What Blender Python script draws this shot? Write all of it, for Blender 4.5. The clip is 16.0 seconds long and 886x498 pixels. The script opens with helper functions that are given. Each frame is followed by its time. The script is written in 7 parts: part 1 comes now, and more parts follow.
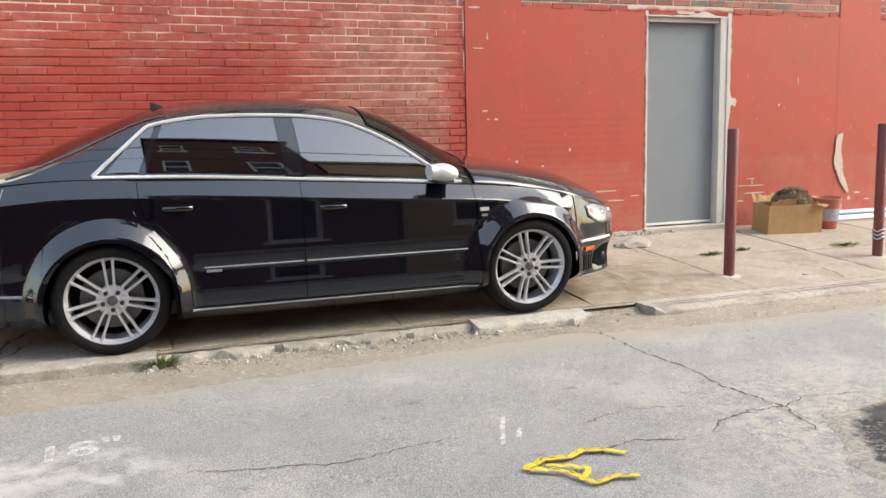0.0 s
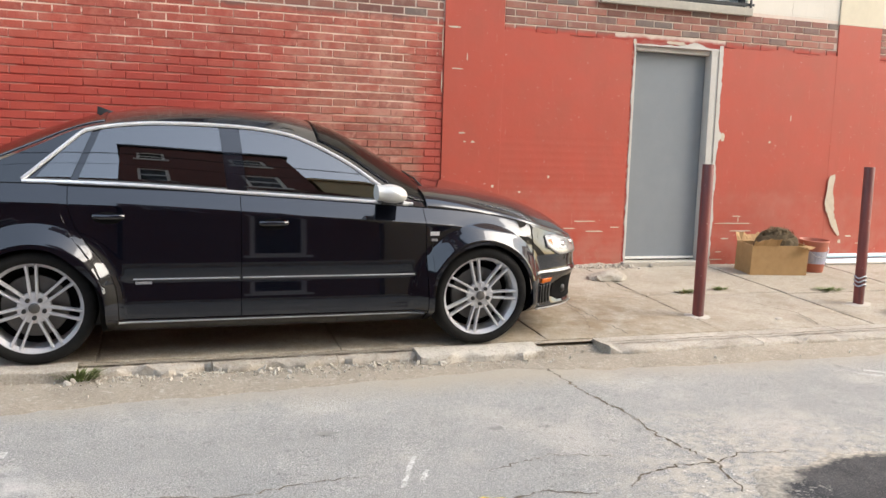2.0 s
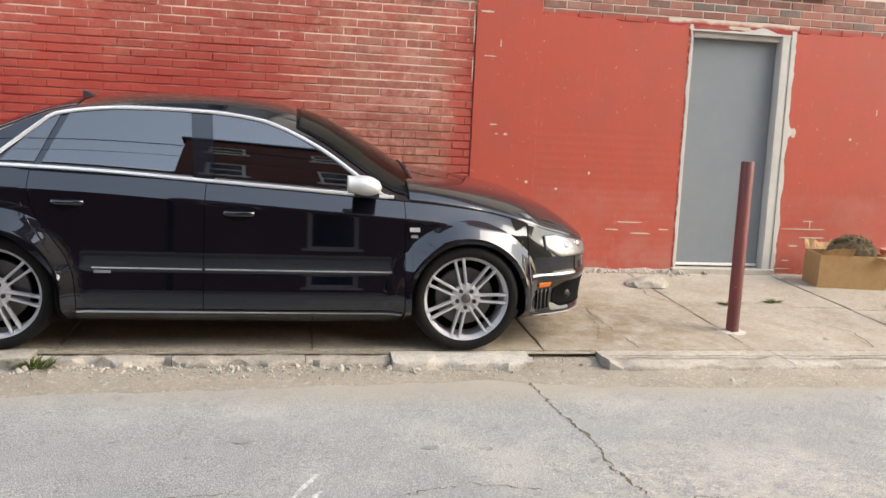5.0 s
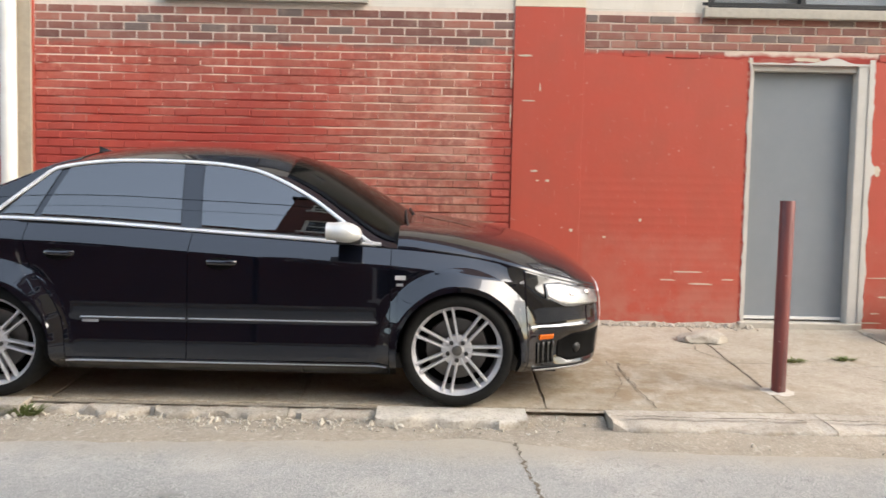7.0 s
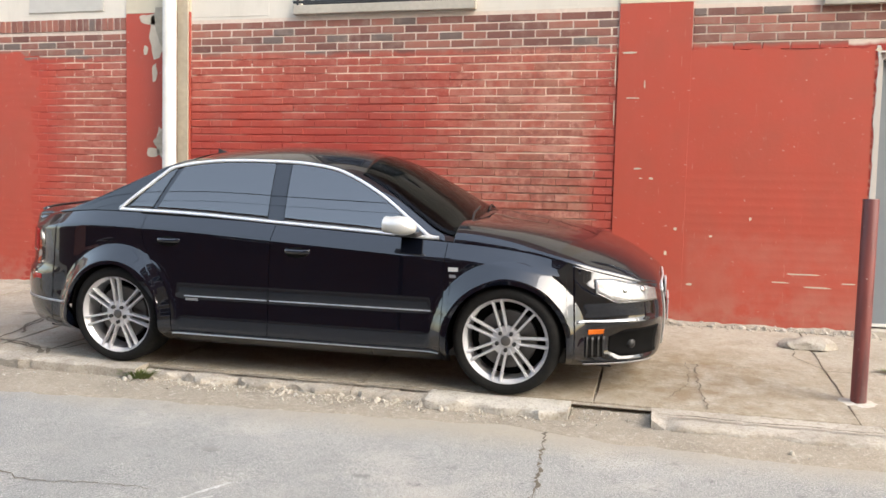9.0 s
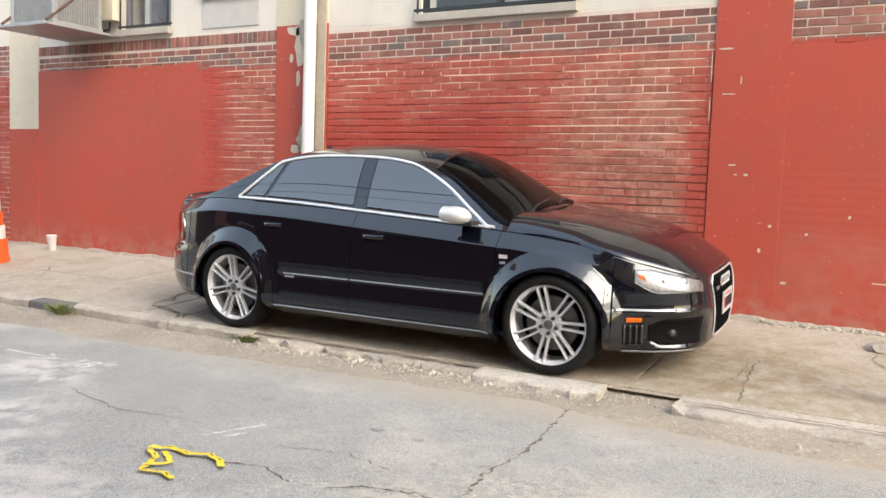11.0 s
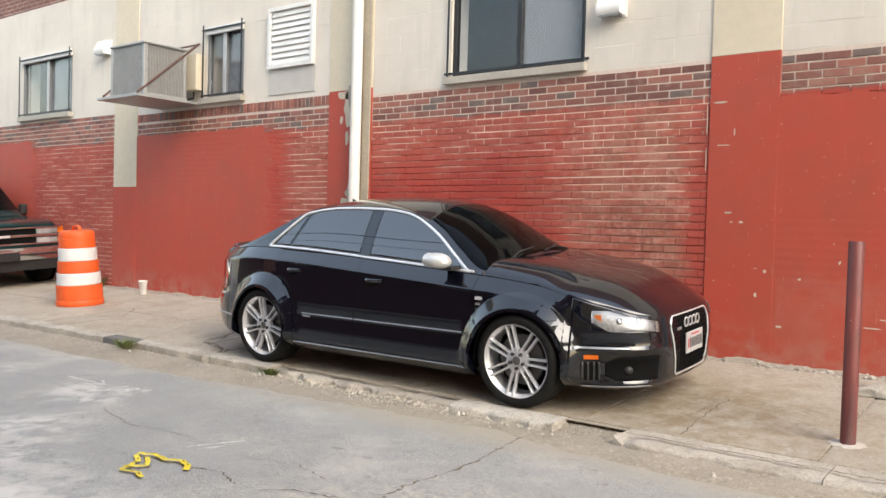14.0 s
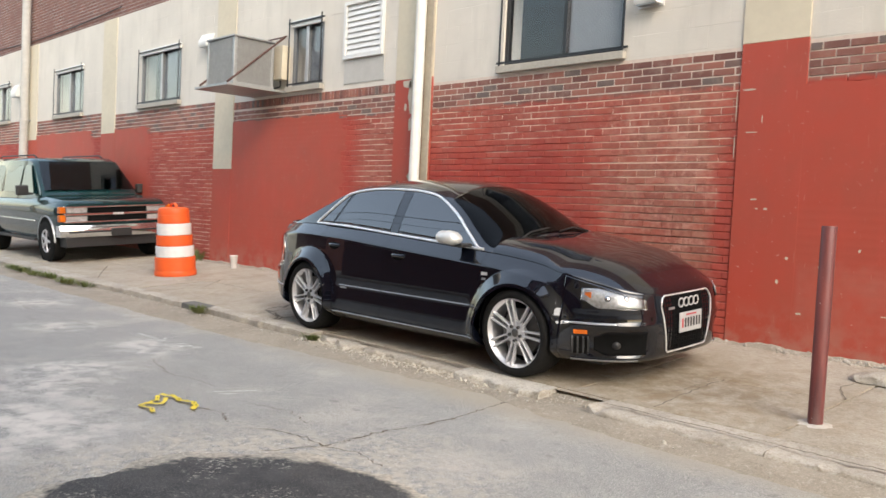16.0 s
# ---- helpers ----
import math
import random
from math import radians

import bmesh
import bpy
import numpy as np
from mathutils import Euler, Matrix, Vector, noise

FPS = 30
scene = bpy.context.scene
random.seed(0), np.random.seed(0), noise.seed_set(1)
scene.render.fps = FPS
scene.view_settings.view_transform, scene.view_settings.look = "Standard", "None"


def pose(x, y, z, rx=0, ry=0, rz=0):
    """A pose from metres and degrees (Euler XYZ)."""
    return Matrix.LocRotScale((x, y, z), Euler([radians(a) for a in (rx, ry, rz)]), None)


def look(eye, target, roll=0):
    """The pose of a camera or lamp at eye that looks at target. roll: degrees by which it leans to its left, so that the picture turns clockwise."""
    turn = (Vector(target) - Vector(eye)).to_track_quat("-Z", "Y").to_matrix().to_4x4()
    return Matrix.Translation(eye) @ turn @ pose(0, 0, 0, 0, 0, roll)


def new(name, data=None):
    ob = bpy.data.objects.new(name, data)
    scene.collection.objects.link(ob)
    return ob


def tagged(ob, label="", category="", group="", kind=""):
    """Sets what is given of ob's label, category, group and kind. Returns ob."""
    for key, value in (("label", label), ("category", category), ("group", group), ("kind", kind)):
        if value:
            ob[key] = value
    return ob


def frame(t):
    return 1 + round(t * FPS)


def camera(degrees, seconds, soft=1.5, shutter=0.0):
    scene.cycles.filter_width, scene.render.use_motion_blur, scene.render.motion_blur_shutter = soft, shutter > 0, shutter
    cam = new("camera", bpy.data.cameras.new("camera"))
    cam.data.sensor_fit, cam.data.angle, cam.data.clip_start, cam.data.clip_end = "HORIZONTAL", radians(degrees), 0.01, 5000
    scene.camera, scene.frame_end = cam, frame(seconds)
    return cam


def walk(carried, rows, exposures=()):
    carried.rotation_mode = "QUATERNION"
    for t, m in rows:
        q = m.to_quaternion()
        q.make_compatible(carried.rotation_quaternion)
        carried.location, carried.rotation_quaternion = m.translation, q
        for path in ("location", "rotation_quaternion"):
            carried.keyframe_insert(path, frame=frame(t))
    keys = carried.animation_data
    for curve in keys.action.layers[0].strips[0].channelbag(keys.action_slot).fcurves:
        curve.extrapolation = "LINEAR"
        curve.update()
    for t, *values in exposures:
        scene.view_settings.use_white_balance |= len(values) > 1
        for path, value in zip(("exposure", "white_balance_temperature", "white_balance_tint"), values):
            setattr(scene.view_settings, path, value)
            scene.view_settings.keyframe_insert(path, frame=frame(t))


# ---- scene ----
cam = camera(56.2, 16.0, soft=1.5, shutter=0.2)
PATH = [
    (0, (0.222, -5.961, 1.259), (0.887, -4.096, 0.978), -1.3),
    (0.5, (0.381, -6.033, 1.262), (0.962, -4.139, 0.98), 0.4),
    (1, (0.468, -6.019, 1.287), (1.057, -4.126, 1.027), 0.2),
    (1.5, (0.571, -5.934, 1.272), (1.1, -4.016, 1.071), 1.6),
    (2, (0.701, -5.907, 1.273), (1.333, -4.024, 1.037), 1.7),
    (2.5, (0.872, -5.946, 1.265), (1.446, -4.042, 1.053), 0.7),
    (3, (1.049, -5.978, 1.289), (1.584, -4.067, 1.034), 0.2),
    (3.5, (1.179, -5.929, 1.258), (1.784, -4.038, 1.016), 2.5),
    (4, (1.303, -5.814, 1.264), (1.877, -3.916, 1.006), 2.9),
    (4.5, (1.467, -5.795, 1.286), (1.896, -3.856, 1.049), 3.0),
    (4.7, (1.528, -5.758, 1.277), (1.917, -3.812, 1.024), 2.9),
    (6.8, (2.486, -5.671, 1.238), (2.595, -3.682, 1.066), 0.0),
    (7, (2.57, -5.57, 1.206), (2.565, -3.574, 1.081), 1.2),
    (7.5, (2.773, -5.618, 1.175), (2.53, -3.636, 1.065), 0.1),
    (8, (3.068, -5.729, 1.15), (2.664, -3.774, 1.019), 0.8),
    (8.5, (3.277, -5.746, 1.101), (2.858, -3.795, 0.971), 1.1),
    (9, (3.52, -5.7, 1.207), (3.011, -3.771, 1.07), 1.4),
    (9.5, (3.784, -5.781, 1.262), (3.054, -3.923, 1.141), 2.6),
    (11.8, (4.902, -5.772, 1.179), (3.899, -4.05, 1.01), 2.6),
    (12, (4.967, -5.764, 1.205), (3.942, -4.053, 1.05), 2.9),
    (12.5, (5.123, -5.846, 1.226), (3.97, -4.212, 1.18), 2.2),
    (13, (5.4, -5.854, 1.218), (4.156, -4.29, 1.143), 3.8),
    (13.5, (5.555, -5.782, 1.199), (4.365, -4.177, 1.108), 2.8),
    (14, (5.707, -5.752, 1.234), (4.49, -4.166, 1.185), 1.6),
    (14.5, (5.987, -5.786, 1.203), (4.622, -4.324, 1.15), 3.2),
    (15, (6.191, -5.62, 1.173), (4.776, -4.207, 1.137), 3.2),
    (15.5, (6.366, -5.522, 1.206), (5.012, -4.052, 1.131), 2.4),
    (16, (6.655, -5.508, 1.196), (5.212, -4.126, 1.108), 2.8),
]
walk(cam, [(t, look(eye, target, roll)) for t, eye, target, roll in PATH], exposures=[(0, 1.35), (4.5, 1.32), (7.5, 1.35), (9.5, 1.45), (12.5, 1.30), (16, 1.06)])

# ---- light ----
world = bpy.data.worlds.new("sky")
scene.world = world
world.use_nodes = True
wn, wl = world.node_tree.nodes, world.node_tree.links
sky = wn.new("ShaderNodeTexSky")
sky.sky_type, sky.sun_disc = "NISHITA", False
sky.sun_elevation, sky.sun_rotation = radians(39), radians(114)
sky.air_density, sky.dust_density, sky.ozone_density = 1.6, 2.5, 1.0
wn["Background"].inputs["Strength"].default_value = 0.15
# thin high haze brightens the whole dome evenly
haze = wn.new("ShaderNodeMix")
haze.data_type, haze.blend_type = "RGBA", "ADD"
haze.inputs["Factor"].default_value = 1.0
haze.inputs["B"].default_value = (1.5, 1.5, 1.5, 1)
wl.new(sky.outputs[0], haze.inputs["A"])
wl.new(haze.outputs["Result"], wn["Background"].inputs["Color"])
sun = new("sun", bpy.data.lights.new("sun", "SUN"))
sun.data.energy, sun.data.angle, sun.data.color = 1.02, radians(40), (1.0, 0.955, 0.905)
sun.matrix_world = look((9.6, -4.2, 8.4), (0, 0, 0))


# ---- materials ----
class Nodes:
    """A small writer of node materials."""

    def __init__(self, name, rough=0.6, metal=0.0):
        self.mat = bpy.data.materials.new(name)
        self.mat.use_nodes = True
        self.t = self.mat.node_tree
        self.b = self.t.nodes["Principled BSDF"]
        self.b.inputs["Roughness"].default_value = rough
        self.b.inputs["Metallic"].default_value = metal

    def node(self, kind, **values):
        n = self.t.nodes.new(kind)
        for key, value in values.items():
            n.inputs[key.replace("_", " ")].default_value = value
        return n

    def link(self, a, b):
        self.t.links.new(a, b)

    def where(self):
        return self.node("ShaderNodeNewGeometry").outputs["Position"]

    def local(self):
        return self.node("ShaderNodeTexCoord").outputs["Object"]

    def noise(self, scale, at=None, detail=5.0, rough=0.6, stretch=None):
        at = at or self.where()
        if stretch:
            m = self.node("ShaderNodeMapping")
            m.inputs["Scale"].default_value = stretch
            self.link(at, m.inputs["Vector"])
            at = m.outputs[0]
        n = self.node("ShaderNodeTexNoise", Scale=scale, Detail=detail, Roughness=rough)
        self.link(at, n.inputs["Vector"])
        return n.outputs["Fac"]

    def ramp(self, fac, lo, hi):
        n = self.node("ShaderNodeMapRange")
        n.clamp = True
        n.inputs["From Min"].default_value, n.inputs["From Max"].default_value = lo, hi
        self.link(fac, n.inputs["Value"])
        return n.outputs[0]

    def math(self, op, a, b):
        n = self.node("ShaderNodeMath")
        n.operation = op
        for i, v in enumerate((a, b)):
            if isinstance(v, (int, float)):
                n.inputs[i].default_value = v
            else:
                self.link(v, n.inputs[i])
        return n.outputs[0]

    def mix(self, fac, a, b):
        n = self.t.nodes.new("ShaderNodeMix")
        n.data_type = "RGBA"
        for i, v in ((0, fac), (6, a), (7, b)):
            if isinstance(v, (int, float)):
                n.inputs[i].default_value = v
            elif isinstance(v, tuple):
                n.inputs[i].default_value = (*v[:3], 1)
            else:
                self.link(v, n.inputs[i])
        return n.outputs[2]

    def axis(self, name):
        n = self.node("ShaderNodeSeparateXYZ")
        self.link(self.where(), n.inputs[0])
        return n.outputs[name]

    def rand(self, island=False):
        if island:
            return self.node("ShaderNodeNewGeometry").outputs["Random Per Island"]
        return self.node("ShaderNodeObjectInfo").outputs["Random"]

    def colour(self, c):
        if isinstance(c, tuple):
            self.b.inputs["Base Color"].default_value = (*c[:3], 1)
        else:
            self.link(c, self.b.inputs["Base Color"])
        return self

    def rough(self, r):
        self.link(r, self.b.inputs["Roughness"])
        return self

    def bump(self, height, distance=0.004, strength=0.6):
        n = self.node("ShaderNodeBump", Strength=strength, Distance=distance)
        self.link(height, n.inputs["Height"])
        self.link(n.outputs[0], self.b.inputs["Normal"])
        return self


def plain(name, a, b=None, scale=30.0, rough=0.6, metal=0.0, bump=0.0, at_object=False):
    """A surface of two near colours mixed by noise at two scales."""
    n = Nodes(name, rough, metal)
    b = b or tuple(v * 0.8 for v in a)
    at = n.local() if at_object else None
    big, fine = n.noise(scale * 0.1, at), n.noise(scale, at)
    fac = n.math("ADD", n.math("MULTIPLY", big, 0.55), n.math("MULTIPLY", fine, 0.45))
    n.colour(n.mix(n.ramp(fac, 0.35, 0.65), a, b))
    if bump:
        n.bump(fine, bump)
    return n.mat


ROAD_LEVEL = -0.09
RED = (0.425, 0.063, 0.036)
RED_WORN = (0.37, 0.105, 0.068)
RED_DEEP = (0.31, 0.036, 0.025)


def paint_fac(n):
    """How far the red paint covers: full below the paint line, gone above it, worn over the bay behind the car."""
    x, z = n.axis("X"), n.axis("Z")
    edge = n.math("ADD", z, n.math("MULTIPLY", n.noise(5.0), 0.10))
    low = n.ramp(edge, 2.50, 2.47)
    inbay = n.math("MULTIPLY", n.ramp(x, -0.95, -0.85), n.ramp(x, 3.14, 3.08))
    high = n.ramp(n.math("ADD", z, n.math("MULTIPLY", n.noise(2.2), 0.9)), 2.15, 2.75)
    right = n.math("MULTIPLY", n.ramp(n.math("ADD", x, n.math("MULTIPLY", n.noise(1.7), 1.6)), 1.95, 3.1), 0.85)
    bleed = n.ramp(n.math("ADD", x, n.math("MULTIPLY", n.noise(4.0), 0.5)), 3.30, 3.02)
    right = n.math("MULTIPLY", right, n.math("MAXIMUM", bleed, 0.15))
    worn = n.math("MULTIPLY", inbay, n.math("MAXIMUM", n.math("MULTIPLY", high, 0.46), right))
    inleft = n.math("MULTIPLY", n.ramp(x, -2.5, -2.1), n.ramp(x, -1.5, -1.6))
    worn = n.math("MAXIMUM", worn, n.math("MULTIPLY", inleft, 0.55))
    farleft = n.math("MULTIPLY", n.ramp(x, -9.4, -8.2), n.ramp(x, -6.2, -6.3))
    worn = n.math("MAXIMUM", worn, n.math("MULTIPLY", farleft, 0.28))
    return low, worn


def brick_material(name, island):
    n = Nodes(name, 0.72)
    low, worn = paint_fac(n)
    r = n.rand(island)
    bare = n.mix(r, (0.35, 0.135, 0.095), (0.155, 0.066, 0.052))
    bare = n.mix(n.ramp(n.math("FRACT", n.math("MULTIPLY", r, 17.3), 0), 0.88, 0.91), bare, (0.15, 0.11, 0.095))
    bare = n.mix(n.math("MULTIPLY", n.ramp(n.noise(9.0), 0.5, 0.75), 0.5), bare, (0.36, 0.25, 0.2))
    red = n.mix(n.ramp(n.noise(1.6), 0.35, 0.65), RED, RED_DEEP)
    red = n.mix(n.math("MULTIPLY", r, 0.3), red, (0.44, 0.06, 0.04))
    rub = n.math("MULTIPLY", n.ramp(n.math("ADD", n.noise(22.0), n.math("MULTIPLY", r, 0.22)), 0.56, 0.76), 0.8)
    wornc = n.mix(n.ramp(n.noise(9.0), 0.42, 0.60), RED_WORN, (0.46, 0.21, 0.15))
    chalky = n.ramp(n.noise(2.6, stretch=(1, 1, 1.6)), 0.50, 0.66)
    wornc = n.mix(n.math("MULTIPLY", chalky, 0.7), wornc, (0.52, 0.29, 0.22))
    tone = n.math("FRACT", n.math("MULTIPLY", r, 7.7), 0)
    wornc = n.mix(n.math("MULTIPLY", n.ramp(tone, 0.5, 0.9), 0.7), wornc, (0.30, 0.135, 0.088))
    red = n.mix(worn, red, n.mix(rub, wornc, (0.22, 0.075, 0.052)))
    chips = n.math("MULTIPLY", n.ramp(n.noise(46.0, stretch=(0.45, 1, 1.2)), 0.69, 0.72), 0.75)
    red = n.mix(chips, red, (0.47, 0.31, 0.25))
    n.colour(n.mix(low, bare, red))
    n.bump(n.math("ADD", n.noise(70.0), n.noise(16.0)), 0.004, 0.7)
    return n.mat


def mortar_material():
    n = Nodes("mortar", 0.85)
    low, worn = paint_fac(n)
    x = n.axis("X")
    grey = n.mix(n.noise(25.0), (0.74, 0.62, 0.52), (0.52, 0.42, 0.35))
    bay = n.math("MULTIPLY", n.ramp(x, -0.95, -0.85), n.ramp(x, 3.14, 3.08))
    streak = n.noise(3.0, stretch=(0.7, 1, 6.5), detail=3.0)
    pale = n.ramp(n.math("ADD", streak, n.math("MULTIPLY", worn, 0.15)), 0.47, 0.60)
    pale = n.math("MULTIPLY", pale, n.math("MAXIMUM", n.ramp(worn, 0.05, 0.4), 0.25))
    # mortar is missing low in the worn bay; its joint shadow is painted dark
    joint_shadow = n.math("MULTIPLY", n.math("MULTIPLY", n.ramp(n.math("ADD", x, n.math("MULTIPLY", n.noise(2.0), 0.8)), 2.1, 2.7), bay), n.ramp(n.math("ADD", n.axis("Z"), n.math("MULTIPLY", n.noise(3.0), 0.8)), 2.05, 1.65))
    pale = n.math("MULTIPLY", pale, n.math("SUBTRACT", 1.0, n.math("MULTIPLY", joint_shadow, 0.75)))
    deep = n.mix(joint_shadow, (0.24, 0.095, 0.062), (0.10, 0.045, 0.03))
    red = n.mix(pale, n.mix(worn, (0.30, 0.036, 0.025), deep), (0.74, 0.55, 0.43))
    n.colour(n.mix(low, grey, red))
    n.bump(n.noise(90.0), 0.004)
    return n.mat


def red_paint_material():
    """Thick red paint over piers and smooth bays, scuffed near the ground."""
    n = Nodes("red_masonry_paint", 0.58)
    z = n.axis("Z")
    c = n.mix(n.ramp(n.math("ADD", n.math("MULTIPLY", n.noise(0.9), 0.5), n.math("MULTIPLY", n.noise(3.3), 0.5)), 0.38, 0.62), RED, (0.37, 0.070, 0.042))
    c = n.mix(n.math("MULTIPLY", n.ramp(n.noise(7.0, stretch=(1, 1, 0.4)), 0.5, 0.72), 0.35), c, (0.45, 0.075, 0.05))
    spots = n.ramp(n.noise(34.0, stretch=(0.7, 1, 1.2)), 0.695, 0.715)
    c = n.mix(n.math("MULTIPLY", spots, 0.8), c, (0.55, 0.38, 0.32))
    scuff = n.math("MULTIPLY", n.ramp(n.math("ADD", z, n.math("MULTIPLY", n.noise(3.0), 0.5)), 0.85, 0.35), n.ramp(n.noise(6.0), 0.42, 0.6))
    c = n.mix(n.math("MULTIPLY", scuff, 0.8), c, (0.40, 0.19, 0.145))
    wash = n.math("MULTIPLY", n.ramp(n.axis("X"), 3.70, 3.74), n.ramp(n.math("ADD", z, n.math("MULTIPLY", n.noise(7.0), 0.25)), 1.08, 0.98))
    c = n.mix(n.math("MULTIPLY", wash, n.ramp(n.noise(4.0), 0.3, 0.95)), c, (0.40, 0.125, 0.088))
    scratch = n.math("MULTIPLY", n.ramp(n.noise(16.0, stretch=(3.5, 1, 0.35)), 0.68, 0.72), 0.45)
    c = n.mix(scratch, c, (0.50, 0.22, 0.16))
    n.colour(c)
    n.bump(n.math("ADD", n.math("MULTIPLY", n.noise(40.0), 0.35), n.noise(7.0)), 0.004, 0.4)
    return n.mat


def beige_material():
    n = Nodes("beige_block_paint", 0.8)
    c = n.mix(n.ramp(n.noise(0.8), 0.35, 0.65), (0.70, 0.645, 0.56), (0.62, 0.57, 0.495))
    c = n.mix(n.math("MULTIPLY", n.ramp(n.noise(3.0, stretch=(1.6, 1, 0.3)), 0.52, 0.75), 0.38), c, (0.46, 0.425, 0.365))
    n.colour(c)
    n.bump(n.noise(55.0), 0.003)
    return n.mat


def asphalt_material(name, a, b, pale):
    n = Nodes(name, 0.9)
    big, mid, fine = n.noise(0.7), n.noise(4.5), n.noise(160.0, detail=2.0)
    c = n.mix(n.ramp(n.math("ADD", n.math("MULTIPLY", big, 0.6), n.math("MULTIPLY", mid, 0.4)), 0.38, 0.62), a, b)
    c = n.mix(n.math("MULTIPLY", n.ramp(n.noise(1.5), 0.52, 0.68), 0.7), c, pale)
    c = n.mix(n.math("MULTIPLY", n.ramp(fine, 0.5, 0.62), 0.75), c, (0.56, 0.54, 0.50))
    c = n.mix(n.math("MULTIPLY", n.ramp(n.noise(210.0, detail=1.0), 0.53, 0.63), 0.75), c, (0.085, 0.083, 0.08))
    c = n.mix(n.math("MULTIPLY", n.ramp(n.noise(11.0), 0.62, 0.68), 0.4), c, (0.10, 0.098, 0.094))
    # rubbed pale blotches
    for bx, by, br in ((0.41, -3.13, 0.42), (0.04, -2.5, 0.34), (0.33, -3.51, 0.4), (1.66, -4.03, 0.5), (-0.35, -2.35, 0.45), (-1.7, -2.6, 0.5), (-3.6, -2.2, 0.6), (1.9, -4.1, 1.0), (0.9, -3.6, 0.6), (5.6, -2.6, 0.8)):
        spot = n.node("ShaderNodeVectorMath")
        spot.operation = "DISTANCE"
        spot.inputs[1].default_value = (bx, by, ROAD_LEVEL)
        n.link(n.where(), spot.inputs[0])
        near = n.ramp(n.math("ADD", spot.outputs["Value"], n.math("MULTIPLY", n.noise(5.0), br)), br * 1.35, br * 0.75)
        c = n.mix(n.math("MULTIPLY", n.math("MULTIPLY", near, n.ramp(n.noise(6.0), 0.40, 0.60)), 0.72), c, (0.60, 0.57, 0.52))
    # pale dust trodden out around the patched place
    gap = n.node("ShaderNodeVectorMath")
    gap.operation = "DISTANCE"
    gap.inputs[1].default_value = (3.45, -3.45, ROAD_LEVEL)
    n.link(n.where(), gap.inputs[0])
    dust = n.ramp(n.math("ADD", gap.outputs["Value"], n.math("MULTIPLY", n.noise(2.4), 1.3)), 1.95, 1.35)
    c = n.mix(n.math("MULTIPLY", n.math("MULTIPLY", dust, n.ramp(n.noise(18.0), 0.40, 0.60)), 0.7), c, (0.50, 0.445, 0.36))
    c = n.mix(n.math("MULTIPLY", n.math("MULTIPLY", dust, n.ramp(n.noise(48.0), 0.60, 0.66)), 0.8), c, (0.68, 0.64, 0.56))
    # sand washed out of the gutter
    sand = n.ramp(n.math("ADD", n.axis("Y"), n.math("ADD", n.math("MULTIPLY", n.noise(1.3), 0.5), n.math("MULTIPLY", n.noise(30.0), 0.16))), -1.36, -1.0)
    c = n.mix(n.math("MULTIPLY", sand, 0.85), c, n.mix(n.noise(90.0), (0.44, 0.385, 0.30), (0.27, 0.235, 0.185)))
    n.colour(c)
    n.bump(n.math("ADD", fine, n.math("MULTIPLY", mid, 2.0)), 0.006, 0.8)
    return n.mat


def worn_chalk():
    """Sprayed paint that has half worn off the stones."""
    n = Nodes("white_marking_paint", 0.9)
    left = n.ramp(n.math("ADD", n.math("MULTIPLY", n.noise(75.0), 0.6), n.math("MULTIPLY", n.noise(14.0), 0.4)), 0.43, 0.57)
    n.colour(n.mix(left, (0.62, 0.61, 0.58), (0.34, 0.33, 0.30)))
    n.bump(n.noise(160.0), 0.004)
    return n.mat


def patch_material():
    """Newer asphalt, black in the middle and scattered into dusty grit at its rim."""
    n = Nodes("fresh_asphalt", 0.9)
    fine = n.noise(150.0, detail=2.0)
    c = n.mix(n.ramp(n.noise(5.0), 0.35, 0.65), (0.024, 0.024, 0.026), (0.06, 0.058, 0.056))
    c = n.mix(n.math("MULTIPLY", n.ramp(fine, 0.52, 0.66), 0.5), c, (0.22, 0.21, 0.195))
    c = n.mix(n.math("MULTIPLY", n.math("MULTIPLY", n.ramp(n.noise(45.0), 0.56, 0.62), n.ramp(n.noise(3.0), 0.45, 0.6)), 0.8), c, (0.46, 0.43, 0.37))
    gap = n.node("ShaderNodeVectorMath")
    gap.operation = "DISTANCE"
    gap.inputs[1].default_value = (3.70, -3.82, ROAD_LEVEL)
    n.link(n.where(), gap.inputs[0])
    edge = n.math("ADD", gap.outputs["Value"], n.math("ADD", n.math("MULTIPLY", n.noise(4.0), 0.34), n.math("MULTIPLY", n.noise(30.0), 0.10)))
    c = n.mix(n.ramp(edge, 1.00, 1.05), c, n.mix(n.ramp(n.noise(45.0), 0.4, 0.6), (0.54, 0.475, 0.375), (0.33, 0.30, 0.25)))
    n.colour(c)
    n.bump(fine, 0.006, 0.8)
    return n.mat


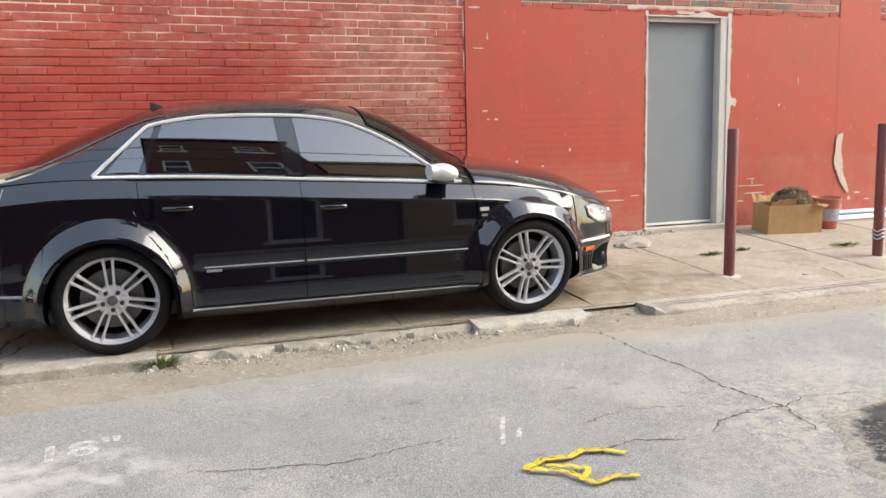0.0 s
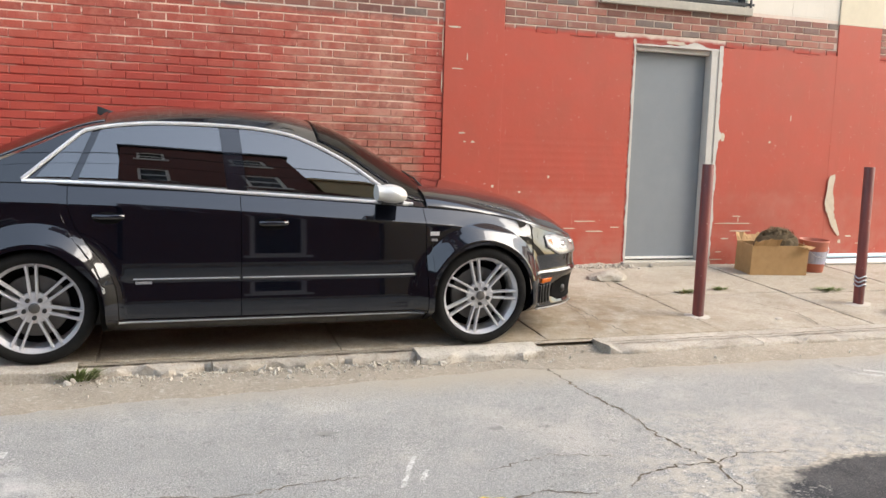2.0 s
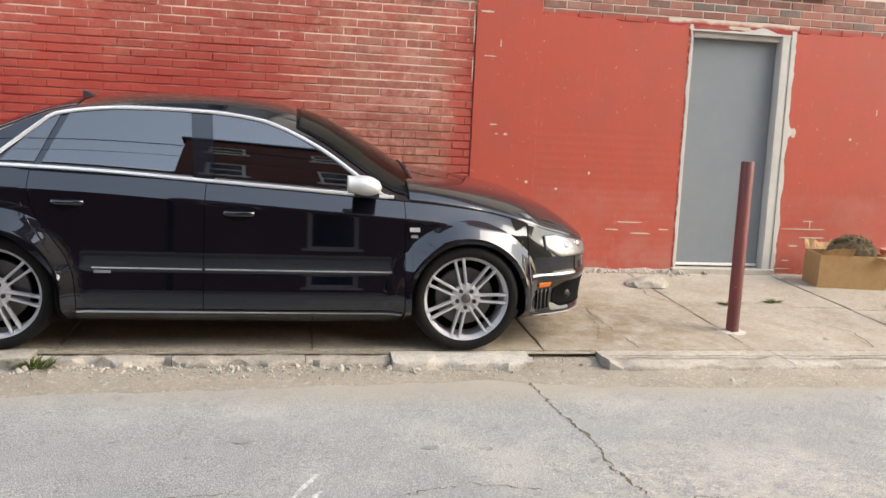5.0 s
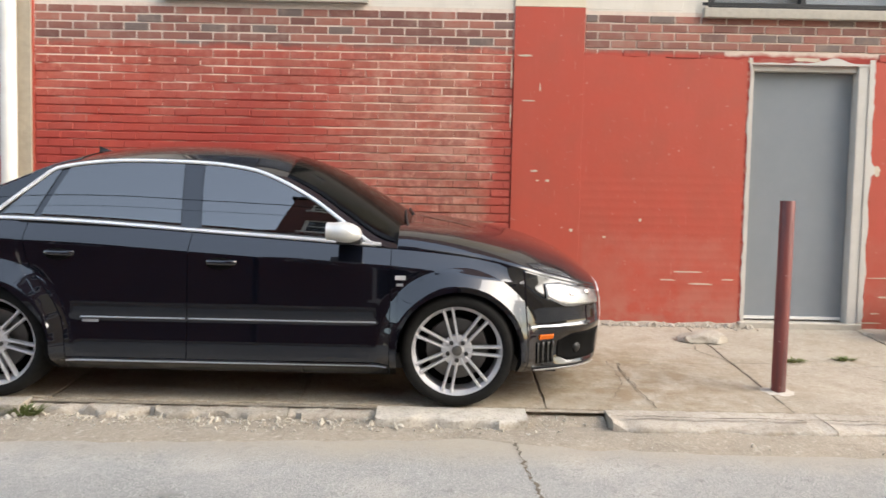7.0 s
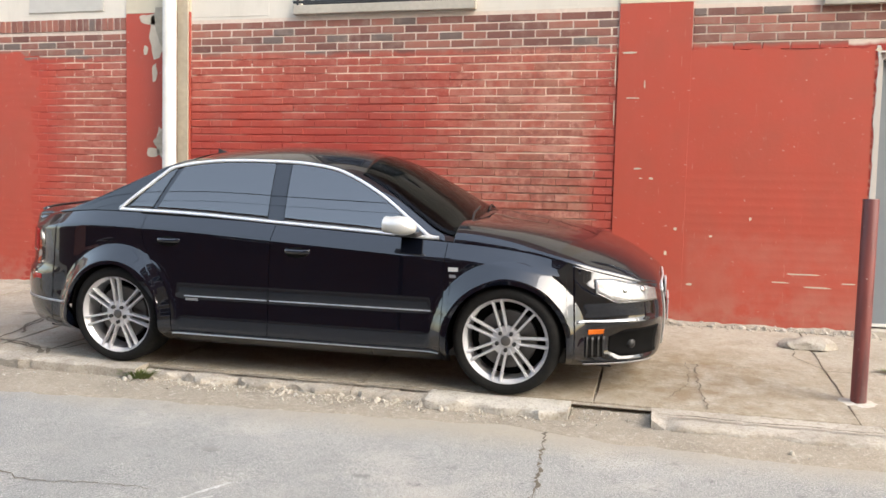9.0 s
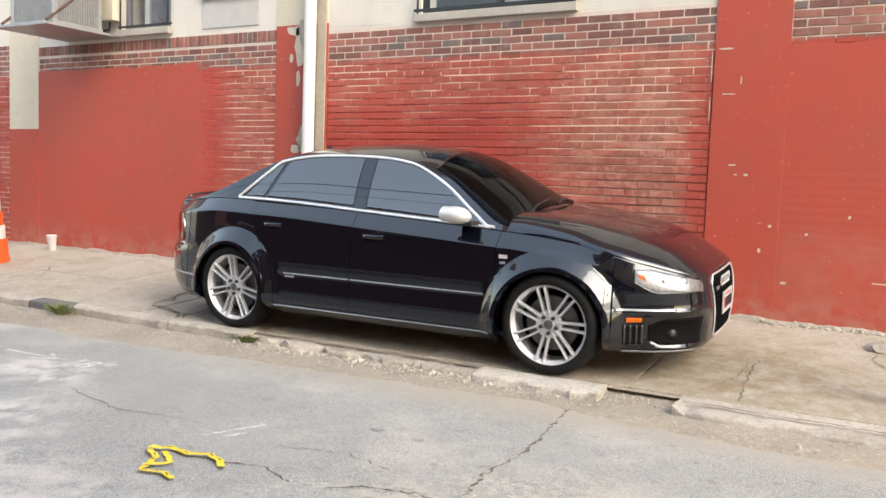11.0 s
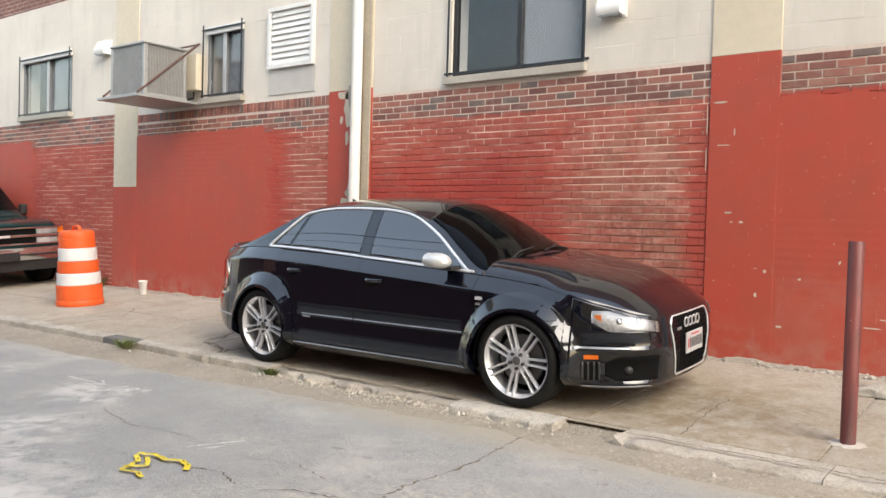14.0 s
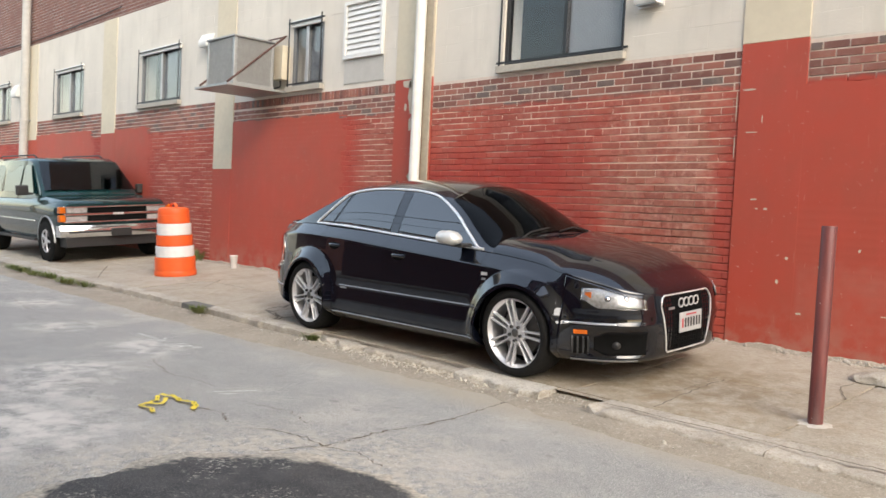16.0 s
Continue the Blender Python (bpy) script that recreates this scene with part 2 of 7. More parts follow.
def concrete_material(name, a, b, stain=(0.26, 0.20, 0.13), oil=None):
    n = Nodes(name, 0.88)
    r = n.rand()
    c = n.mix(n.ramp(n.noise(1.8), 0.35, 0.65), a, b)
    c = n.mix(n.math("MULTIPLY", r, 0.25), c, (0.46, 0.40, 0.33))
    c = n.mix(n.math("MULTIPLY", n.ramp(n.noise(3.2), 0.50, 0.70), 0.6), c, stain)
    c = n.mix(n.math("MULTIPLY", n.ramp(n.noise(17.0, detail=6.0), 0.52, 0.68), 0.4), c, (0.19, 0.15, 0.105))
    c = n.mix(n.math("MULTIPLY", n.ramp(n.noise(26.0, detail=6.0), 0.56, 0.66), 0.5), c, (0.50, 0.455, 0.38))
    c = n.mix(n.math("MULTIPLY", n.ramp(n.noise(70.0, detail=4.0), 0.50, 0.64), 0.42), c, (0.16, 0.13, 0.095))
    c = n.mix(n.math("MULTIPLY", n.ramp(n.noise(150.0, detail=2.0), 0.56, 0.68), 0.5), c, (0.56, 0.51, 0.43))
    if oil:
        spot = n.node("ShaderNodeVectorMath")
        spot.operation = "DISTANCE"
        spot.inputs[1].default_value = oil
        n.link(n.where(), spot.inputs[0])
        soaked = n.ramp(n.math("ADD", spot.outputs["Value"], n.math("MULTIPLY", n.noise(3.0), 1.2)), 1.9, 1.0)
        c = n.mix(n.math("MULTIPLY", n.math("MULTIPLY", soaked, n.ramp(n.noise(8.0, detail=6.0), 0.36, 0.62)), 0.7), c, (0.20, 0.14, 0.075))
    n.colour(c)
    n.bump(n.math("ADD", n.noise(90.0), n.noise(14.0)), 0.006, 0.7)
    return n.mat


def glass_material(name, tint, rough=0.0, ior=1.5):
    n = Nodes(name, rough)
    n.b.inputs["Transmission Weight"].default_value = 1.0
    n.b.inputs["IOR"].default_value = ior
    n.colour(tint)
    return n.mat


def coat(name, base, rough=0.25, gloss=1.48):
    n = Nodes(name, rough)
    n.b.inputs["Coat Weight"].default_value = 1.0
    n.b.inputs["Coat Roughness"].default_value = 0.03
    n.b.inputs["Coat IOR"].default_value = gloss
    n.b.inputs["Specular IOR Level"].default_value = 0.1
    dust = n.ramp(n.noise(6.0), 0.5, 0.8)
    n.colour(n.mix(n.math("MULTIPLY", dust, 0.3), base, tuple(v + 0.004 for v in base)))
    return n.mat


def post_paint():
    """Maroon paint, streaked and chipped down the post."""
    n = Nodes("maroon_paint", 0.5)
    at = n.local()
    c = n.mix(n.ramp(n.noise(14.0, at, stretch=(1, 1, 0.12)), 0.38, 0.62), (0.20, 0.050, 0.042), (0.105, 0.034, 0.034))
    c = n.mix(n.math("MULTIPLY", n.ramp(n.noise(9.0, at, stretch=(1, 1, 0.2)), 0.56, 0.68), 0.6), c, (0.17, 0.115, 0.105))
    c = n.mix(n.ramp(n.noise(60.0, at), 0.70, 0.72), c, (0.45, 0.36, 0.32))
    n.colour(c)
    n.bump(n.noise(40.0, at), 0.002)
    return n.mat


def matt(material, level):
    material.node_tree.nodes["Principled BSDF"].inputs["Specular IOR Level"].default_value = level
    return material


M = {
    "brick": brick_material("brick_painted", False),
    "brick_far": brick_material("brick_painted_joined", True),
    "mortar": mortar_material(),
    "red": red_paint_material(),
    "beige": beige_material(),
    "tan": plain("tan_pier_paint", (0.66, 0.585, 0.44), (0.58, 0.51, 0.385), 12, 0.75, bump=0.003),
    "road": asphalt_material("worn_asphalt", (0.258, 0.254, 0.240), (0.328, 0.320, 0.298), (0.47, 0.435, 0.38)),
    "patch": patch_material(),
    "concrete": concrete_material("pavement_concrete", (0.385, 0.342, 0.272), (0.305, 0.265, 0.203), (0.24, 0.19, 0.125), oil=(3.75, -0.25, 0.04)),
    "kerb": concrete_material("kerb_concrete", (0.47, 0.43, 0.365), (0.31, 0.275, 0.225), (0.19, 0.155, 0.115)),
    "grit": concrete_material("gutter_grit", (0.31, 0.262, 0.20), (0.24, 0.203, 0.155), (0.20, 0.17, 0.13)),
    "chip": plain("pale_concrete_chip", (0.54, 0.50, 0.43), (0.40, 0.365, 0.30), 60, 0.9, bump=0.003),
    "pale_kerb": concrete_material("pale_broken_kerb", (0.58, 0.55, 0.49), (0.47, 0.44, 0.38), (0.33, 0.30, 0.24)),
    "splash": plain("pale_cement_splash", (0.56, 0.52, 0.46), (0.33, 0.29, 0.23), 40, 0.9, bump=0.003),
    "patch_stone": plain("tarred_stone", (0.10, 0.095, 0.09), (0.15, 0.14, 0.13), 40, 0.9, bump=0.004),
    "dark": plain("dirt_crevice", (0.10, 0.082, 0.062), (0.17, 0.14, 0.10), 40, 0.95),
    "sill": plain("sill_concrete", (0.47, 0.43, 0.36), (0.36, 0.33, 0.28), 25, 0.85, bump=0.003),
    "frame": plain("dark_window_frame", (0.035, 0.037, 0.04), None, 40, 0.45, 0.3),
    "alu": plain("grey_aluminium", (0.42, 0.43, 0.44), (0.34, 0.35, 0.36), 30, 0.4, 0.7),
    "pane": glass_material("window_glass", (0.80, 0.83, 0.86), 0.0, 1.45),
    # darkness of the unlit interior put into the colour
    "room": plain("dark_room_tone", (0.07, 0.068, 0.065), (0.045, 0.044, 0.042), 3, 0.9),
    "pane_sheet": plain("grey_pane_sheet", (0.24, 0.25, 0.26), (0.13, 0.14, 0.155), 6, 0.8),
    # sky reflection of the right-hand windows put into a pale colour
    "sheen_sheet": plain("painted_sky_sheen", (0.40, 0.42, 0.44), (0.26, 0.28, 0.30), 8, 0.8),
    "white": plain("white_paint", (0.78, 0.77, 0.74), (0.68, 0.67, 0.63), 14, 0.5),
    "grey_door": plain("grey_door_paint", (0.225, 0.245, 0.265), (0.20, 0.22, 0.24), 7, 0.45),
    "galv": plain("galvanised_steel", (0.46, 0.46, 0.45), (0.34, 0.34, 0.33), 20, 0.45, 0.6),
    "rust": plain("rusty_steel", (0.13, 0.065, 0.048), (0.08, 0.042, 0.035), 25, 0.8, 0.2, 0.002),
    "bollard": post_paint(),
    "black": coat("black_car_paint", (0.0020, 0.0028, 0.0060), gloss=1.66),
    "green": coat("dark_green_car_paint", (0.006, 0.030, 0.031), gloss=1.42),
    "tint": glass_material("tinted_glass", (0.035, 0.042, 0.05), 0.0, 2.3),
    "screen": glass_material("tinted_windscreen_glass", (0.04, 0.042, 0.045), 0.0, 1.22),
    "estate_glass": glass_material("estate_windscreen_glass", (0.05, 0.055, 0.06), 0.0, 1.5),
    "clear": glass_material("clear_glass", (0.95, 0.95, 0.95)),
    "trim": plain("black_plastic", (0.018, 0.018, 0.019), (0.026, 0.026, 0.026), 60, 0.5),
    # near-black stands in for the unlit cabin behind the car's glass
    "cabin": plain("dark_cabin_tone", (0.012, 0.012, 0.012), (0.02, 0.018, 0.017), 3, 1.0),
    # near-black paints the shade in gaps, wells and intakes; also the black mesh
    "gap": matt(plain("shade_and_mesh_black", (0.006, 0.006, 0.006), None, 20, 0.9), 0.1),
    "rubber": matt(plain("tyre_rubber", (0.010, 0.010, 0.010), (0.018, 0.0175, 0.017), 40, 0.85, bump=0.001, at_object=True), 0.15),
    "chrome": plain("satin_chrome", (0.82, 0.82, 0.82), (0.76, 0.76, 0.76), 20, 0.28, 0.55),
    "bright": plain("bright_chrome", (0.80, 0.80, 0.80), (0.7, 0.7, 0.7), 20, 0.12, 1.0),
    "silver": plain("silver_alloy", (0.66, 0.66, 0.68), (0.57, 0.57, 0.59), 40, 0.34, 0.4),
    "mirror_cap": plain("silver_satin_cap", (0.63, 0.63, 0.61), (0.58, 0.58, 0.56), 40, 0.3, 0.3),
    "disc": plain("brake_disc", (0.16, 0.155, 0.15), None, 60, 0.5, 0.8),
    "reflector": plain("lamp_reflector", (0.66, 0.66, 0.65), (0.22, 0.22, 0.225), 45, 0.25, 0.3),
    "amber": plain("amber_lens", (0.75, 0.17, 0.01), (0.62, 0.13, 0.01), 40, 0.25),
    "red_lens": plain("red_lens", (0.42, 0.012, 0.012), None, 30, 0.2),
    "orange": plain("orange_plastic", (0.83, 0.125, 0.02), (0.72, 0.10, 0.02), 12, 0.5),
    "plate": plain("white_plate", (0.47, 0.47, 0.47), (0.40, 0.40, 0.40), 30, 0.45),
    "coil": plain("coil_grey", (0.33, 0.315, 0.295), (0.26, 0.25, 0.235), 25, 0.6, 0.1),
    "cement": plain("grey_cement", (0.56, 0.535, 0.49), (0.47, 0.45, 0.41), 9, 0.85, bump=0.003),
    "bare_cement": plain("bare_cement", (0.45, 0.39, 0.30), (0.33, 0.29, 0.225), 22, 0.9, bump=0.008),
    "pipe_white": plain("chalky_white_pipe", (0.80, 0.78, 0.73), (0.66, 0.63, 0.57), 9, 0.5),
    "pipe_grey": plain("grimy_pipe", (0.50, 0.48, 0.44), (0.38, 0.36, 0.33), 9, 0.6),
    "alu_pale": plain("pale_aluminium", (0.50, 0.51, 0.52), (0.40, 0.41, 0.42), 30, 0.45, 0.2),
    "alu_dull": plain("dull_aluminium", (0.20, 0.205, 0.21), (0.14, 0.145, 0.15), 30, 0.5, 0.2),
    "tar": plain("old_tar", (0.20, 0.195, 0.18), (0.29, 0.28, 0.255), 60, 0.9, bump=0.004),
    "band": plain("white_reflective_band", (0.80, 0.79, 0.76), (0.68, 0.67, 0.65), 16, 0.4),
    "card": plain("corrugated_cardboard", (0.43, 0.27, 0.12), (0.34, 0.20, 0.085), 18, 0.85),
    "straw": plain("dead_leaves", (0.16, 0.11, 0.055), (0.08, 0.06, 0.035), 40, 0.95),
    "leaf": plain("weed_green", (0.10, 0.15, 0.035), (0.17, 0.17, 0.06), 30, 0.8),
    "cup": plain("paper_cup", (0.75, 0.73, 0.68), None, 30, 0.6),
    "tape": plain("yellow_tape", (0.80, 0.62, 0.03), (0.70, 0.55, 0.04), 20, 0.4),
    "ink": plain("black_ink", (0.02, 0.02, 0.02), None, 20, 0.5),
    "chalk": worn_chalk(),
    "blue": plain("pale_blue_board", (0.52, 0.66, 0.74), (0.62, 0.72, 0.77), 12, 0.55),
    "plaster": plain("exposed_plaster", (0.60, 0.52, 0.41), (0.48, 0.41, 0.32), 18, 0.85, bump=0.004),
    "house_red": plain("red_house_brick", (0.125, 0.040, 0.031), (0.085, 0.031, 0.026), 20, 0.85),
    "house_tan": plain("tan_house_render", (0.42, 0.33, 0.19), (0.36, 0.28, 0.17), 8, 0.85),
    "plate_red": plain("plate_red", (0.5, 0.04, 0.05), None, 20, 0.5),
}


# ---- mesh helpers ----
def part(name, bm, material, parent=None, label="", smooth=False):
    """Links a bmesh as one mesh object under a thing."""
    bm.normal_update()
    mesh = bpy.data.meshes.new(name)
    bm.to_mesh(mesh)
    bm.free()
    for m in (material if isinstance(material, (list, tuple)) else [material]):
        mesh.materials.append(m)
    if smooth:
        mesh.shade_smooth()
        if smooth != "all":
            mesh.set_sharp_from_angle(angle=radians(38))
    ob = new(name, mesh)
    ob.parent = parent
    if label:
        tagged(ob, label)
    return ob


def thing(name, m, label, category, group="", kind=""):
    ob = new(name)
    ob.matrix_world = m
    ob.empty_display_size = 0.1
    return tagged(ob, label, category, group, kind)


def box(bm, x0, x1, y0, y1, z0, z1, bevel=0.0, mat=0):
    vs = [bm.verts.new((x, y, z)) for z in (z0, z1) for y in (y0, y1) for x in (x0, x1)]
    fs = [bm.faces.new([vs[i] for i in q]) for q in ((0, 2, 3, 1), (4, 5, 7, 6), (0, 1, 5, 4), (2, 6, 7, 3), (0, 4, 6, 2), (1, 3, 7, 5))]
    for f in fs:
        f.material_index = mat
    if bevel:
        edges = list({e for f in fs for e in f.edges})
        r = bmesh.ops.bevel(bm, geom=edges, offset=bevel, segments=2, affect="EDGES", profile=0.6)
        for f in r["faces"]:
            f.material_index = mat
    return bm


def solid(*args, **kw):
    return box(bmesh.new(), *args, **kw)


def grid_faces(bm, rows, closed=False, flip=False, mat=0):
    """Quads between rows of points; the rows all have one length."""
    vs = [[bm.verts.new(p) for p in r] for r in rows]
    n = len(rows[0])
    for a, b in zip(vs, vs[1:]):
        for i in range(n if closed else n - 1):
            j = (i + 1) % n
            q = [a[i], a[j], b[j], b[i]]
            f = bm.faces.new(q[::-1] if flip else q)
            f.material_index = mat
    return vs


def lathe(bm, profile, seg=24, axis="Z", mat=0, cap=True, centre=(0, 0, 0)):
    """Turns (radius, height) pairs round an axis."""
    rows = []
    for r, h in profile:
        row = []
        for i in range(seg):
            a = 2 * math.pi * i / seg
            c, s = r * math.cos(a), r * math.sin(a)
            p = {"Z": (c, s, h), "Y": (c, h, s), "X": (h, c, s)}[axis]
            row.append(Vector(p) + Vector(centre))
        rows.append(row)
    vs = grid_faces(bm, rows, True, axis == "Y", mat)
    if cap:
        for row in (vs[0], vs[-1]):
            f = bm.faces.new(row)
            f.material_index = mat
    bmesh.ops.recalc_face_normals(bm, faces=bm.faces[:])
    return bm


def tube(bm, pts, radius, seg=8, mat=0, closed=False, flat=1.0):
    """A round bar along a line of points. flat squeezes it upright."""
    pts = [Vector(p) for p in pts]
    rows = []
    for i, p in enumerate(pts):
        a = pts[i - 1] if (i or closed) else p
        b = pts[(i + 1) % len(pts)] if (i < len(pts) - 1 or closed) else p
        d = (b - a).normalized()
        up = Vector((0, 0, 1)) if abs(d.z) < 0.95 else Vector((0, 1, 0))
        u = d.cross(up).normalized()
        v = u.cross(d)
        r = radius[i] if isinstance(radius, (list, tuple)) else radius
        rows.append([p + u * r * math.cos(k * 2 * math.pi / seg) + v * r * flat * math.sin(k * 2 * math.pi / seg) for k in range(seg)])
    if closed:
        rows.append(rows[0])
    vs = grid_faces(bm, rows, True, False, mat)
    if not closed:
        bm.faces.new(vs[0][::-1]).material_index = mat
        bm.faces.new(vs[-1]).material_index = mat
    else:
        bmesh.ops.remove_doubles(bm, verts=bm.verts[:], dist=1e-6)
    return bm


def curve(pts):
    """A smooth function through (x, value) pairs."""
    xs = [p[0] for p in pts]
    ys = [p[1] for p in pts]
    slope = []
    for i in range(len(pts)):
        a, b = max(i - 1, 0), min(i + 1, len(pts) - 1)
        slope.append((ys[b] - ys[a]) / (xs[b] - xs[a]))

    def at(x):
        if x <= xs[0]:
            return ys[0]
        if x >= xs[-1]:
            return ys[-1]
        i = max(k for k in range(len(xs)) if xs[k] <= x)
        h = xs[i + 1] - xs[i]
        t = (x - xs[i]) / h
        return ((2 * t ** 3 - 3 * t ** 2 + 1) * ys[i] + (t ** 3 - 2 * t ** 2 + t) * h * slope[i]
                + (3 * t ** 2 - 2 * t ** 3) * ys[i + 1] + (t ** 3 - t ** 2) * h * slope[i + 1])
    return at


def smooth(a, b, x):
    t = min(max((x - a) / (b - a), 0), 1)
    return t * t * (3 - 2 * t)


def spaced(a, b, n):
    return [a + (b - a) * i / n for i in range(n + 1)]


# ---- the street ----
WALL = 1.41
ROAD = ROAD_LEVEL


def paved(y):
    """Height of the pavement, which falls to the kerb."""
    return 0.07 * (y + 0.97)


def kerb_y(x):
    return -1.02 - 0.16 * smooth(-2.5, -7.0, x) - 0.16 * smooth(3.1, 3.7, x)


def build_road():
    bm = bmesh.new()
    xs = [-400, -120, -60, -30] + spaced(-20, -6, 50) + spaced(-5.9, 8.0, 100) + spaced(8.3, 14, 18) + [25, 60, 120, 400]
    ys = [-400, -150, -60, -30, -15] + spaced(-8, -4.6, 12) + spaced(-4.5, -1.1, 34) + [-0.9, 1.0, 30, 150, 400]
    rows = []
    for y in ys:
        row = []
        for x in xs:
            z = ROAD - 0.02
            if -8 <= y <= -0.8:
                z = ROAD + 0.012 * (noise.noise((x * 0.6, y * 0.6, 3)) + 0.5 * noise.noise((x * 2, y * 2, 7)))
                z += 0.02 * smooth(-1.9, -1.2, y)
            row.append((x, y, z))
        rows.append(row)
    grid_faces(bm, rows)
    return tagged(part("road", bm, M["road"], smooth="all"), "worn grey asphalt street with cracks and pale patches", "road", kind="structure")


road = build_road()


def ribbon(bm, pts, widths, z):
    """A flat irregular strip along points on the ground."""
    left, right = [], []
    for i, p in enumerate(pts):
        a, b = pts[max(i - 1, 0)], pts[min(i + 1, len(pts) - 1)]
        d = Vector((b[0] - a[0], b[1] - a[1])).normalized()
        w = widths(i / (len(pts) - 1))
        left.append((p[0] - d.y * w, p[1] + d.x * w, z(p[0], p[1])))
        right.append((p[0] + d.y * w, p[1] - d.x * w, z(p[0], p[1])))
    grid_faces(bm, [left, right], flip=True)


def wander(corners, step=0.06, jitter=0.02, seed=0):
    rnd = random.Random(seed)
    out = []
    for a, b in zip(corners, corners[1:]):
        n = max(2, int(math.dist(a, b) / step))
        for i in range(n):
            t = i / n
            out.append((a[0] + (b[0] - a[0]) * t + rnd.uniform(-jitter, jitter), a[1] + (b[1] - a[1]) * t + rnd.uniform(-jitter, jitter)))
    return out + [corners[-1]]


def road_z(x, y):
    return ROAD + 0.010 + 0.012 * (noise.noise((x * 0.6, y * 0.6, 3)) + 0.5 * noise.noise((x * 2, y * 2, 7))) + 0.02 * smooth(-1.9, -1.2, y)


def road_marks():
    rnd = random.Random(5)
    cracks = [
        ([(2.93, -1.1), (2.98, -1.6), (3.02, -2.1), (3.0, -2.5), (3.06, -2.87)], 0.013),
        ([(3.06, -2.87), (2.86, -2.86), (2.62, -2.93), (2.52, -3.04)], 0.009),
        ([(2.66, -2.70), (2.35, -2.62), (2.0, -2.74)], 0.005),
        ([(2.36, -3.06), (2.12, -2.98), (1.90, -3.08)], 0.008),
        ([(3.06, -2.87), (3.24, -2.80), (3.5, -2.84)], 0.006),
        ([(0.3, -2.6), (0.9, -2.75), (1.5, -2.66)], 0.006),
        ([(-4.4, -2.3), (-3.0, -2.5), (-1.6, -2.35)], 0.006),
        ([(3.06, -2.87), (2.95, -3.2)], 0.009),
        ([(-9, -2.0), (-6.5, -2.3), (-5.2, -2.2)], 0.008),
    ]
    for k, (line, w) in enumerate(cracks):
        bm = bmesh.new()
        ribbon(bm, wander(line, 0.025, 0.014, k), lambda t, w=w: w * (0.1 + 0.9 * rnd.random() ** 1.5), lambda x, y: road_z(x, y) - 0.008)
        tagged(part("road_crack", bm, M["dark"]), "jagged dark crack in the asphalt", "crack", kind="structure")
    # pale dusty band where the asphalt meets the gutter, and rubbed patches
    bm = bmesh.new()
    edge = wander([(-12, -1.62), (-5, -1.60), (-0.5, -1.50), (0.93, -1.40), (2.7, -1.23), (3.4, -1.36), (4, -1.40), (14, -1.42)], 0.10, 0.022, 9)
    inner = [(x, kerb_y(x) + 0.05) for x, y in edge]
    grid_faces(bm, [[(x, y - 0.03, road_z(x, y) - 0.014) for x, y in edge], [(x, y, road_z(x, y) - 0.004) for x, y in edge], [(x, y, ROAD + 0.030 + 0.036 * smooth(3.2, 3.8, x)) for x, y in inner]])
    tagged(part("gutter", bm, M["grit"], smooth="all"), "sandy grit lying along the gutter", "gutter", kind="structure")
    # dark patch of newer asphalt
    bm = bmesh.new()
    ring = []
    for i in range(120):
        a = 2 * math.pi * i / 120
        r = 1 + 0.16 * noise.noise((math.cos(a) * 2, math.sin(a) * 2, 1)) + 0.03 * rnd.uniform(-1, 1)
        x, y = 3.70 + 0.88 * r * math.cos(a), -3.82 + 0.88 * r * math.sin(a)
        ring.append((x, y))
    top = [bm.verts.new((x, y, road_z(x, y) + 0.004)) for x, y in ring]
    low = [bm.verts.new((3.70 + (x - 3.70) * 1.04, -3.82 + (y + 3.82) * 1.04, ROAD - 0.01)) for x, y in ring]
    mid = bm.verts.new((3.70, -3.82, ROAD + 0.022))
    for i in range(120):
        j = (i + 1) % 120
        bm.faces.new((top[i], top[j], mid))
        bm.faces.new((low[i], low[j], top[j], top[i]))
    tagged(part("asphalt_patch", bm, M["patch"], smooth="all"), "round dark patch of newer asphalt in the street", "asphalt patch", kind="structure")


road_marks()


# ---- pavement slabs and kerb ----
pavement = tagged(part("pavement", solid(-60, 20, -0.86, WALL + 0.02, -0.4, -0.2), M["dark"]), "worn beige concrete pavement sloping to the kerb", "pavement", kind="structure")


def bed():
    bm = bmesh.new()
    xs = [-60, -30] + spaced(-14, 14, 28) + [20]
    rows = [[(x, y, paved(y) - 0.011) for x in xs] for y in (-0.9, 0.3, WALL + 0.02)]
    grid_faces(bm, rows)
    return part("slab_bed", bm, M["grit"], pavement, "dirt packed in the joints")


bed()


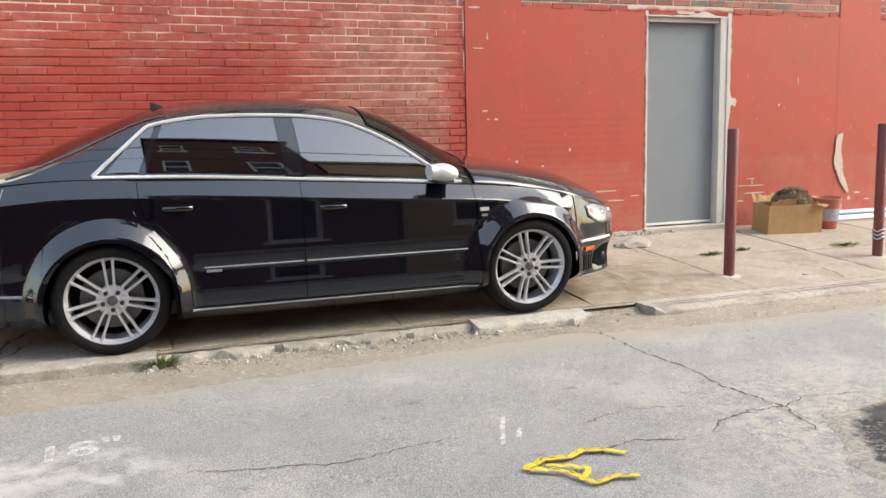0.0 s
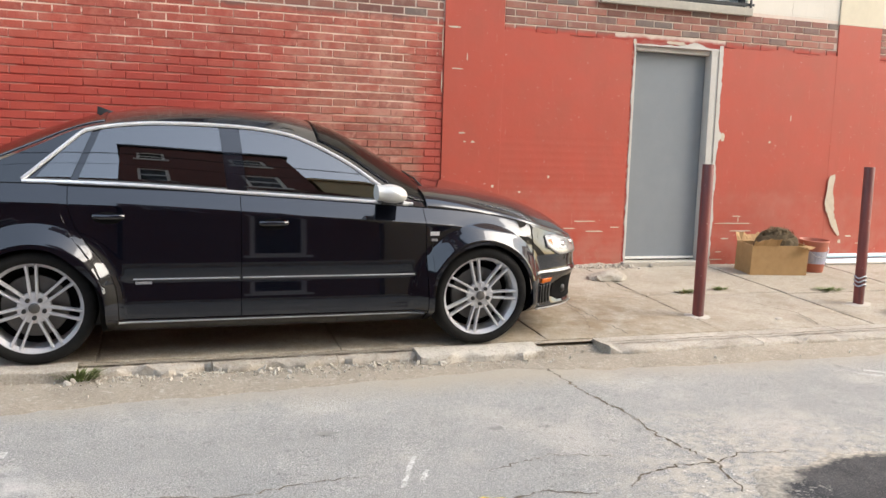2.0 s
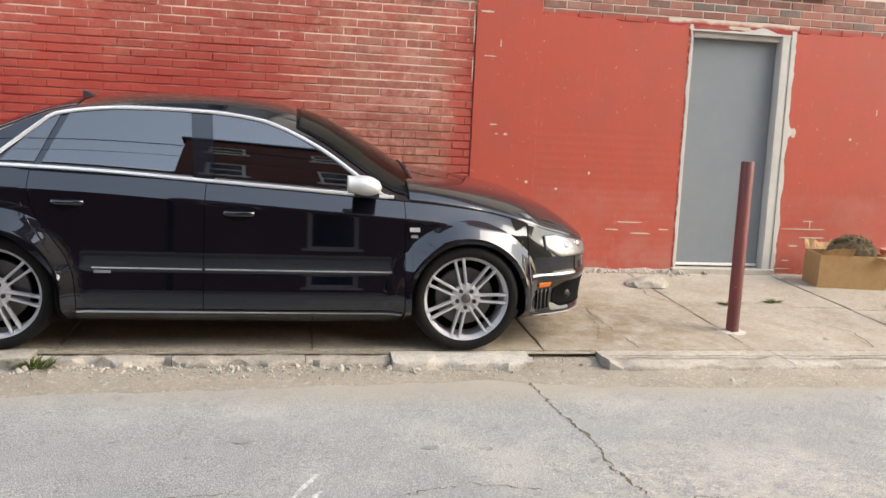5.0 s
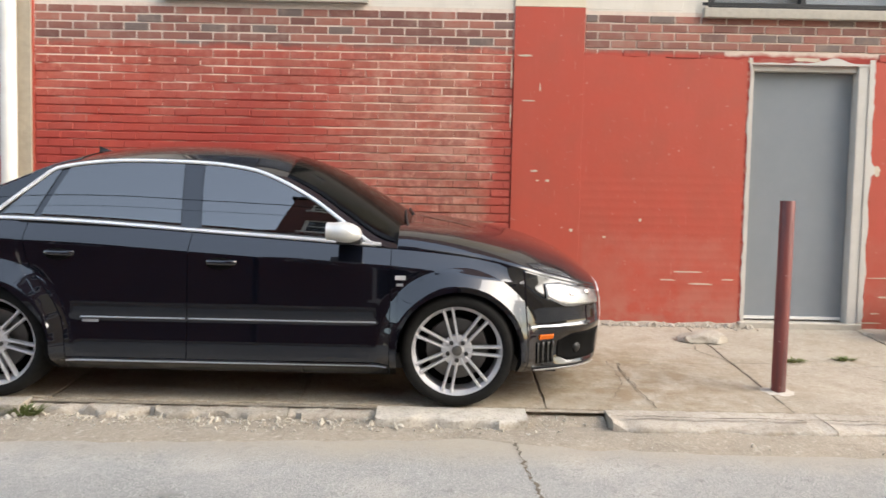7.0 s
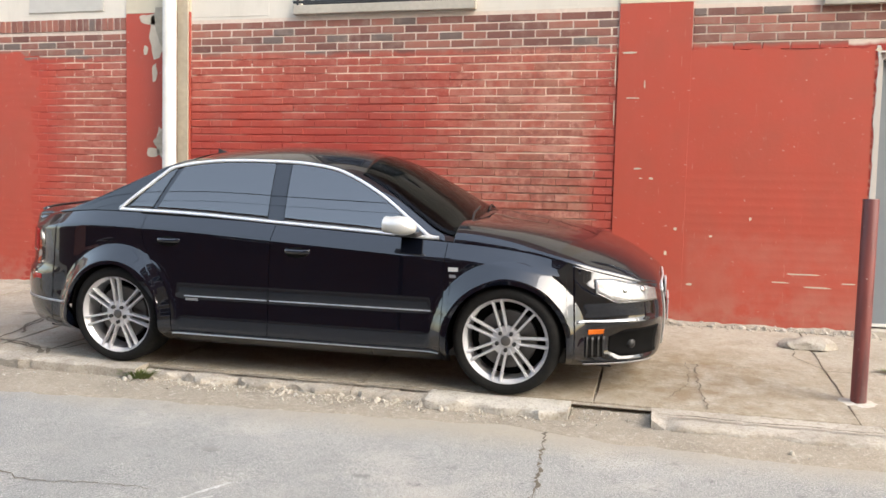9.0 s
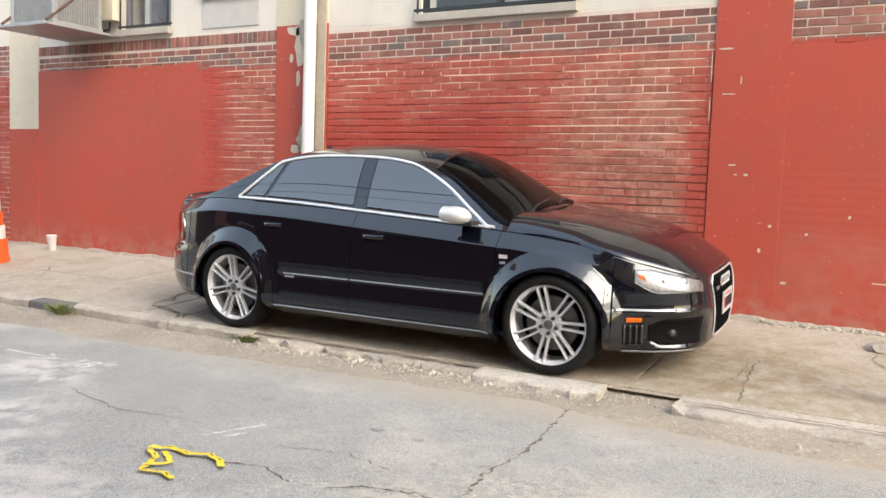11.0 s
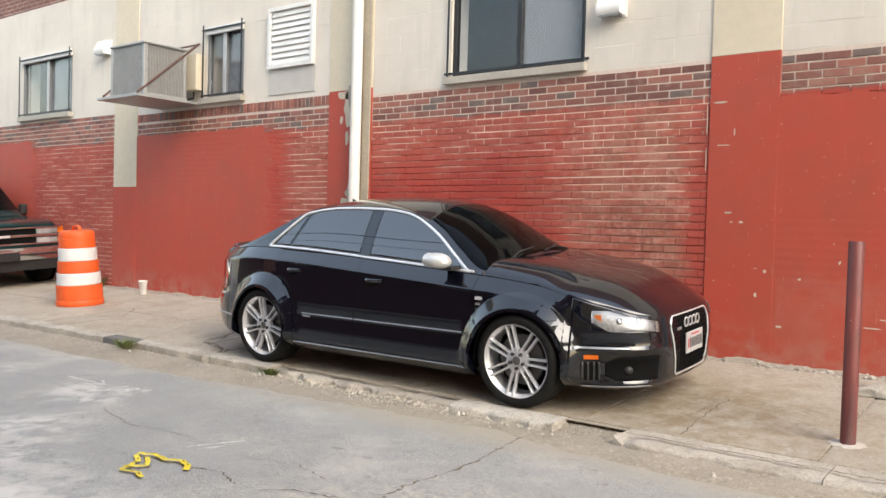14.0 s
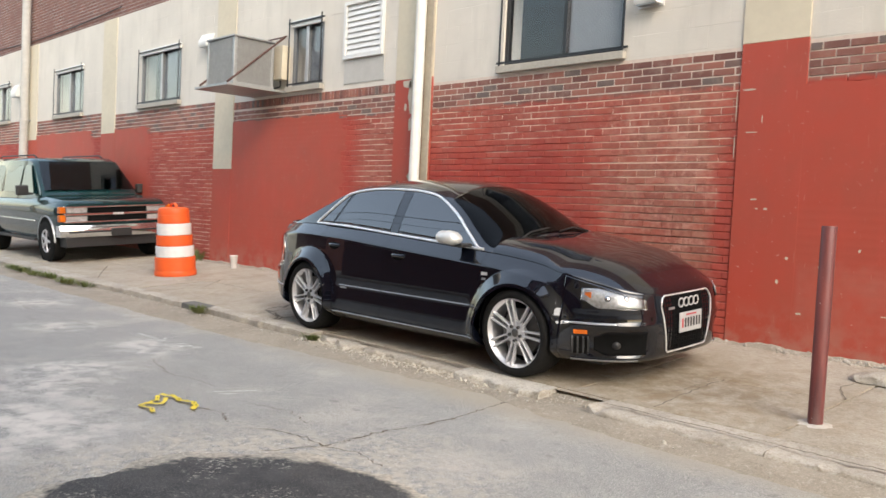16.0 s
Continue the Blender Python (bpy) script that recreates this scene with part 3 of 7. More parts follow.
def slab(poly, lift=0.0, tilt=0.0, label=""):
    """One concrete slab with chipped, rounded edges, cut along a polygon."""
    bm = bmesh.new()
    cx = sum(p[0] for p in poly) / len(poly)
    cy = sum(p[1] for p in poly) / len(poly)
    pts = []
    for a, b in zip(poly, poly[1:] + poly[:1]):
        n = max(2, int(math.dist(a, b) / 0.09))
        for i in range(n):
            t = i / n
            x, y = a[0] + (b[0] - a[0]) * t, a[1] + (b[1] - a[1]) * t
            d = 0.011 * noise.noise((x * 9, y * 9, 4))
            pts.append((x + d * (1 if x < cx else -1), y + d * (1 if y < cy else -1)))
    def ring(inset, down):
        out = []
        for x, y in pts:
            d = math.dist((x, y), (cx, cy))
            k = 1 - inset / max(d, 0.05)
            px, py = cx + (x - cx) * k, cy + (y - cy) * k
            out.append(bm.verts.new((px, py, paved(py) + lift + tilt * (px - cx) - down + 0.004 * noise.noise((px * 3, py * 3, 0)))))
        return out
    rings = [ring(0.0, 0.06), ring(0.002, 0.004), ring(0.007, 0.0), ring(0.12, -0.0005)]
    for a, b in zip(rings, rings[1:]):
        for i in range(len(a)):
            j = (i + 1) % len(a)
            bm.faces.new((a[i], a[j], b[j], b[i]))
    c = bm.verts.new((cx, cy, paved(cy) + lift))
    for i in range(len(rings[-1])):
        bm.faces.new((rings[-1][i], rings[-1][(i + 1) % len(rings[-1])], c))
    return part("slab", bm, M["concrete"], pavement, label, smooth=True)


def split(poly, p, d):
    """The two halves of a convex polygon cut by the line through p along d."""
    n = (-d[1], d[0])
    out = ([], [])
    for a, b in zip(poly, poly[1:] + poly[:1]):
        sa = (a[0] - p[0]) * n[0] + (a[1] - p[1]) * n[1]
        sb = (b[0] - p[0]) * n[0] + (b[1] - p[1]) * n[1]
        out[0 if sa >= 0 else 1].append(a)
        if sa * sb < 0:
            t = sa / (sa - sb)
            q = (a[0] + (b[0] - a[0]) * t, a[1] + (b[1] - a[1]) * t)
            out[0].append(q)
            out[1].append(q)
    return [o for o in out if len(o) > 2]


def lay_slabs():
    rnd = random.Random(11)
    joints = [-16] + [3.17 + 1.43 * k for k in range(-13, 7)] + [13]
    for x0, x1 in zip(joints, joints[1:]):
        mid = rnd.uniform(0.14, 0.22)
        for y0, y1 in ((-0.86, mid), (mid, WALL - 0.005)):
            polys = [[(x0 + 0.003, y0 + 0.003), (x1 - 0.003, y0 + 0.003), (x1 - 0.003, y1 - 0.003), (x0 + 0.003, y1 - 0.003)]]
            if x0 < -6 and rnd.random() < 0.4:
                a = rnd.uniform(0, math.pi)
                polys = split(polys[0], ((x0 + x1) / 2 + rnd.uniform(-0.25, 0.25), (y0 + y1) / 2 + rnd.uniform(-0.2, 0.2)), (math.cos(a), math.sin(a)))
            for p in polys:
                cx = sum(v[0] for v in p) / len(p)
                cy = sum(v[1] for v in p) / len(p)
                p = [(cx + (v[0] - cx) * 0.998, cy + (v[1] - cy) * 0.998) for v in p]
                slab(p, rnd.uniform(-0.004, 0.004), rnd.uniform(-0.003, 0.003))


lay_slabs()


def pavement_cracks():
    rnd = random.Random(41)
    lines = [([(-1.41, 0.13), (-1.32, -0.27), (-1.26, -0.58)], 0.008), ([(-1.24, -0.6), (-0.89, -0.72), (-0.71, -0.73), (-0.60, -0.86)], 0.010), ([(-0.71, -0.73), (-0.57, -0.69), (-0.50, -0.45)], 0.007),
             ([(3.78, 0.14), (3.77, -0.3), (3.81, -0.84)], 0.004), ([(3.71, 0.16), (3.73, -0.33), (3.60, -0.66)], 0.002), ([(4.6, 0.2), (4.45, 0.5), (4.5, 0.9)], 0.004), ([(-3.9, 0.3), (-3.4, -0.2), (-3.5, -0.8)], 0.006), ([(-1.75, 0.20), (-1.50, 0.32), (-1.30, 0.40)], 0.008), ([(-1.50, 0.34), (-1.39, -0.16), (-1.22, -0.40)], 0.010), ([(-1.22, -0.62), (-1.01, -0.64), (-0.77, -0.73), (-0.66, -0.86)], 0.016), ([(-0.70, -0.84), (-0.65, -0.64), (-0.62, -0.38), (-0.50, -0.2)], 0.014), ([(5.4, -0.1), (5.6, -0.5), (5.5, -0.82)], 0.005), ([(3.55, -1.03), (5.0, -1.04), (6.4, -1.02), (8.5, -1.04)], 0.007)]
    for k, (line, w) in enumerate(lines):
        bm = bmesh.new()
        ribbon(bm, wander(line, 0.05, 0.014, 60 + k), lambda t, w=w: 1.6 * w * (0.2 + 0.8 * rnd.random()), lambda x, y: paved(y) + 0.0075 if y > -0.88 else 0.016)
        part("pavement_crack", bm, M["dark"], pavement, "dirt-filled crack")


pavement_cracks()
for x0, x1 in ((-60, -38), (-38, -24), (-24, -16.01), (13.01, 20)):
    slab([(x0, -0.86), (x1, -0.86), (x1, WALL - 0.005), (x0, WALL - 0.005)])


def gap_z(y):
    return ROAD + 0.012 + (-0.042 - ROAD) * smooth(-1.12, -0.88, y)


def lay_kerb():
    rnd = random.Random(21)
    kerb = thing("kerb", pose(0, 0, 0), "low broken concrete kerb, chipped and partly crumbled", "kerb", kind="structure")
    ends = [-16, -14.2, -12.6, -11, -9.2, -7.6, -6.2, -5.1, -3.9, -2.9, -2.38, -1.86, -0.6, 0.22, 0.95, 1.7, 2.2, 3.05, 3.5, 4.7, 5.55, 6.2, 7.6, 9.0, 11, 13.5]
    for x0, x1 in zip(ends, ends[1:]):
        broken = 0.22 <= x0 < 2.15 or x0 == 3.05
        top = -0.013 if broken else 0.010 if x0 < 3.4 else 0.003
        if x0 == 2.2:
            top = 0.0
        if x0 == 3.05:
            top = -0.011
        rows = []
        n = max(6, int((x1 - x0) / 0.04))
        for i in range(n + 1):
            x = x0 + 0.003 + (x1 - x0 - 0.006) * i / n
            rough_edge = 0.07 if broken else 0.055 if x0 == 2.2 else 0.028
            wob = rough_edge * noise.noise((x * 5, 1, 2)) + rough_edge * 0.5 * noise.noise((x * 17, 4, 2))
            drop = (0.05 if broken else 0.03 if x0 == 2.2 else 0.014 if x0 < 3.4 else 0.03) * (0.5 + noise.noise((x * 11, 7, 1)))
            yk = kerb_y(x) + wob + (0.04 if broken else 0.0) - (0.05 if x0 == 2.2 else 0.0)
            yb = -0.858 if broken else -0.87
            line = [(yb, -0.2), (yb, top + 0.004), (yb * 0.75 + yk * 0.25, top), (yb * 0.5 + yk * 0.5, top - drop * 0.3), (yb * 0.25 + yk * 0.75, top - drop * 0.5), (yk + 0.014, top - drop * 0.8), (yk + 0.003, top - drop - 0.006), (yk, top - drop - 0.022), (yk - 0.008, ROAD - 0.05)]
            if x0 == 3.05:
                # the stone is gone here: dirt slopes down to the gutter
                line = [(yb, -0.2)] + [(y, gap_z(y)) for y in (yb, -0.90, -0.94, -0.98, -1.02, -1.07, -1.12)] + [(-1.13, ROAD - 0.05)]
            amp = 0.013 if broken or x0 >= 2.2 else 0.007
            rows.append([(x, y + (amp * noise.noise((x * 19, y * 19, 3)) if 0 < k < 8 else 0), z + (amp * noise.noise((x * 23, y * 23, 8)) - 0.010 * (noise.noise((x * 4, y * 7, 5)) > 0.35) if 1 < k < 8 else 0)) for k, (y, z) in enumerate(line)])
        bm = bmesh.new()
        vs = grid_faces(bm, rows, flip=True)
        bm.faces.new(vs[0])
        bm.faces.new(vs[-1][::-1])
        part("kerb_stone", bm, M["patch_stone"] if x0 == -2.38 else M["grit"] if x0 == 3.05 else M["pale_kerb"] if x0 == 2.2 else M["kerb"], kerb, smooth=True)
    # crumbled pieces in the gutter
    bm = bmesh.new()
    for i in range(1150):
        near = i < 850
        x = rnd.uniform(0.1, 2.9) if near else rnd.uniform(-9, 8)
        y = kerb_y(x) - abs(rnd.gauss(0.0, 0.10)) + (0.06 if near else 0.0)
        s = rnd.uniform(0.0025, 0.008) * (2.4 if rnd.random() < 0.05 else 1)
        m = pose(x, y, ROAD + 0.03 + s * 0.3, rnd.uniform(0, 90), rnd.uniform(0, 90), rnd.uniform(0, 360)) @ Matrix.Diagonal((s * 1.6, s, s * 0.6, 1))
        bmesh.ops.create_icosphere(bm, subdivisions=1, radius=1, matrix=m)
    for i in range(110):
        x, y = rnd.uniform(3.02, 3.55), rnd.uniform(-1.10, -0.88)
        s = rnd.uniform(0.002, 0.007)
        m = pose(x, y, gap_z(y) + s * 0.2, rnd.uniform(0, 90), rnd.uniform(0, 90), rnd.uniform(0, 360)) @ Matrix.Diagonal((s * 1.6, s, s * 0.6, 1))
        bmesh.ops.create_icosphere(bm, subdivisions=1, radius=1, matrix=m)
    for v in bm.verts:
        v.co += Vector((noise.noise(v.co * 60), noise.noise(v.co * 50 + Vector((5, 0, 0))), 0)) * 0.004
    tagged(part("kerb_rubble", bm, M["chip"]), "pale crumbs of broken kerb along the gutter", "rubble", kind="stuff")
    return kerb


lay_kerb()


def wall_foot():
    """Crumbs of mortar and dirt along the foot of the wall."""
    rnd = random.Random(31)
    bm = bmesh.new()
    for i in range(1100):
        x = rnd.uniform(-9, 9.5) if i < 500 else rnd.uniform(3.6, 5.2)
        y = WALL - 0.02 - abs(rnd.gauss(0, 0.045))
        s = rnd.uniform(0.003, 0.011) * (2.4 if rnd.random() < 0.10 else 1)
        m = pose(x, y, paved(y) + s * 0.3, rnd.uniform(0, 90), rnd.uniform(0, 90), rnd.uniform(0, 360)) @ Matrix.Diagonal((s * 1.5, s, s * 0.7, 1))
        bmesh.ops.create_icosphere(bm, subdivisions=1, radius=1, matrix=m)
    fillet = bmesh.new()
    rows = []
    for x in spaced(-12, 5.04, 420):
        h = 0.030 + 0.028 * noise.noise((x * 3, 2, 6)) + 0.016 * noise.noise((x * 13, 2, 6))
        w = 0.050 + 0.035 * noise.noise((x * 4, 8, 6)) + 0.015 * noise.noise((x * 17, 8, 6))
        y = WALL - 0.012
        rows.append([(x, y - w, paved(y - w) + 0.001), (x, y - w * 0.6, paved(y) + h * 0.45), (x, y - 0.012, paved(y) + max(h, 0.008)), (x, y + 0.01, paved(y) + max(h, 0.008))])
    grid_faces(fillet, rows, flip=True)
    tagged(part("wall_foot_dirt", fillet, M["grit"], smooth="all"), "dirt and old mortar banked against the wall foot", "dirt", kind="structure")
    tagged(part("wall_foot_crumbs", bm, M["kerb"]), "crumbs of mortar and dirt along the wall foot", "rubble", kind="stuff")


wall_foot()

# ---- the long wall ----
PIERS = [(-25.3, -24.6), (-20.6, -19.9), (-16.0, -15.3), (-11.2, -10.5), (-6.3, -5.68), (-1.58, -0.88), (3.11, 3.69), (7.55, 8.13), (12.1, 12.7)]
DOOR = (5.08, 6.06, 0.15, 2.36)
#            x0     x1     z0    z1    bar
WINDOWS = [(0.25, 1.85, 2.87, 4.05, 1.09), (-4.0, -3.22, 2.95, 3.92, -3.62), (-9.28, -7.62, 3.0, 4.03, -8.4),
           (-13.97, -12.3, 3.02, 4.08, -13.1), (-19.1, -17.42, 3.06, 4.08, -18.2), (4.72, 6.36, 2.81, 4.0, 5.5), (9.2, 10.8, 2.8, 4.0, 10.0)]
HOLES = [DOOR] + [w[:4] for w in WINDOWS]


def holed_wall(bm, x0, x1, z0, z1, y0, y1, holes, mat=0):
    xs = sorted({x0, x1, *[v for h in holes for v in h[:2] if x0 < v < x1]})
    zs = sorted({z0, z1, *[v for h in holes for v in h[2:4] if z0 < v < z1]})
    for a, b in zip(xs, xs[1:]):
        for c, d in zip(zs, zs[1:]):
            mx, mz = (a + b) / 2, (c + d) / 2
            if not any(h[0] < mx < h[1] and h[2] < mz < h[3] for h in holes):
                box(bm, a, b, y0, y1, c, d, mat=mat)
    # weld the cells and drop the faces between them
    bmesh.ops.remove_doubles(bm, verts=bm.verts[:], dist=1e-5)
    seen = {}
    for f in bm.faces:
        seen.setdefault(tuple(round(v, 4) for v in f.calc_center_median()), []).append(f)
    bmesh.ops.delete(bm, geom=[f for fs in seen.values() if len(fs) > 1 for f in fs], context="FACES")


def band_z(x):
    """Where the brick base ends and the block wall starts."""
    return 2.76 + 0.014 * max(0.0, 2.0 - x)


bm = bmesh.new()
holed_wall(bm, -60, 20, -0.3, 2.77, WALL, WALL + 0.3, HOLES)
wall = tagged(part("wall_long", bm, M["mortar"]), "long brick wall painted red below beige blocks", "wall", kind="structure")
bm = bmesh.new()
holed_wall(bm, -60, 20, 2.77, 4.86, WALL, WALL + 0.3, HOLES)
upper = part("block_wall", bm, M["beige"], wall, "beige painted block wall")
bm = bmesh.new()
box(bm, -60, 20, WALL, WALL + 0.3, 4.86, 8.2)
top_brick = Nodes("bare_brick_upper", 0.85)
tb = top_brick.node("ShaderNodeTexBrick", Scale=1.0)
tb.inputs["Color1"].default_value, tb.inputs["Color2"].default_value, tb.inputs["Mortar"].default_value = (0.22, 0.085, 0.06, 1), (0.13, 0.055, 0.042, 1), (0.36, 0.31, 0.27, 1)
tb.inputs["Brick Width"].default_value, tb.inputs["Row Height"].default_value, tb.inputs["Mortar Size"].default_value = 0.21, 0.072, 0.008
sw = top_brick.node("ShaderNodeMapping")
sw.inputs["Rotation"].default_value = (radians(90), 0, 0)
top_brick.link(top_brick.where(), sw.inputs["Vector"])
top_brick.link(sw.outputs[0], tb.inputs["Vector"])
top_brick.colour(top_brick.mix(top_brick.ramp(top_brick.noise(2.0), 0.4, 0.7), tb.outputs["Color"], (0.19, 0.09, 0.07)))
part("upper_brickwork", bm, top_brick.mat, wall, "bare brown brick of the upper storey")
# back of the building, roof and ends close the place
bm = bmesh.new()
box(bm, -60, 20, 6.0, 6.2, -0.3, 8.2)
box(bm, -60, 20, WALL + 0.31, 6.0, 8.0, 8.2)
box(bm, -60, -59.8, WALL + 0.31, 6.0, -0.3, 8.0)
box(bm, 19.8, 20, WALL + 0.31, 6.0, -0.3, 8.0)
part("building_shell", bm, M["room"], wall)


def in_hole(x0, x1, z0, z1, pad=0.0):
    return any(h[0] - pad < x1 and x0 < h[1] + pad and h[2] - pad < z1 and z0 < h[3] + pad for h in HOLES)


def brick_points(w, h, proud, edge, rnd=random.Random(4)):
    """A worn brick face: four chamfered sides round a slightly skewed front."""
    a, b = w / 2, h / 2
    e = edge
    j = lambda: rnd.uniform(-0.0022, 0.0022)
    return ([(-a, 0.0, -b), (a, 0.0, -b), (a, 0.0, b), (-a, 0.0, b), (-a + e + j(), -proud + j() * 0.6, -b + e + j()), (a - e + j(), -proud + j() * 0.6, -b + e + j()), (a - e + j(), -proud + j() * 0.6, b - e + j()), (-a + e + j(), -proud + j() * 0.6, b - e + j())],
            [(4, 5, 6, 7), (0, 1, 5, 4), (1, 2, 6, 5), (2, 3, 7, 6), (3, 0, 4, 7)])


COURSE, LENGTH = 0.0695, 0.212


def bay_bricks(x0, x1, z0, z1):
    """Places (x, z, width) of the bricks of one bay, in running bond, cut at its ends."""
    out = []
    rows = int((z1 - z0) / COURSE)
    for r in range(rows):
        z = z0 + (r + 0.5) * COURSE
        x = x0 - (LENGTH / 2 if r % 2 else 0)
        while x < x1:
            a, b = max(x, x0), min(x + LENGTH, x1)
            if b - a > 0.05 and not in_hole(a, b, z - 0.03, z + 0.03, 0.04):
                out.append(((a + b) / 2, z, b - a - 0.011))
            x += LENGTH
    return out


# red coats over the piers; a few have kept their tan paint higher up
def pier(x0, x1, red_to, tan_from):
    p = thing("pier", pose(x0, WALL, 0), "shallow wall pier painted red with tan paint above" if tan_from < 2.6 else "shallow wall pier with flaking red paint", "pier", "piers of the long wall", "structure")
    w = x1 - x0
    bm = solid(0, w, -0.0165, 0.01, 0.0, red_to, 0.002)
    part("red_coat", bm, M["red"], p)
    part("tan_coat", solid(0, w, -0.0155, 0.01, tan_from + 0.002, 4.86, 0.002), M["tan"], p)
    return p


for (a, b), (r, t) in zip(PIERS, ((2.5, 2.5), (2.5, 2.5), (2.5, 2.5), (2.5, 2.5), (1.74, 1.74), (2.85, 2.85), (2.79, 2.79), (2.73, 2.73), (2.7, 2.7))):
    pier(a, b, r, t)

# smooth thickly painted bays: the paint fills the joints, only a faint brick relief is left
SMOOTH = [(3.69, 7.55, 2.40), (8.13, 12.1, 2.38), (-5.68, -2.18, 2.50), (-10.5, -8.4, 2.56), (-15.3, -11.2, 2.60)]


def smooth_bays():
    for x0, x1, z1 in SMOOTH:
        bm = bmesh.new()
        xs = spaced(x0, x1, int((x1 - x0) / 0.03))
        zs = spaced(0.0, z1, int(z1 / 0.0232))
        verts = {}
        for i, x in enumerate(xs):
            for k, z in enumerate(zs):
                joint = abs((z / COURSE) % 1.0 - 0.5) > 0.38
                cover = smooth(-0.25, 0.35, noise.noise((x * 0.8, z * 1.1, 5)))
                y = WALL - (0.0155 if x1 > 0 else 0.0102) + ((0.0013 if x1 > 0 else 0.0011) * (1 - cover * 0.85) if joint else 0.0) + 0.002 * noise.noise((x * 4, z * 4, 2))
                zz = z + (0.035 * noise.noise((x * 3, 0, 1)) + 0.02 * noise.noise((x * 13, 0, 1)) if k == len(zs) - 1 else 0)
                if x1 < 0:
                    fade = x1 - 0.42 - 0.32 * noise.noise((2, z * 1.7, 3)) - 0.12 * noise.noise((2, z * 7, 3))
                    y += 0.0112 * smooth(fade - 0.28, fade + 0.12, x)
                verts[i, k] = bm.verts.new((x, y, zz))
        for i in range(len(xs) - 1):
            for k in range(len(zs) - 1):
                ragged = x1 < 0 and xs[i] > x1 - 0.25 - 0.32 * noise.noise((2, zs[k] * 1.7, 3)) - 0.12 * noise.noise((2, zs[k] * 7, 3))
                if not ragged and not in_hole(xs[i], xs[i + 1], zs[k], zs[k + 1], 0.03):
                    bm.faces.new((verts[i, k], verts[i + 1, k], verts[i + 1, k + 1], verts[i, k + 1]))
        loose = [v for v in bm.verts if not v.link_faces]
        bmesh.ops.delete(bm, geom=loose, context="VERTS")
        part("painted_bay", bm, M["red"], wall, "brick bay under thick smooth red paint", smooth="all")


smooth_bays()


def chips():
    """Pale flaked spots where the red paint has come off the right-hand pier and bays."""
    rnd = random.Random(8)
    spots = [(3.20, 2.39, 0.13, 0.02), (3.24, 2.02, 0.14, 0.012), (3.33, 2.13, 0.012, 0.07), (3.30, 1.44, 0.07, 0.016), (3.41, 1.36, 0.04, 0.022), (3.33, 1.36, 0.03, 0.012),
             (3.09, 2.25, 0.012, 0.30), (3.09, 1.9, 0.010, 0.24), (4.6, 0.62, 0.26, 0.012), (4.72, 0.52, 0.24, 0.014), (4.45, 0.55, 0.14, 0.012), (4.95, 0.56, 0.12, 0.010),
             (6.36, 0.60, 0.46, 0.012), (6.45, 0.52, 0.28, 0.016), (6.27, 0.44, 0.11, 0.016), (6.20, 0.30, 0.08, 0.012), (6.40, 0.675, 0.12, 0.010), (6.42, 0.64, 0.012, 0.07), (7.78, 0.40, 0.05, 0.05), (7.62, 0.24, 0.06, 0.10), (8.05, 0.38, 0.09, 0.012), (6.16, 0.22, 0.20, 0.012), (6.75, 1.46, 0.03, 0.03), (7.9, 0.46, 0.10, 0.02), (7.55, 0.36, 0.05, 0.06), (6.16, 1.50, 0.05, 0.10), (7.0, 1.72, 0.012, 0.07),
             (5.07, 2.38, 0.05, 0.03), (5.55, 2.40, 0.26, 0.035), (4.2, 1.05, 0.02, 0.03), (3.62, 0.95, 0.03, 0.03), (3.55, 0.75, 0.025, 0.04), (3.75, 0.5, 0.05, 0.02), (3.9, 0.9, 0.03, 0.02),
             (-1.24, 2.62, 0.17, 0.42), (-1.30, 2.79, 0.26, 0.11), (-1.20, 1.62, 0.10, 0.34), (-1.28, 1.52, 0.14, 0.10), (-1.26, 2.28, 0.06, 0.18), (-1.36, 2.5, 0.05, 0.10)]
    for x, z, w, h in spots:
        bm = bmesh.new()
        n = 14
        ring = []
        for i in range(n):
            a = 2 * math.pi * i / n
            k = rnd.uniform(0.65, 1.1)
            ring.append(bm.verts.new((x + w / 2 * k * math.copysign(abs(math.cos(a)) ** 0.7, math.cos(a)), 0, z + h / 2 * k * math.copysign(abs(math.sin(a)) ** 0.7, math.sin(a)))))
        bm.faces.new(ring[::-1])
        y = WALL - (0.0200 if 3.08 < x < 3.69 or -1.58 < x < -0.9 else 0.0195)
        for v in bm.verts:
            v.co.y = y
        part("paint_chip", bm, M["plaster"], wall, "pale spot of flaked paint")
    # long white crescent scar
    bm = bmesh.new()
    rows = [[], []]
    for i in range(22):
        t = i / 21
        x = 7.61 + 0.15 * t ** 2.6 - 0.035 * math.sin(t * 3.1)
        z = 1.12 - 0.66 * t
        w = 0.075 * (math.sin(t * 2.9 + 0.2) ** 0.5) * (1 - 0.30 * t) * rnd.uniform(0.62, 1.15)
        rows[0].append((x - w, WALL - 0.030, z))
        rows[1].append((x + w, WALL - 0.030, z + 0.02))
    grid_faces(bm, rows)
    part("plaster_scar", bm, M["plaster"], wall, "curved scar of bare plaster")


chips()


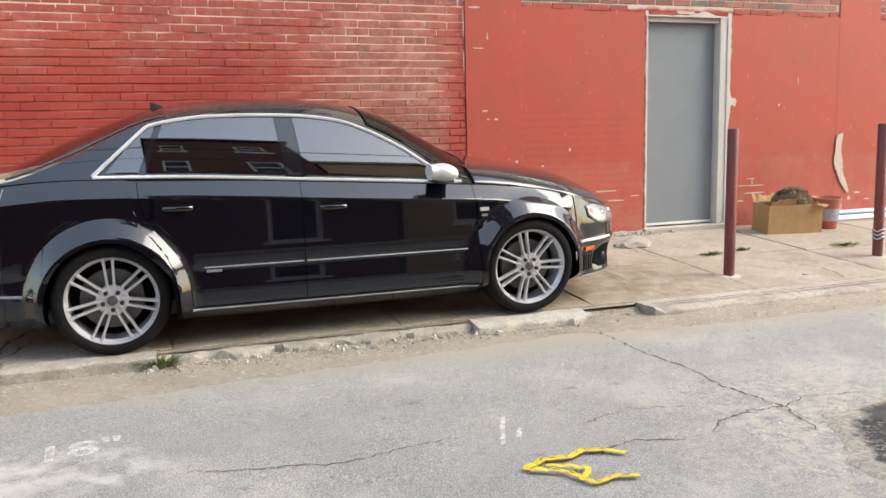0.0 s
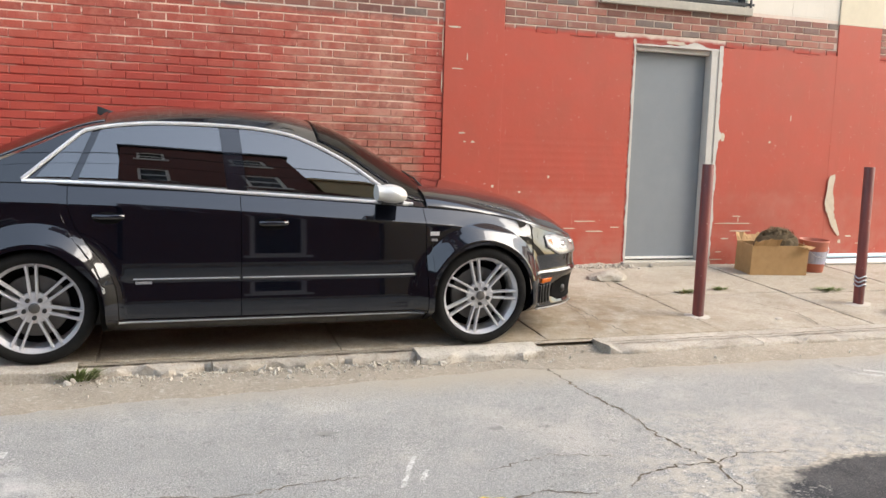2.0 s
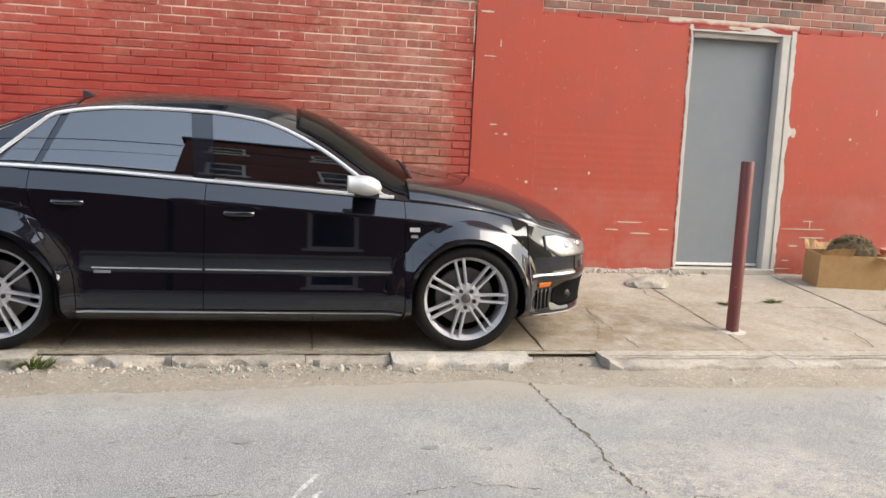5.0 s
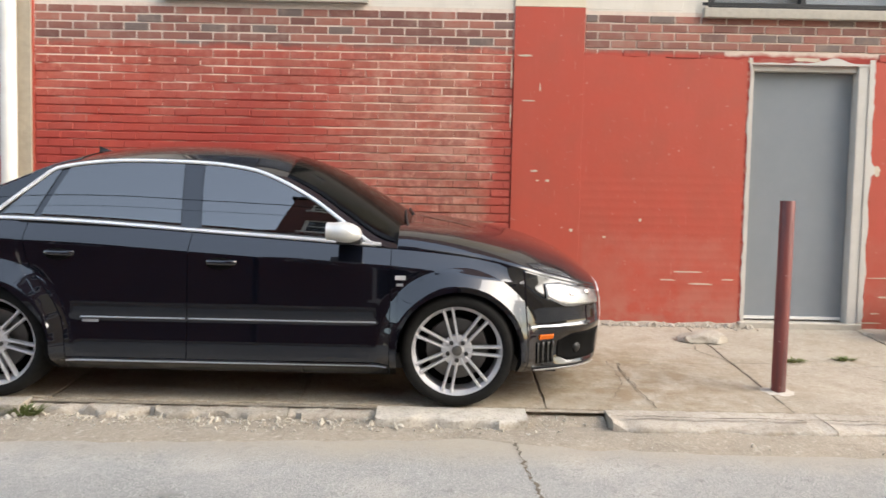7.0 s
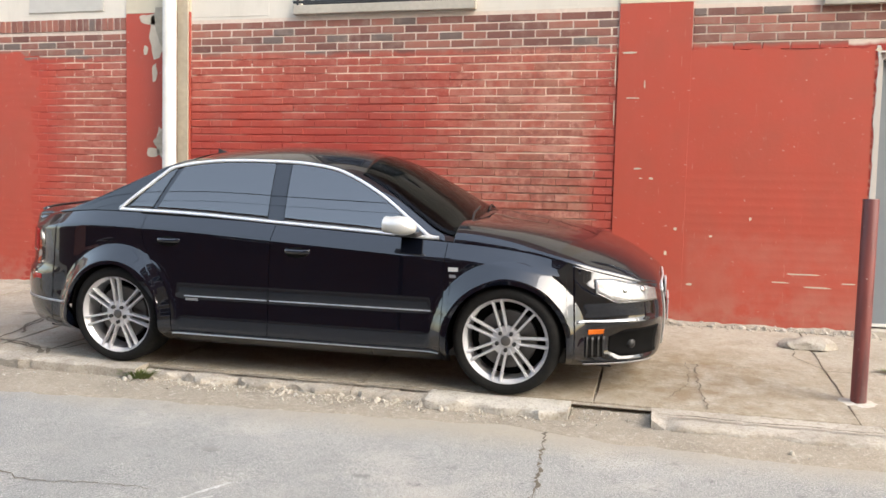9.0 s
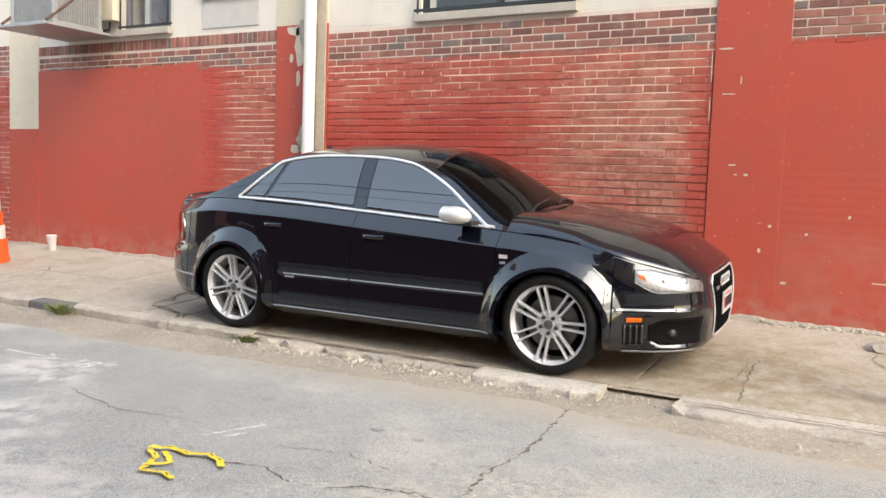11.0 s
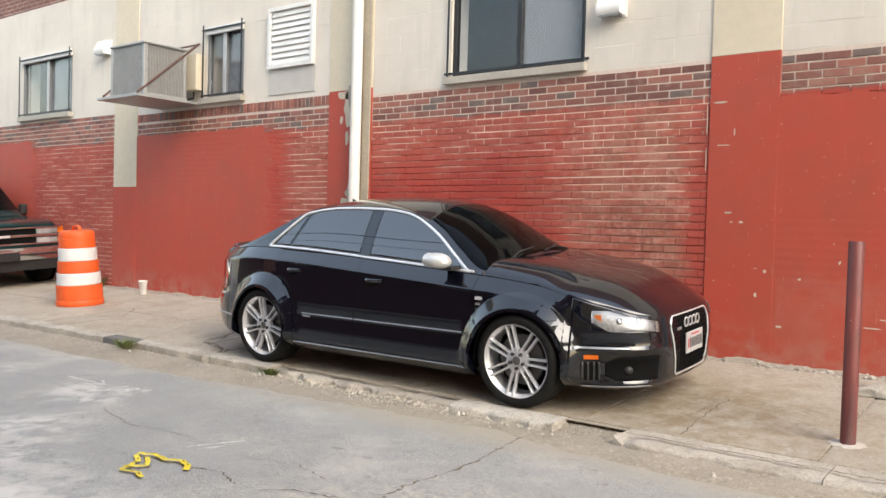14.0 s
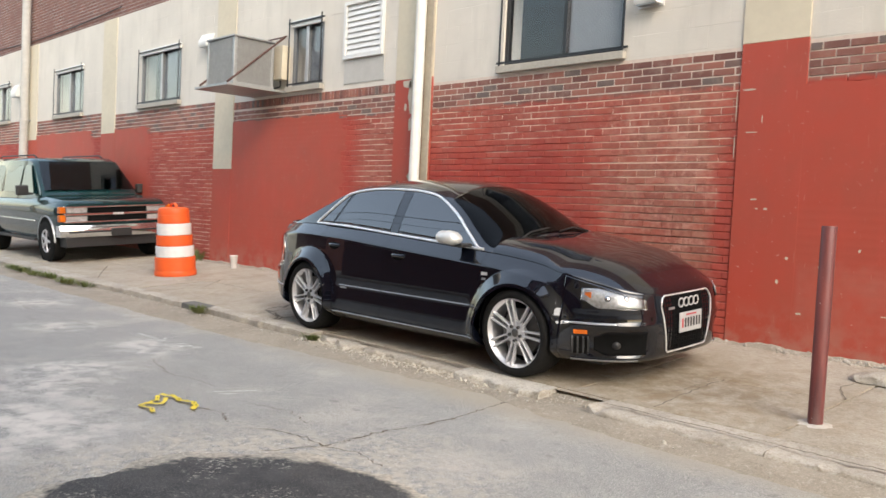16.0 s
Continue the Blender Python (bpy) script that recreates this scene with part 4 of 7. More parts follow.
# ---- wall fittings ----
def window(i, x0, x1, z0, z1, bar, pale=False):
    w = thing(f"window_{i}", pose(x0, WALL - (0.028 if x0 < 0 else 0.0), z0), "sliding window with dark frame, barred, set in the block wall", "window", kind="structure")
    W, H, b = x1 - x0, z1 - z0, bar - x0
    bm = bmesh.new()
    for a in ((0, W, 0, 0.045), (0, W, H - 0.045, H), (0, 0.045, 0.046, H - 0.046), (W - 0.045, W, 0.046, H - 0.046), (b - 0.022, b + 0.022, 0.046, H - 0.046)):
        box(bm, a[0], a[1], 0.03, 0.10, a[2], a[3], 0.004)
    part("window_frame", bm, M["frame" if x0 > 0 else "alu_dull"], w)
    part("head_strip", solid(0.0, W, -0.012, 0.028, H - (0.06 if x0 > 0 else 0.10), H - 0.002, 0.003), M["frame" if x0 > 0 else "white"], w)
    if x0 < 0:
        part("sash_bar", solid(b - 0.032, b + 0.032, 0.018, 0.029, 0.05, H - 0.11, 0.003), M["alu_pale"], w, "pale meeting bar of the sliding sash")
    if pale:
        part("pane_sheet", solid(0.05, b - 0.03, 0.085, 0.09, 0.05, H - 0.05), M["pane_sheet"], w, "pale sheet behind one pane")
    p1 = part("pane", solid(0.046, b - 0.023, 0.06, 0.066, 0.047, H - 0.047), M["pane"], w)
    p2 = part("pane", solid(b + 0.023, W - 0.046, 0.072, 0.078, 0.047, H - 0.047), M["pane"], w)
    for p in (p1, p2):
        p.visible_shadow = False
    # right-hand windows get their bluish sky reflection from this sheet's colour
    part("pane_sheet", solid(b + 0.03, W - 0.05, 0.085, 0.09, 0.05, H - 0.05), M["sheen_sheet" if x0 > 0 else "pane_sheet"], w, "pale sheet behind one pane")
    # dark sheet painted as the unlit room behind the panes
    part("dark_room_sheet", solid(0.05, W - 0.05, 0.9, 0.95, 0.0, H), M["room"], w)
    # sill
    part("window_sill", solid(-0.06, W + 0.04, -0.055, 0.03, -0.085, -0.004, 0.008), M["sill"], w, "pale concrete sill")
    # security bars in front
    bm = bmesh.new()
    for zz in (0.03, H * 0.96):
        box(bm, -0.07, W + 0.07, -0.030, -0.018, zz - 0.012, zz + 0.012)
    for xx in (-0.02, W + 0.02):
        box(bm, xx - 0.009, xx + 0.009, -0.044, -0.031, -0.03, H + 0.03)
    part("bar_frame", bm, M["frame"], w, "dark steel bar frame")
    return w


for k, v in enumerate(WINDOWS):
    window(k + 1, *v, pale=k == 5)


def diamond_mesh():
    x0, x1, z0, z1 = 1.12, 1.80, 2.93, 4.02
    g = thing("window_grating", pose(x0, WALL, z0), "fine diamond steel mesh over the window pane", "grating")
    bm = bmesh.new()
    W, H, s = x1 - x0, z1 - z0, 0.045
    for sgn in (1, -1):
        k = -H
        while k < W + H:
            pts = []
            for x, z in ((k, 0 if sgn > 0 else H), (k + H, H if sgn > 0 else 0)):
                pts.append((x, z))
            (xa, za), (xb, zb) = pts
            t0, t1 = max(0, (0 - xa) / (xb - xa)), min(1, (W - xa) / (xb - xa))
            if t1 > t0:
                a = (xa + (xb - xa) * t0, 0.02, za + (zb - za) * t0)
                b = (xa + (xb - xa) * t1, 0.02, za + (zb - za) * t1)
                tube(bm, [a, b], 0.0018, 3)
            k += s
    part("mesh", bm, M["alu"], g)


diamond_mesh()


def metal_door():
    x0, x1, z0, z1 = DOOR
    d = thing("door_1", pose(x0, WALL, z0), "closed grey steel door in a pale chipped frame", "door", kind="structure")
    W, H = x1 - x0, z1 - z0
    bm = bmesh.new()
    box(bm, 0.0, 0.035, 0.02, 0.16, 0, H, 0.004)
    box(bm, W - 0.09, W, -0.012, 0.16, 0, H, 0.006)
    box(bm, 0.036, W - 0.091, 0.02, 0.16, H - 0.05, H, 0.004)
    part("door_frame", bm, M["cement"], d, "pale chipped frame")
    part("door_leaf", solid(0.04, W - 0.095, 0.085, 0.125, 0.075, H - 0.055, 0.004), M["grey_door"], d, "smooth grey painted steel leaf")
    part("sweep", solid(0.045, W - 0.1, 0.07, 0.084, 0.075, 0.10, 0.002), M["white"], d)
    part("threshold", solid(-0.03, W + 0.02, -0.06, 0.16, 0.0, 0.06, 0.008), M["sill"], d, "concrete threshold")
    for z in (0.35, 1.1, 1.85):
        bm = bmesh.new()
        lathe(bm, [(0.009, z - 0.06), (0.009, z + 0.06)], 8, centre=(0.038, 0.078, 0))
        part("hinge", bm, M["alu"], d)
    # cement smeared past the frame on to the paint
    for sg in (1, -1):
        bm = bmesh.new()
        rows = []
        for z in spaced(0.012, H + 0.05, 110):
            out = (0.045 if sg > 0 else 0.016) + 0.020 * noise.noise((sg, z * 5, 3)) + 0.012 * noise.noise((sg, z * 19, 3)) + (0.05 * math.exp(-((z - 1.36) / 0.045) ** 2) if sg > 0 else 0)
            out = max(out, 0.006)
            x = W - 0.004 if sg > 0 else 0.004
            rows.append([(x, -0.019, z), (x + sg * out, -0.019, z), (x + sg * (out + 0.004), -0.014, z)])
        grid_faces(bm, rows, flip=sg < 0)
        part("jamb_cement", bm, M["cement"], d, "rough cement smeared beside the frame")
    bm = bmesh.new()
    grid_faces(bm, [[(x, -0.019, H - 0.004) for x in spaced(0, W, 60)], [(x, -0.019, H + 0.012 + 0.012 * noise.noise((x * 9, 1, 1)) + 0.045 * math.exp(-((x - 0.68) / 0.12) ** 2)) for x in spaced(0, W, 60)]])
    part("head_cement", bm, M["cement"], d, "rough cement over the door head")
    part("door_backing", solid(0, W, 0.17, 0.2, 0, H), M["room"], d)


metal_door()


def drainpipe(x, radius, z0, z1, label, mat="pipe_white"):
    p = thing("drainpipe", pose(x, WALL - 0.02 - radius - 0.02, z0), label, "drainpipe")
    bm = bmesh.new()
    lathe(bm, [(radius, 0), (radius, z1 - z0)], 20)
    part("pipe", bm, M[mat], p, smooth=True)
    for h in (0.9, 4.4):
        if h < z1 - z0:
            bm = bmesh.new()
            lathe(bm, [(radius + 0.003, h), (radius + 0.010, h + 0.005), (radius + 0.010, h + 0.055), (radius + 0.003, h + 0.06)], 20)
            box(bm, -radius - 0.03, radius + 0.03, radius - 0.002, radius + 0.02, h + 0.01, h + 0.05)
            part("bracket", bm, M[mat], p, smooth=True)
    return p


drainpipe(-1.045, 0.064, paved(1.3), 8.0, "white painted drainpipe fixed to the wall pier")
drainpipe(-15.85, 0.10, 2.06, 8.0, "grimy grey drainpipe high on the wall", "pipe_grey")
part("pipe_recess", solid(-1.01, -0.895, WALL - 0.034, WALL - 0.0, 0.15, 4.8, 0.006), M["bare_cement"], wall, "narrow strip of bare plaster beside the drainpipe")


def cement_scars():
    """Ragged bare cement left of the drainpipe, where the red paint never reached."""
    for z0, z1 in ((0.2, 1.5), (1.51, 2.9)):
        bm = bmesh.new()
        rows = []
        for z in spaced(z0, z1, int((z1 - z0) / 0.02)):
            edge = -1.165 - 0.035 * noise.noise((3, z * 4, 1)) - 0.02 * noise.noise((3, z * 15, 1)) - 0.09 * math.exp(-((z - 1.62) / 0.09) ** 2) - 0.10 * smooth(2.45, 2.8, z)
            rows.append([(edge, WALL - 0.0215, z), (edge + 0.006, WALL - 0.026, z), (-1.02, WALL - 0.027, z)])
        grid_faces(bm, rows, flip=True)
        part("cement_scar", bm, M["bare_cement"], wall, "ragged strip of bare cement beside the drainpipe", smooth=True)


cement_scars()


def louver():
    v = thing("louvre_vent", pose(-2.7, WALL, 3.22), "white louvred vent panel on the block wall", "vent")
    W, H = 0.84, 0.78
    bm = bmesh.new()
    for a in ((0, W, 0, 0.05), (0, W, H - 0.05, H), (0, 0.05, 0.051, H - 0.051), (W - 0.05, W, 0.051, H - 0.051)):
        box(bm, a[0], a[1], -0.05, 0.0, a[2], a[3], 0.004)
    part("frame", bm, M["white"], v)
    part("backing", solid(0.05, W - 0.05, -0.012, -0.004, 0.05, H - 0.05), M["white"], v)
    for k in range(9):
        z = 0.06 + k * 0.075
        bm = bmesh.new()
        grid_faces(bm, [[(0.052, -0.034, z), (W - 0.052, -0.034, z)], [(0.052, -0.016, z + 0.062), (W - 0.052, -0.016, z + 0.062)], [(0.052, -0.013, z + 0.062), (W - 0.052, -0.013, z + 0.062)], [(0.052, -0.031, z - 0.004), (W - 0.052, -0.031, z - 0.004)]])
        part("slat", bm, M["white"], v)
    part("cement_patch", solid(-2.70, -1.84, WALL - 0.012, WALL, 2.89, 3.21, 0.004), M["cement"], wall, "grey cement patch below the vent")


louver()


def dryer_hood(x, z, s=1.0):
    h = thing("vent_hood", pose(x, WALL, z), "small white vent hood on the wall", "vent hood", "vent hoods")
    w, d, t = 0.28 * s, 0.15 * s, 0.22 * s
    bm = bmesh.new()
    side = [(0, 0), (0, t), (-d * 0.55, t), (-d, t * 0.45), (-d, t * 0.12), (-d * 0.9, 0.0)]
    rows = [[(xx, y, zz) for y, zz in side] for xx in (0, 0.008, w - 0.008, w)]
    vs = grid_faces(bm, rows, True)
    bm.faces.new(vs[0][::-1])
    bm.faces.new(vs[-1])
    part("hood", bm, M["white"], h, smooth=True)
    part("flange", solid(-0.02, w + 0.02, -0.010, -0.001, -0.02, t + 0.02, 0.003), M["white"], h)
    part("flap", solid(0.02, w - 0.02, -d * 0.86, -0.03, -0.012, -0.002), M["alu"], h)


dryer_hood(2.03, 3.27, 0.86)
dryer_hood(-6.72, 3.82, 0.95)
dryer_hood(-16.75, 3.62, 1.4)


def condenser():
    a = thing("air_conditioner", pose(-4.95, 0.52, 2.90), "grey outdoor air conditioner on a rusty wall bracket", "air conditioner")
    W, D, H = 0.80, 0.66, 0.70
    part("cabinet", solid(0.02, W - 0.02, 0.02, D - 0.02, 0.02, H - 0.03), M["coil"], a)
    for x in (0.0, W - 0.05):
        for y in (0.0, D - 0.05):
            part("corner_post", solid(x, x + 0.05, y, y + 0.05, 0, H - 0.03, 0.008), M["galv"], a)
    part("lid", solid(-0.015, W + 0.015, -0.015, D + 0.015, H - 0.03, H, 0.012), M["galv"], a)
    part("base", solid(-0.01, W + 0.01, -0.01, D + 0.01, -0.005, 0.03, 0.006), M["galv"], a)
    bm = bmesh.new()
    for k in range(30):
        x = 0.055 + (W - 0.11) * k / 29
        box(bm, x - 0.005, x + 0.005, 0.006, 0.018, 0.032, H - 0.034)
    for k in range(25):
        y = 0.055 + (D - 0.11) * k / 24
        box(bm, 0.006, 0.018, y - 0.005, y + 0.005, 0.032, H - 0.034)
        box(bm, W - 0.018, W - 0.006, y - 0.005, y + 0.005, 0.032, H - 0.034)
    tagged(part("coil_guard", bm, M["galv"], a, "grey upright guard fins"), kind="stuff")
    b = thing("wall_bracket", pose(-5.0, 0.45, 2.86), "steel tray and rusty brace holding the air conditioner", "bracket")
    part("tray", solid(-0.08, 0.90, -0.05, 0.955, 0.0, 0.032, 0.004), M["galv"], b)
    for x in (0.02, 0.84):
        bm = bmesh.new()
        tube(bm, [(x, -0.02, 0.05), (x, 0.93, 0.86)], 0.017, 6)
        part("brace", bm, M["rust"], b, "rusty diagonal brace")
    bm = bmesh.new()
    tube(bm, [(0.02, 0.90, 0.84), (0.84, 0.90, 0.84)], 0.012, 6)
    part("rail", bm, M["rust"], b)
    s = thing("switch_box", pose(-4.34, WALL - 0.14, 3.06), "beige electrical box on the wall", "electrical box")
    part("body", solid(0, 0.27, 0, 0.139, 0, 0.50, 0.01), M["tan"], s)
    bm = bmesh.new()
    tube(bm, [(0.13, 0.07, -0.005), (0.13, 0.07, -0.1), (-0.1, 0.0, -0.14)], 0.014, 8)
    part("conduit", bm, M["trim"], s)


condenser()


def wall_cable():
    c = thing("wall_cable", pose(0, 0, 0), "thin dark cable strung along the upper wall", "cable")
    bm = bmesh.new()
    pts = [(-19 + 8.7 * i / 14, WALL - 0.03, 5.06 - 0.02 * i / 14 - 0.10 * math.sin(math.pi * i / 14)) for i in range(15)]
    tube(bm, pts, 0.012, 5)
    part("wire", bm, M["trim"], c)


wall_cable()


# ---- black saloon ----
XM, XA, YB, EXP = 1.265, 2.295, 0.893, 4.4
HUB, TYRE = 0.33, 0.33
AXLES = (0.0, 2.65)
ARCH = 0.345

edge_top = curve([(-1.04, 0.925), (-0.98, 0.945), (-0.85, 0.962), (-0.6, 0.985), (-0.3, 1.010), (-0.05, 1.012), (0.5, 0.998), (1.12, 0.962), (1.7, 0.928), (2.19, 0.898), (2.45, 0.880), (2.75, 0.845), (3.0, 0.795), (3.2, 0.742), (3.35, 0.705), (3.47, 0.675), (3.53, 0.66), (3.56, 0.65)])
centre_top = curve([(-1.04, 0.93), (-0.99, 0.985), (-0.92, 0.995), (-0.8, 0.985), (-0.6, 1.0), (2.30, 1.0), (2.5, 0.985), (2.75, 0.960), (3.0, 0.918), (3.2, 0.866), (3.35, 0.812), (3.47, 0.746), (3.53, 0.698), (3.56, 0.65)])
roof_line = curve([(-0.62, 0.998), (-0.45, 1.070), (-0.2, 1.188), (0.0, 1.272), (0.25, 1.362), (0.45, 1.408), (0.7, 1.434), (1.0, 1.443), (1.25, 1.436), (1.5, 1.410), (1.7, 1.360), (1.85, 1.304), (2.1, 1.170), (2.25, 1.080), (2.38, 0.998)])
rail_line = curve([(-0.62, 0.986), (-0.45, 1.025), (-0.2, 1.118), (0.0, 1.208), (0.2, 1.300), (0.4, 1.347), (0.65, 1.370), (1.06, 1.368), (1.3, 1.350), (1.5, 1.308), (1.78, 1.178), (2.01, 1.025), (2.2, 0.905), (2.38, 0.887)])
swell = curve([(0.13, -0.10), (0.17, -0.055), (0.20, -0.020), (0.235, 0.012), (0.25, 0.022), (0.265, 0.028), (0.30, 0.025), (0.36, 0.018), (0.42, 0.009), (0.47, 0.001), (0.50, 0.0), (0.60, -0.009), (0.70, -0.021), (0.78, -0.032), (0.83, -0.039), (0.86, -0.043), (0.92, -0.050), (1.03, -0.062)])
front_swell = curve([(0.13, -0.16), (0.18, -0.07), (0.21, -0.03), (0.23, -0.035), (0.28, -0.055), (0.36, -0.045), (0.42, -0.010), (0.45, 0.0), (0.47, -0.012), (0.52, -0.018), (0.58, -0.022), (0.64, -0.045), (0.70, -0.085), (0.78, -0.12), (1.0, -0.16)])
grille_swell = curve([(0.13, -0.12), (0.18, -0.05), (0.23, -0.022), (0.45, -0.006), (0.64, -0.034), (0.70, -0.07), (0.78, -0.11), (1.0, -0.16)])
rear_swell = curve([(0.13, -0.16), (0.19, -0.06), (0.25, -0.02), (0.34, 0.0), (0.52, 0.0), (0.58, -0.012), (0.62, -0.035), (0.75, -0.05), (0.9, -0.065), (1.0, -0.08)])


def plan(x):
    """Half width of the plan outline at x, and the outward direction there."""
    q = min(max((x - XM) / XA, -1), 1)
    y = YB * (max(0.0, 1 - abs(q) ** EXP)) ** (1 / EXP)
    gx = math.copysign(abs(q) ** (EXP - 1) / XA, q)
    gy = (y / YB) ** (EXP - 1) / YB
    k = math.hypot(gx, gy)
    return y, gx / k, gy / k


def soft_step(v, r=0.007):
    """Zero below a crease and rising straight above it, with a small radius between."""
    return max(0.0, v) if abs(v) > r else (v + r) ** 2 / (4 * r)


def flare(rr):
    """Height of a wheel arch's blister over the flank: a flat lip, then a straight fall to a crease."""
    return 1 - min(1.0, soft_step(rr - 0.372) / 0.098) + 0.04 * math.exp(-((rr - 0.47) / 0.02) ** 2)


def side(x, z, off=0.0):
    """A point of the body's flank: x is the place on the plan outline."""
    y, nx, ny = plan(x)
    f = smooth(2.95, 3.35, x)
    r = smooth(-0.45, -0.85, x)
    d = swell(z) * (1 - f - r) + front_swell(z) * f + rear_swell(z) * r
    for ax in AXLES:
        rr = math.hypot(x - ax, z - HUB)
        d += 0.072 * flare(rr) * smooth(0.14, 0.30, z)
    # the shoulder turns in above a crease below the window line
    d -= 0.92 * soft_step(z - edge_top(x) + 0.092) * smooth(-1.0, -0.8, x) * smooth(3.15, 2.75, x)
    if x > 3.0:
        k = smooth(0.60, 0.38, y)
        d = d * (1 - k) + grille_swell(z) * k
    d += off
    return Vector((x + nx * d, -(y + ny * d), z))


rear_cut = curve([(0.2, 0.445), (0.42, 0.43), (0.55, 0.385), (0.65, 0.315), (0.75, 0.235), (0.85, 0.19), (1.05, 0.165)])


def bent_side(x, z, off=0.0):
    """The flank with its stations bent so that the rear door's edge follows the arch."""
    w = smooth(0.06, 0.41, x) if x < 0.41 else smooth(0.95, 0.41, x)
    return side(x + (rear_cut(z) - 0.41) * w, z, off)


def low_edge(x):
    """Lower edge of the flank: sill, bumpers and wheel arches."""
    z = 0.17 + 0.02 * smooth(2.2, 2.9, x) + 0.03 * smooth(0.0, -0.8, x)
    for ax in AXLES:
        if abs(x - ax) < ARCH:
            z = max(z, HUB + math.sqrt(ARCH ** 2 - (x - ax) ** 2))
    return z


def flank_stations(x0, x1, step=0.03):
    """Stations along x, closer together beside the arches and at the rounded ends."""
    xs = {round(x0, 5), round(x1, 5)}
    xs |= {round(v, 5) for v in spaced(x0, x1, max(2, int((x1 - x0) / step)))}
    for ax in AXLES:
        for i in range(41):
            v = ax - ARCH * math.cos(math.pi * i / 40)
            for e in (-0.0008, 0.0008):
                w = v + (e if i in (0, 40) else 0)
                if x0 < w < x1:
                    xs.add(round(w, 5))
    for end, sg in ((XM + XA, -1), (XM - XA, 1)):
        for i in range(26):
            v = end + sg * 0.35 * (i / 25) ** 2.6
            if x0 < v < x1:
                xs.add(round(v, 5))
    return sorted(xs)


def mirrored(p):
    return Vector((p.x, -p.y, p.z))


def patch(bm, surf, xs, lo, hi, n, sides=(1, -1), lip=0.012, off=0.0, mat=0):
    """A panel between two edge lines, with a turned-in lip all round; on both flanks."""
    for sg in sides:
        rows = []
        for x in xs:
            a, b = lo(x), hi(x)
            col = [surf(x, a + (b - a) * i / n, off) for i in range(n + 1)]
            if lip:
                col = [surf(x, a, off - lip)] + col + [surf(x, b, off - lip)]
            rows.append(col)
        if lip:
            def inner(x):
                a, b = lo(x), hi(x)
                m = [surf(x, a + (b - a) * i / n, off - lip) for i in range(n + 1)]
                return [m[0]] + m + [m[-1]]
            rows = [inner(xs[0])] + rows + [inner(xs[-1])]
        if sg < 0:
            rows = [[mirrored(p) for p in r] for r in rows]
        grid_faces(bm, rows, flip=sg > 0, mat=mat)
    return bm


def belt_y(x):
    return -side(x, edge_top(x)).y


def tumble(x, z, off=0.0):
    """A point on the side of the greenhouse."""
    zb = edge_top(x)
    h = max(0.0, z - zb)
    y = belt_y(x) - 0.018 - 0.50 * h - 0.35 * h * h
    k = 0.86
    return Vector((x, -(y + off * k), z + off * 0.5))


def crown(x, v, off=0.0):
    """A point of roof, windscreen or rear window; v runs from one rail (-1) to the other (1)."""
    zr, zc = max(rail_line(x), edge_top(x)), roof_line(x)
    yr = -tumble(x, zr).y
    z = zr + max(0.0, zc - zr) * (1 - abs(v) ** 2.3)
    return Vector((x, v * yr, z + off))


def bonnet(x, v, off=0.0):
    p = side(x, edge_top(x))
    ye = -p.y
    z = edge_top(x) + (centre_top(x) - edge_top(x)) * (1 - abs(v) ** (7 - 3.4 * smooth(2.35, 3.0, x)))
    # a soft power crease on each side
    z += 0.002 * math.exp(-((abs(v) - 0.62) / 0.10) ** 2) * smooth(3.5, 3.0, x) * smooth(2.2, 2.5, x)
    return Vector((p.x, v * ye, z + off))


def sheet(bm, surf, xs, v0, v1, n, lip=0.012, off=0.0, flip=True):
    rows = []
    for x in xs:
        row = [surf(x, v0 + (v1 - v0) * i / n, off) for i in range(n + 1)]
        if lip:
            row = [surf(x, v0, off - lip)] + row + [surf(x, v1, off - lip)]
        rows.append(row)
    if lip:
        def inner(x):
            m = [surf(x, v0 + (v1 - v0) * i / n, off - lip) for i in range(n + 1)]
            return [m[0]] + m + [m[-1]]
        rows = [inner(xs[0])] + rows + [inner(xs[-1])]
    grid_faces(bm, rows, flip=flip)
    return bm


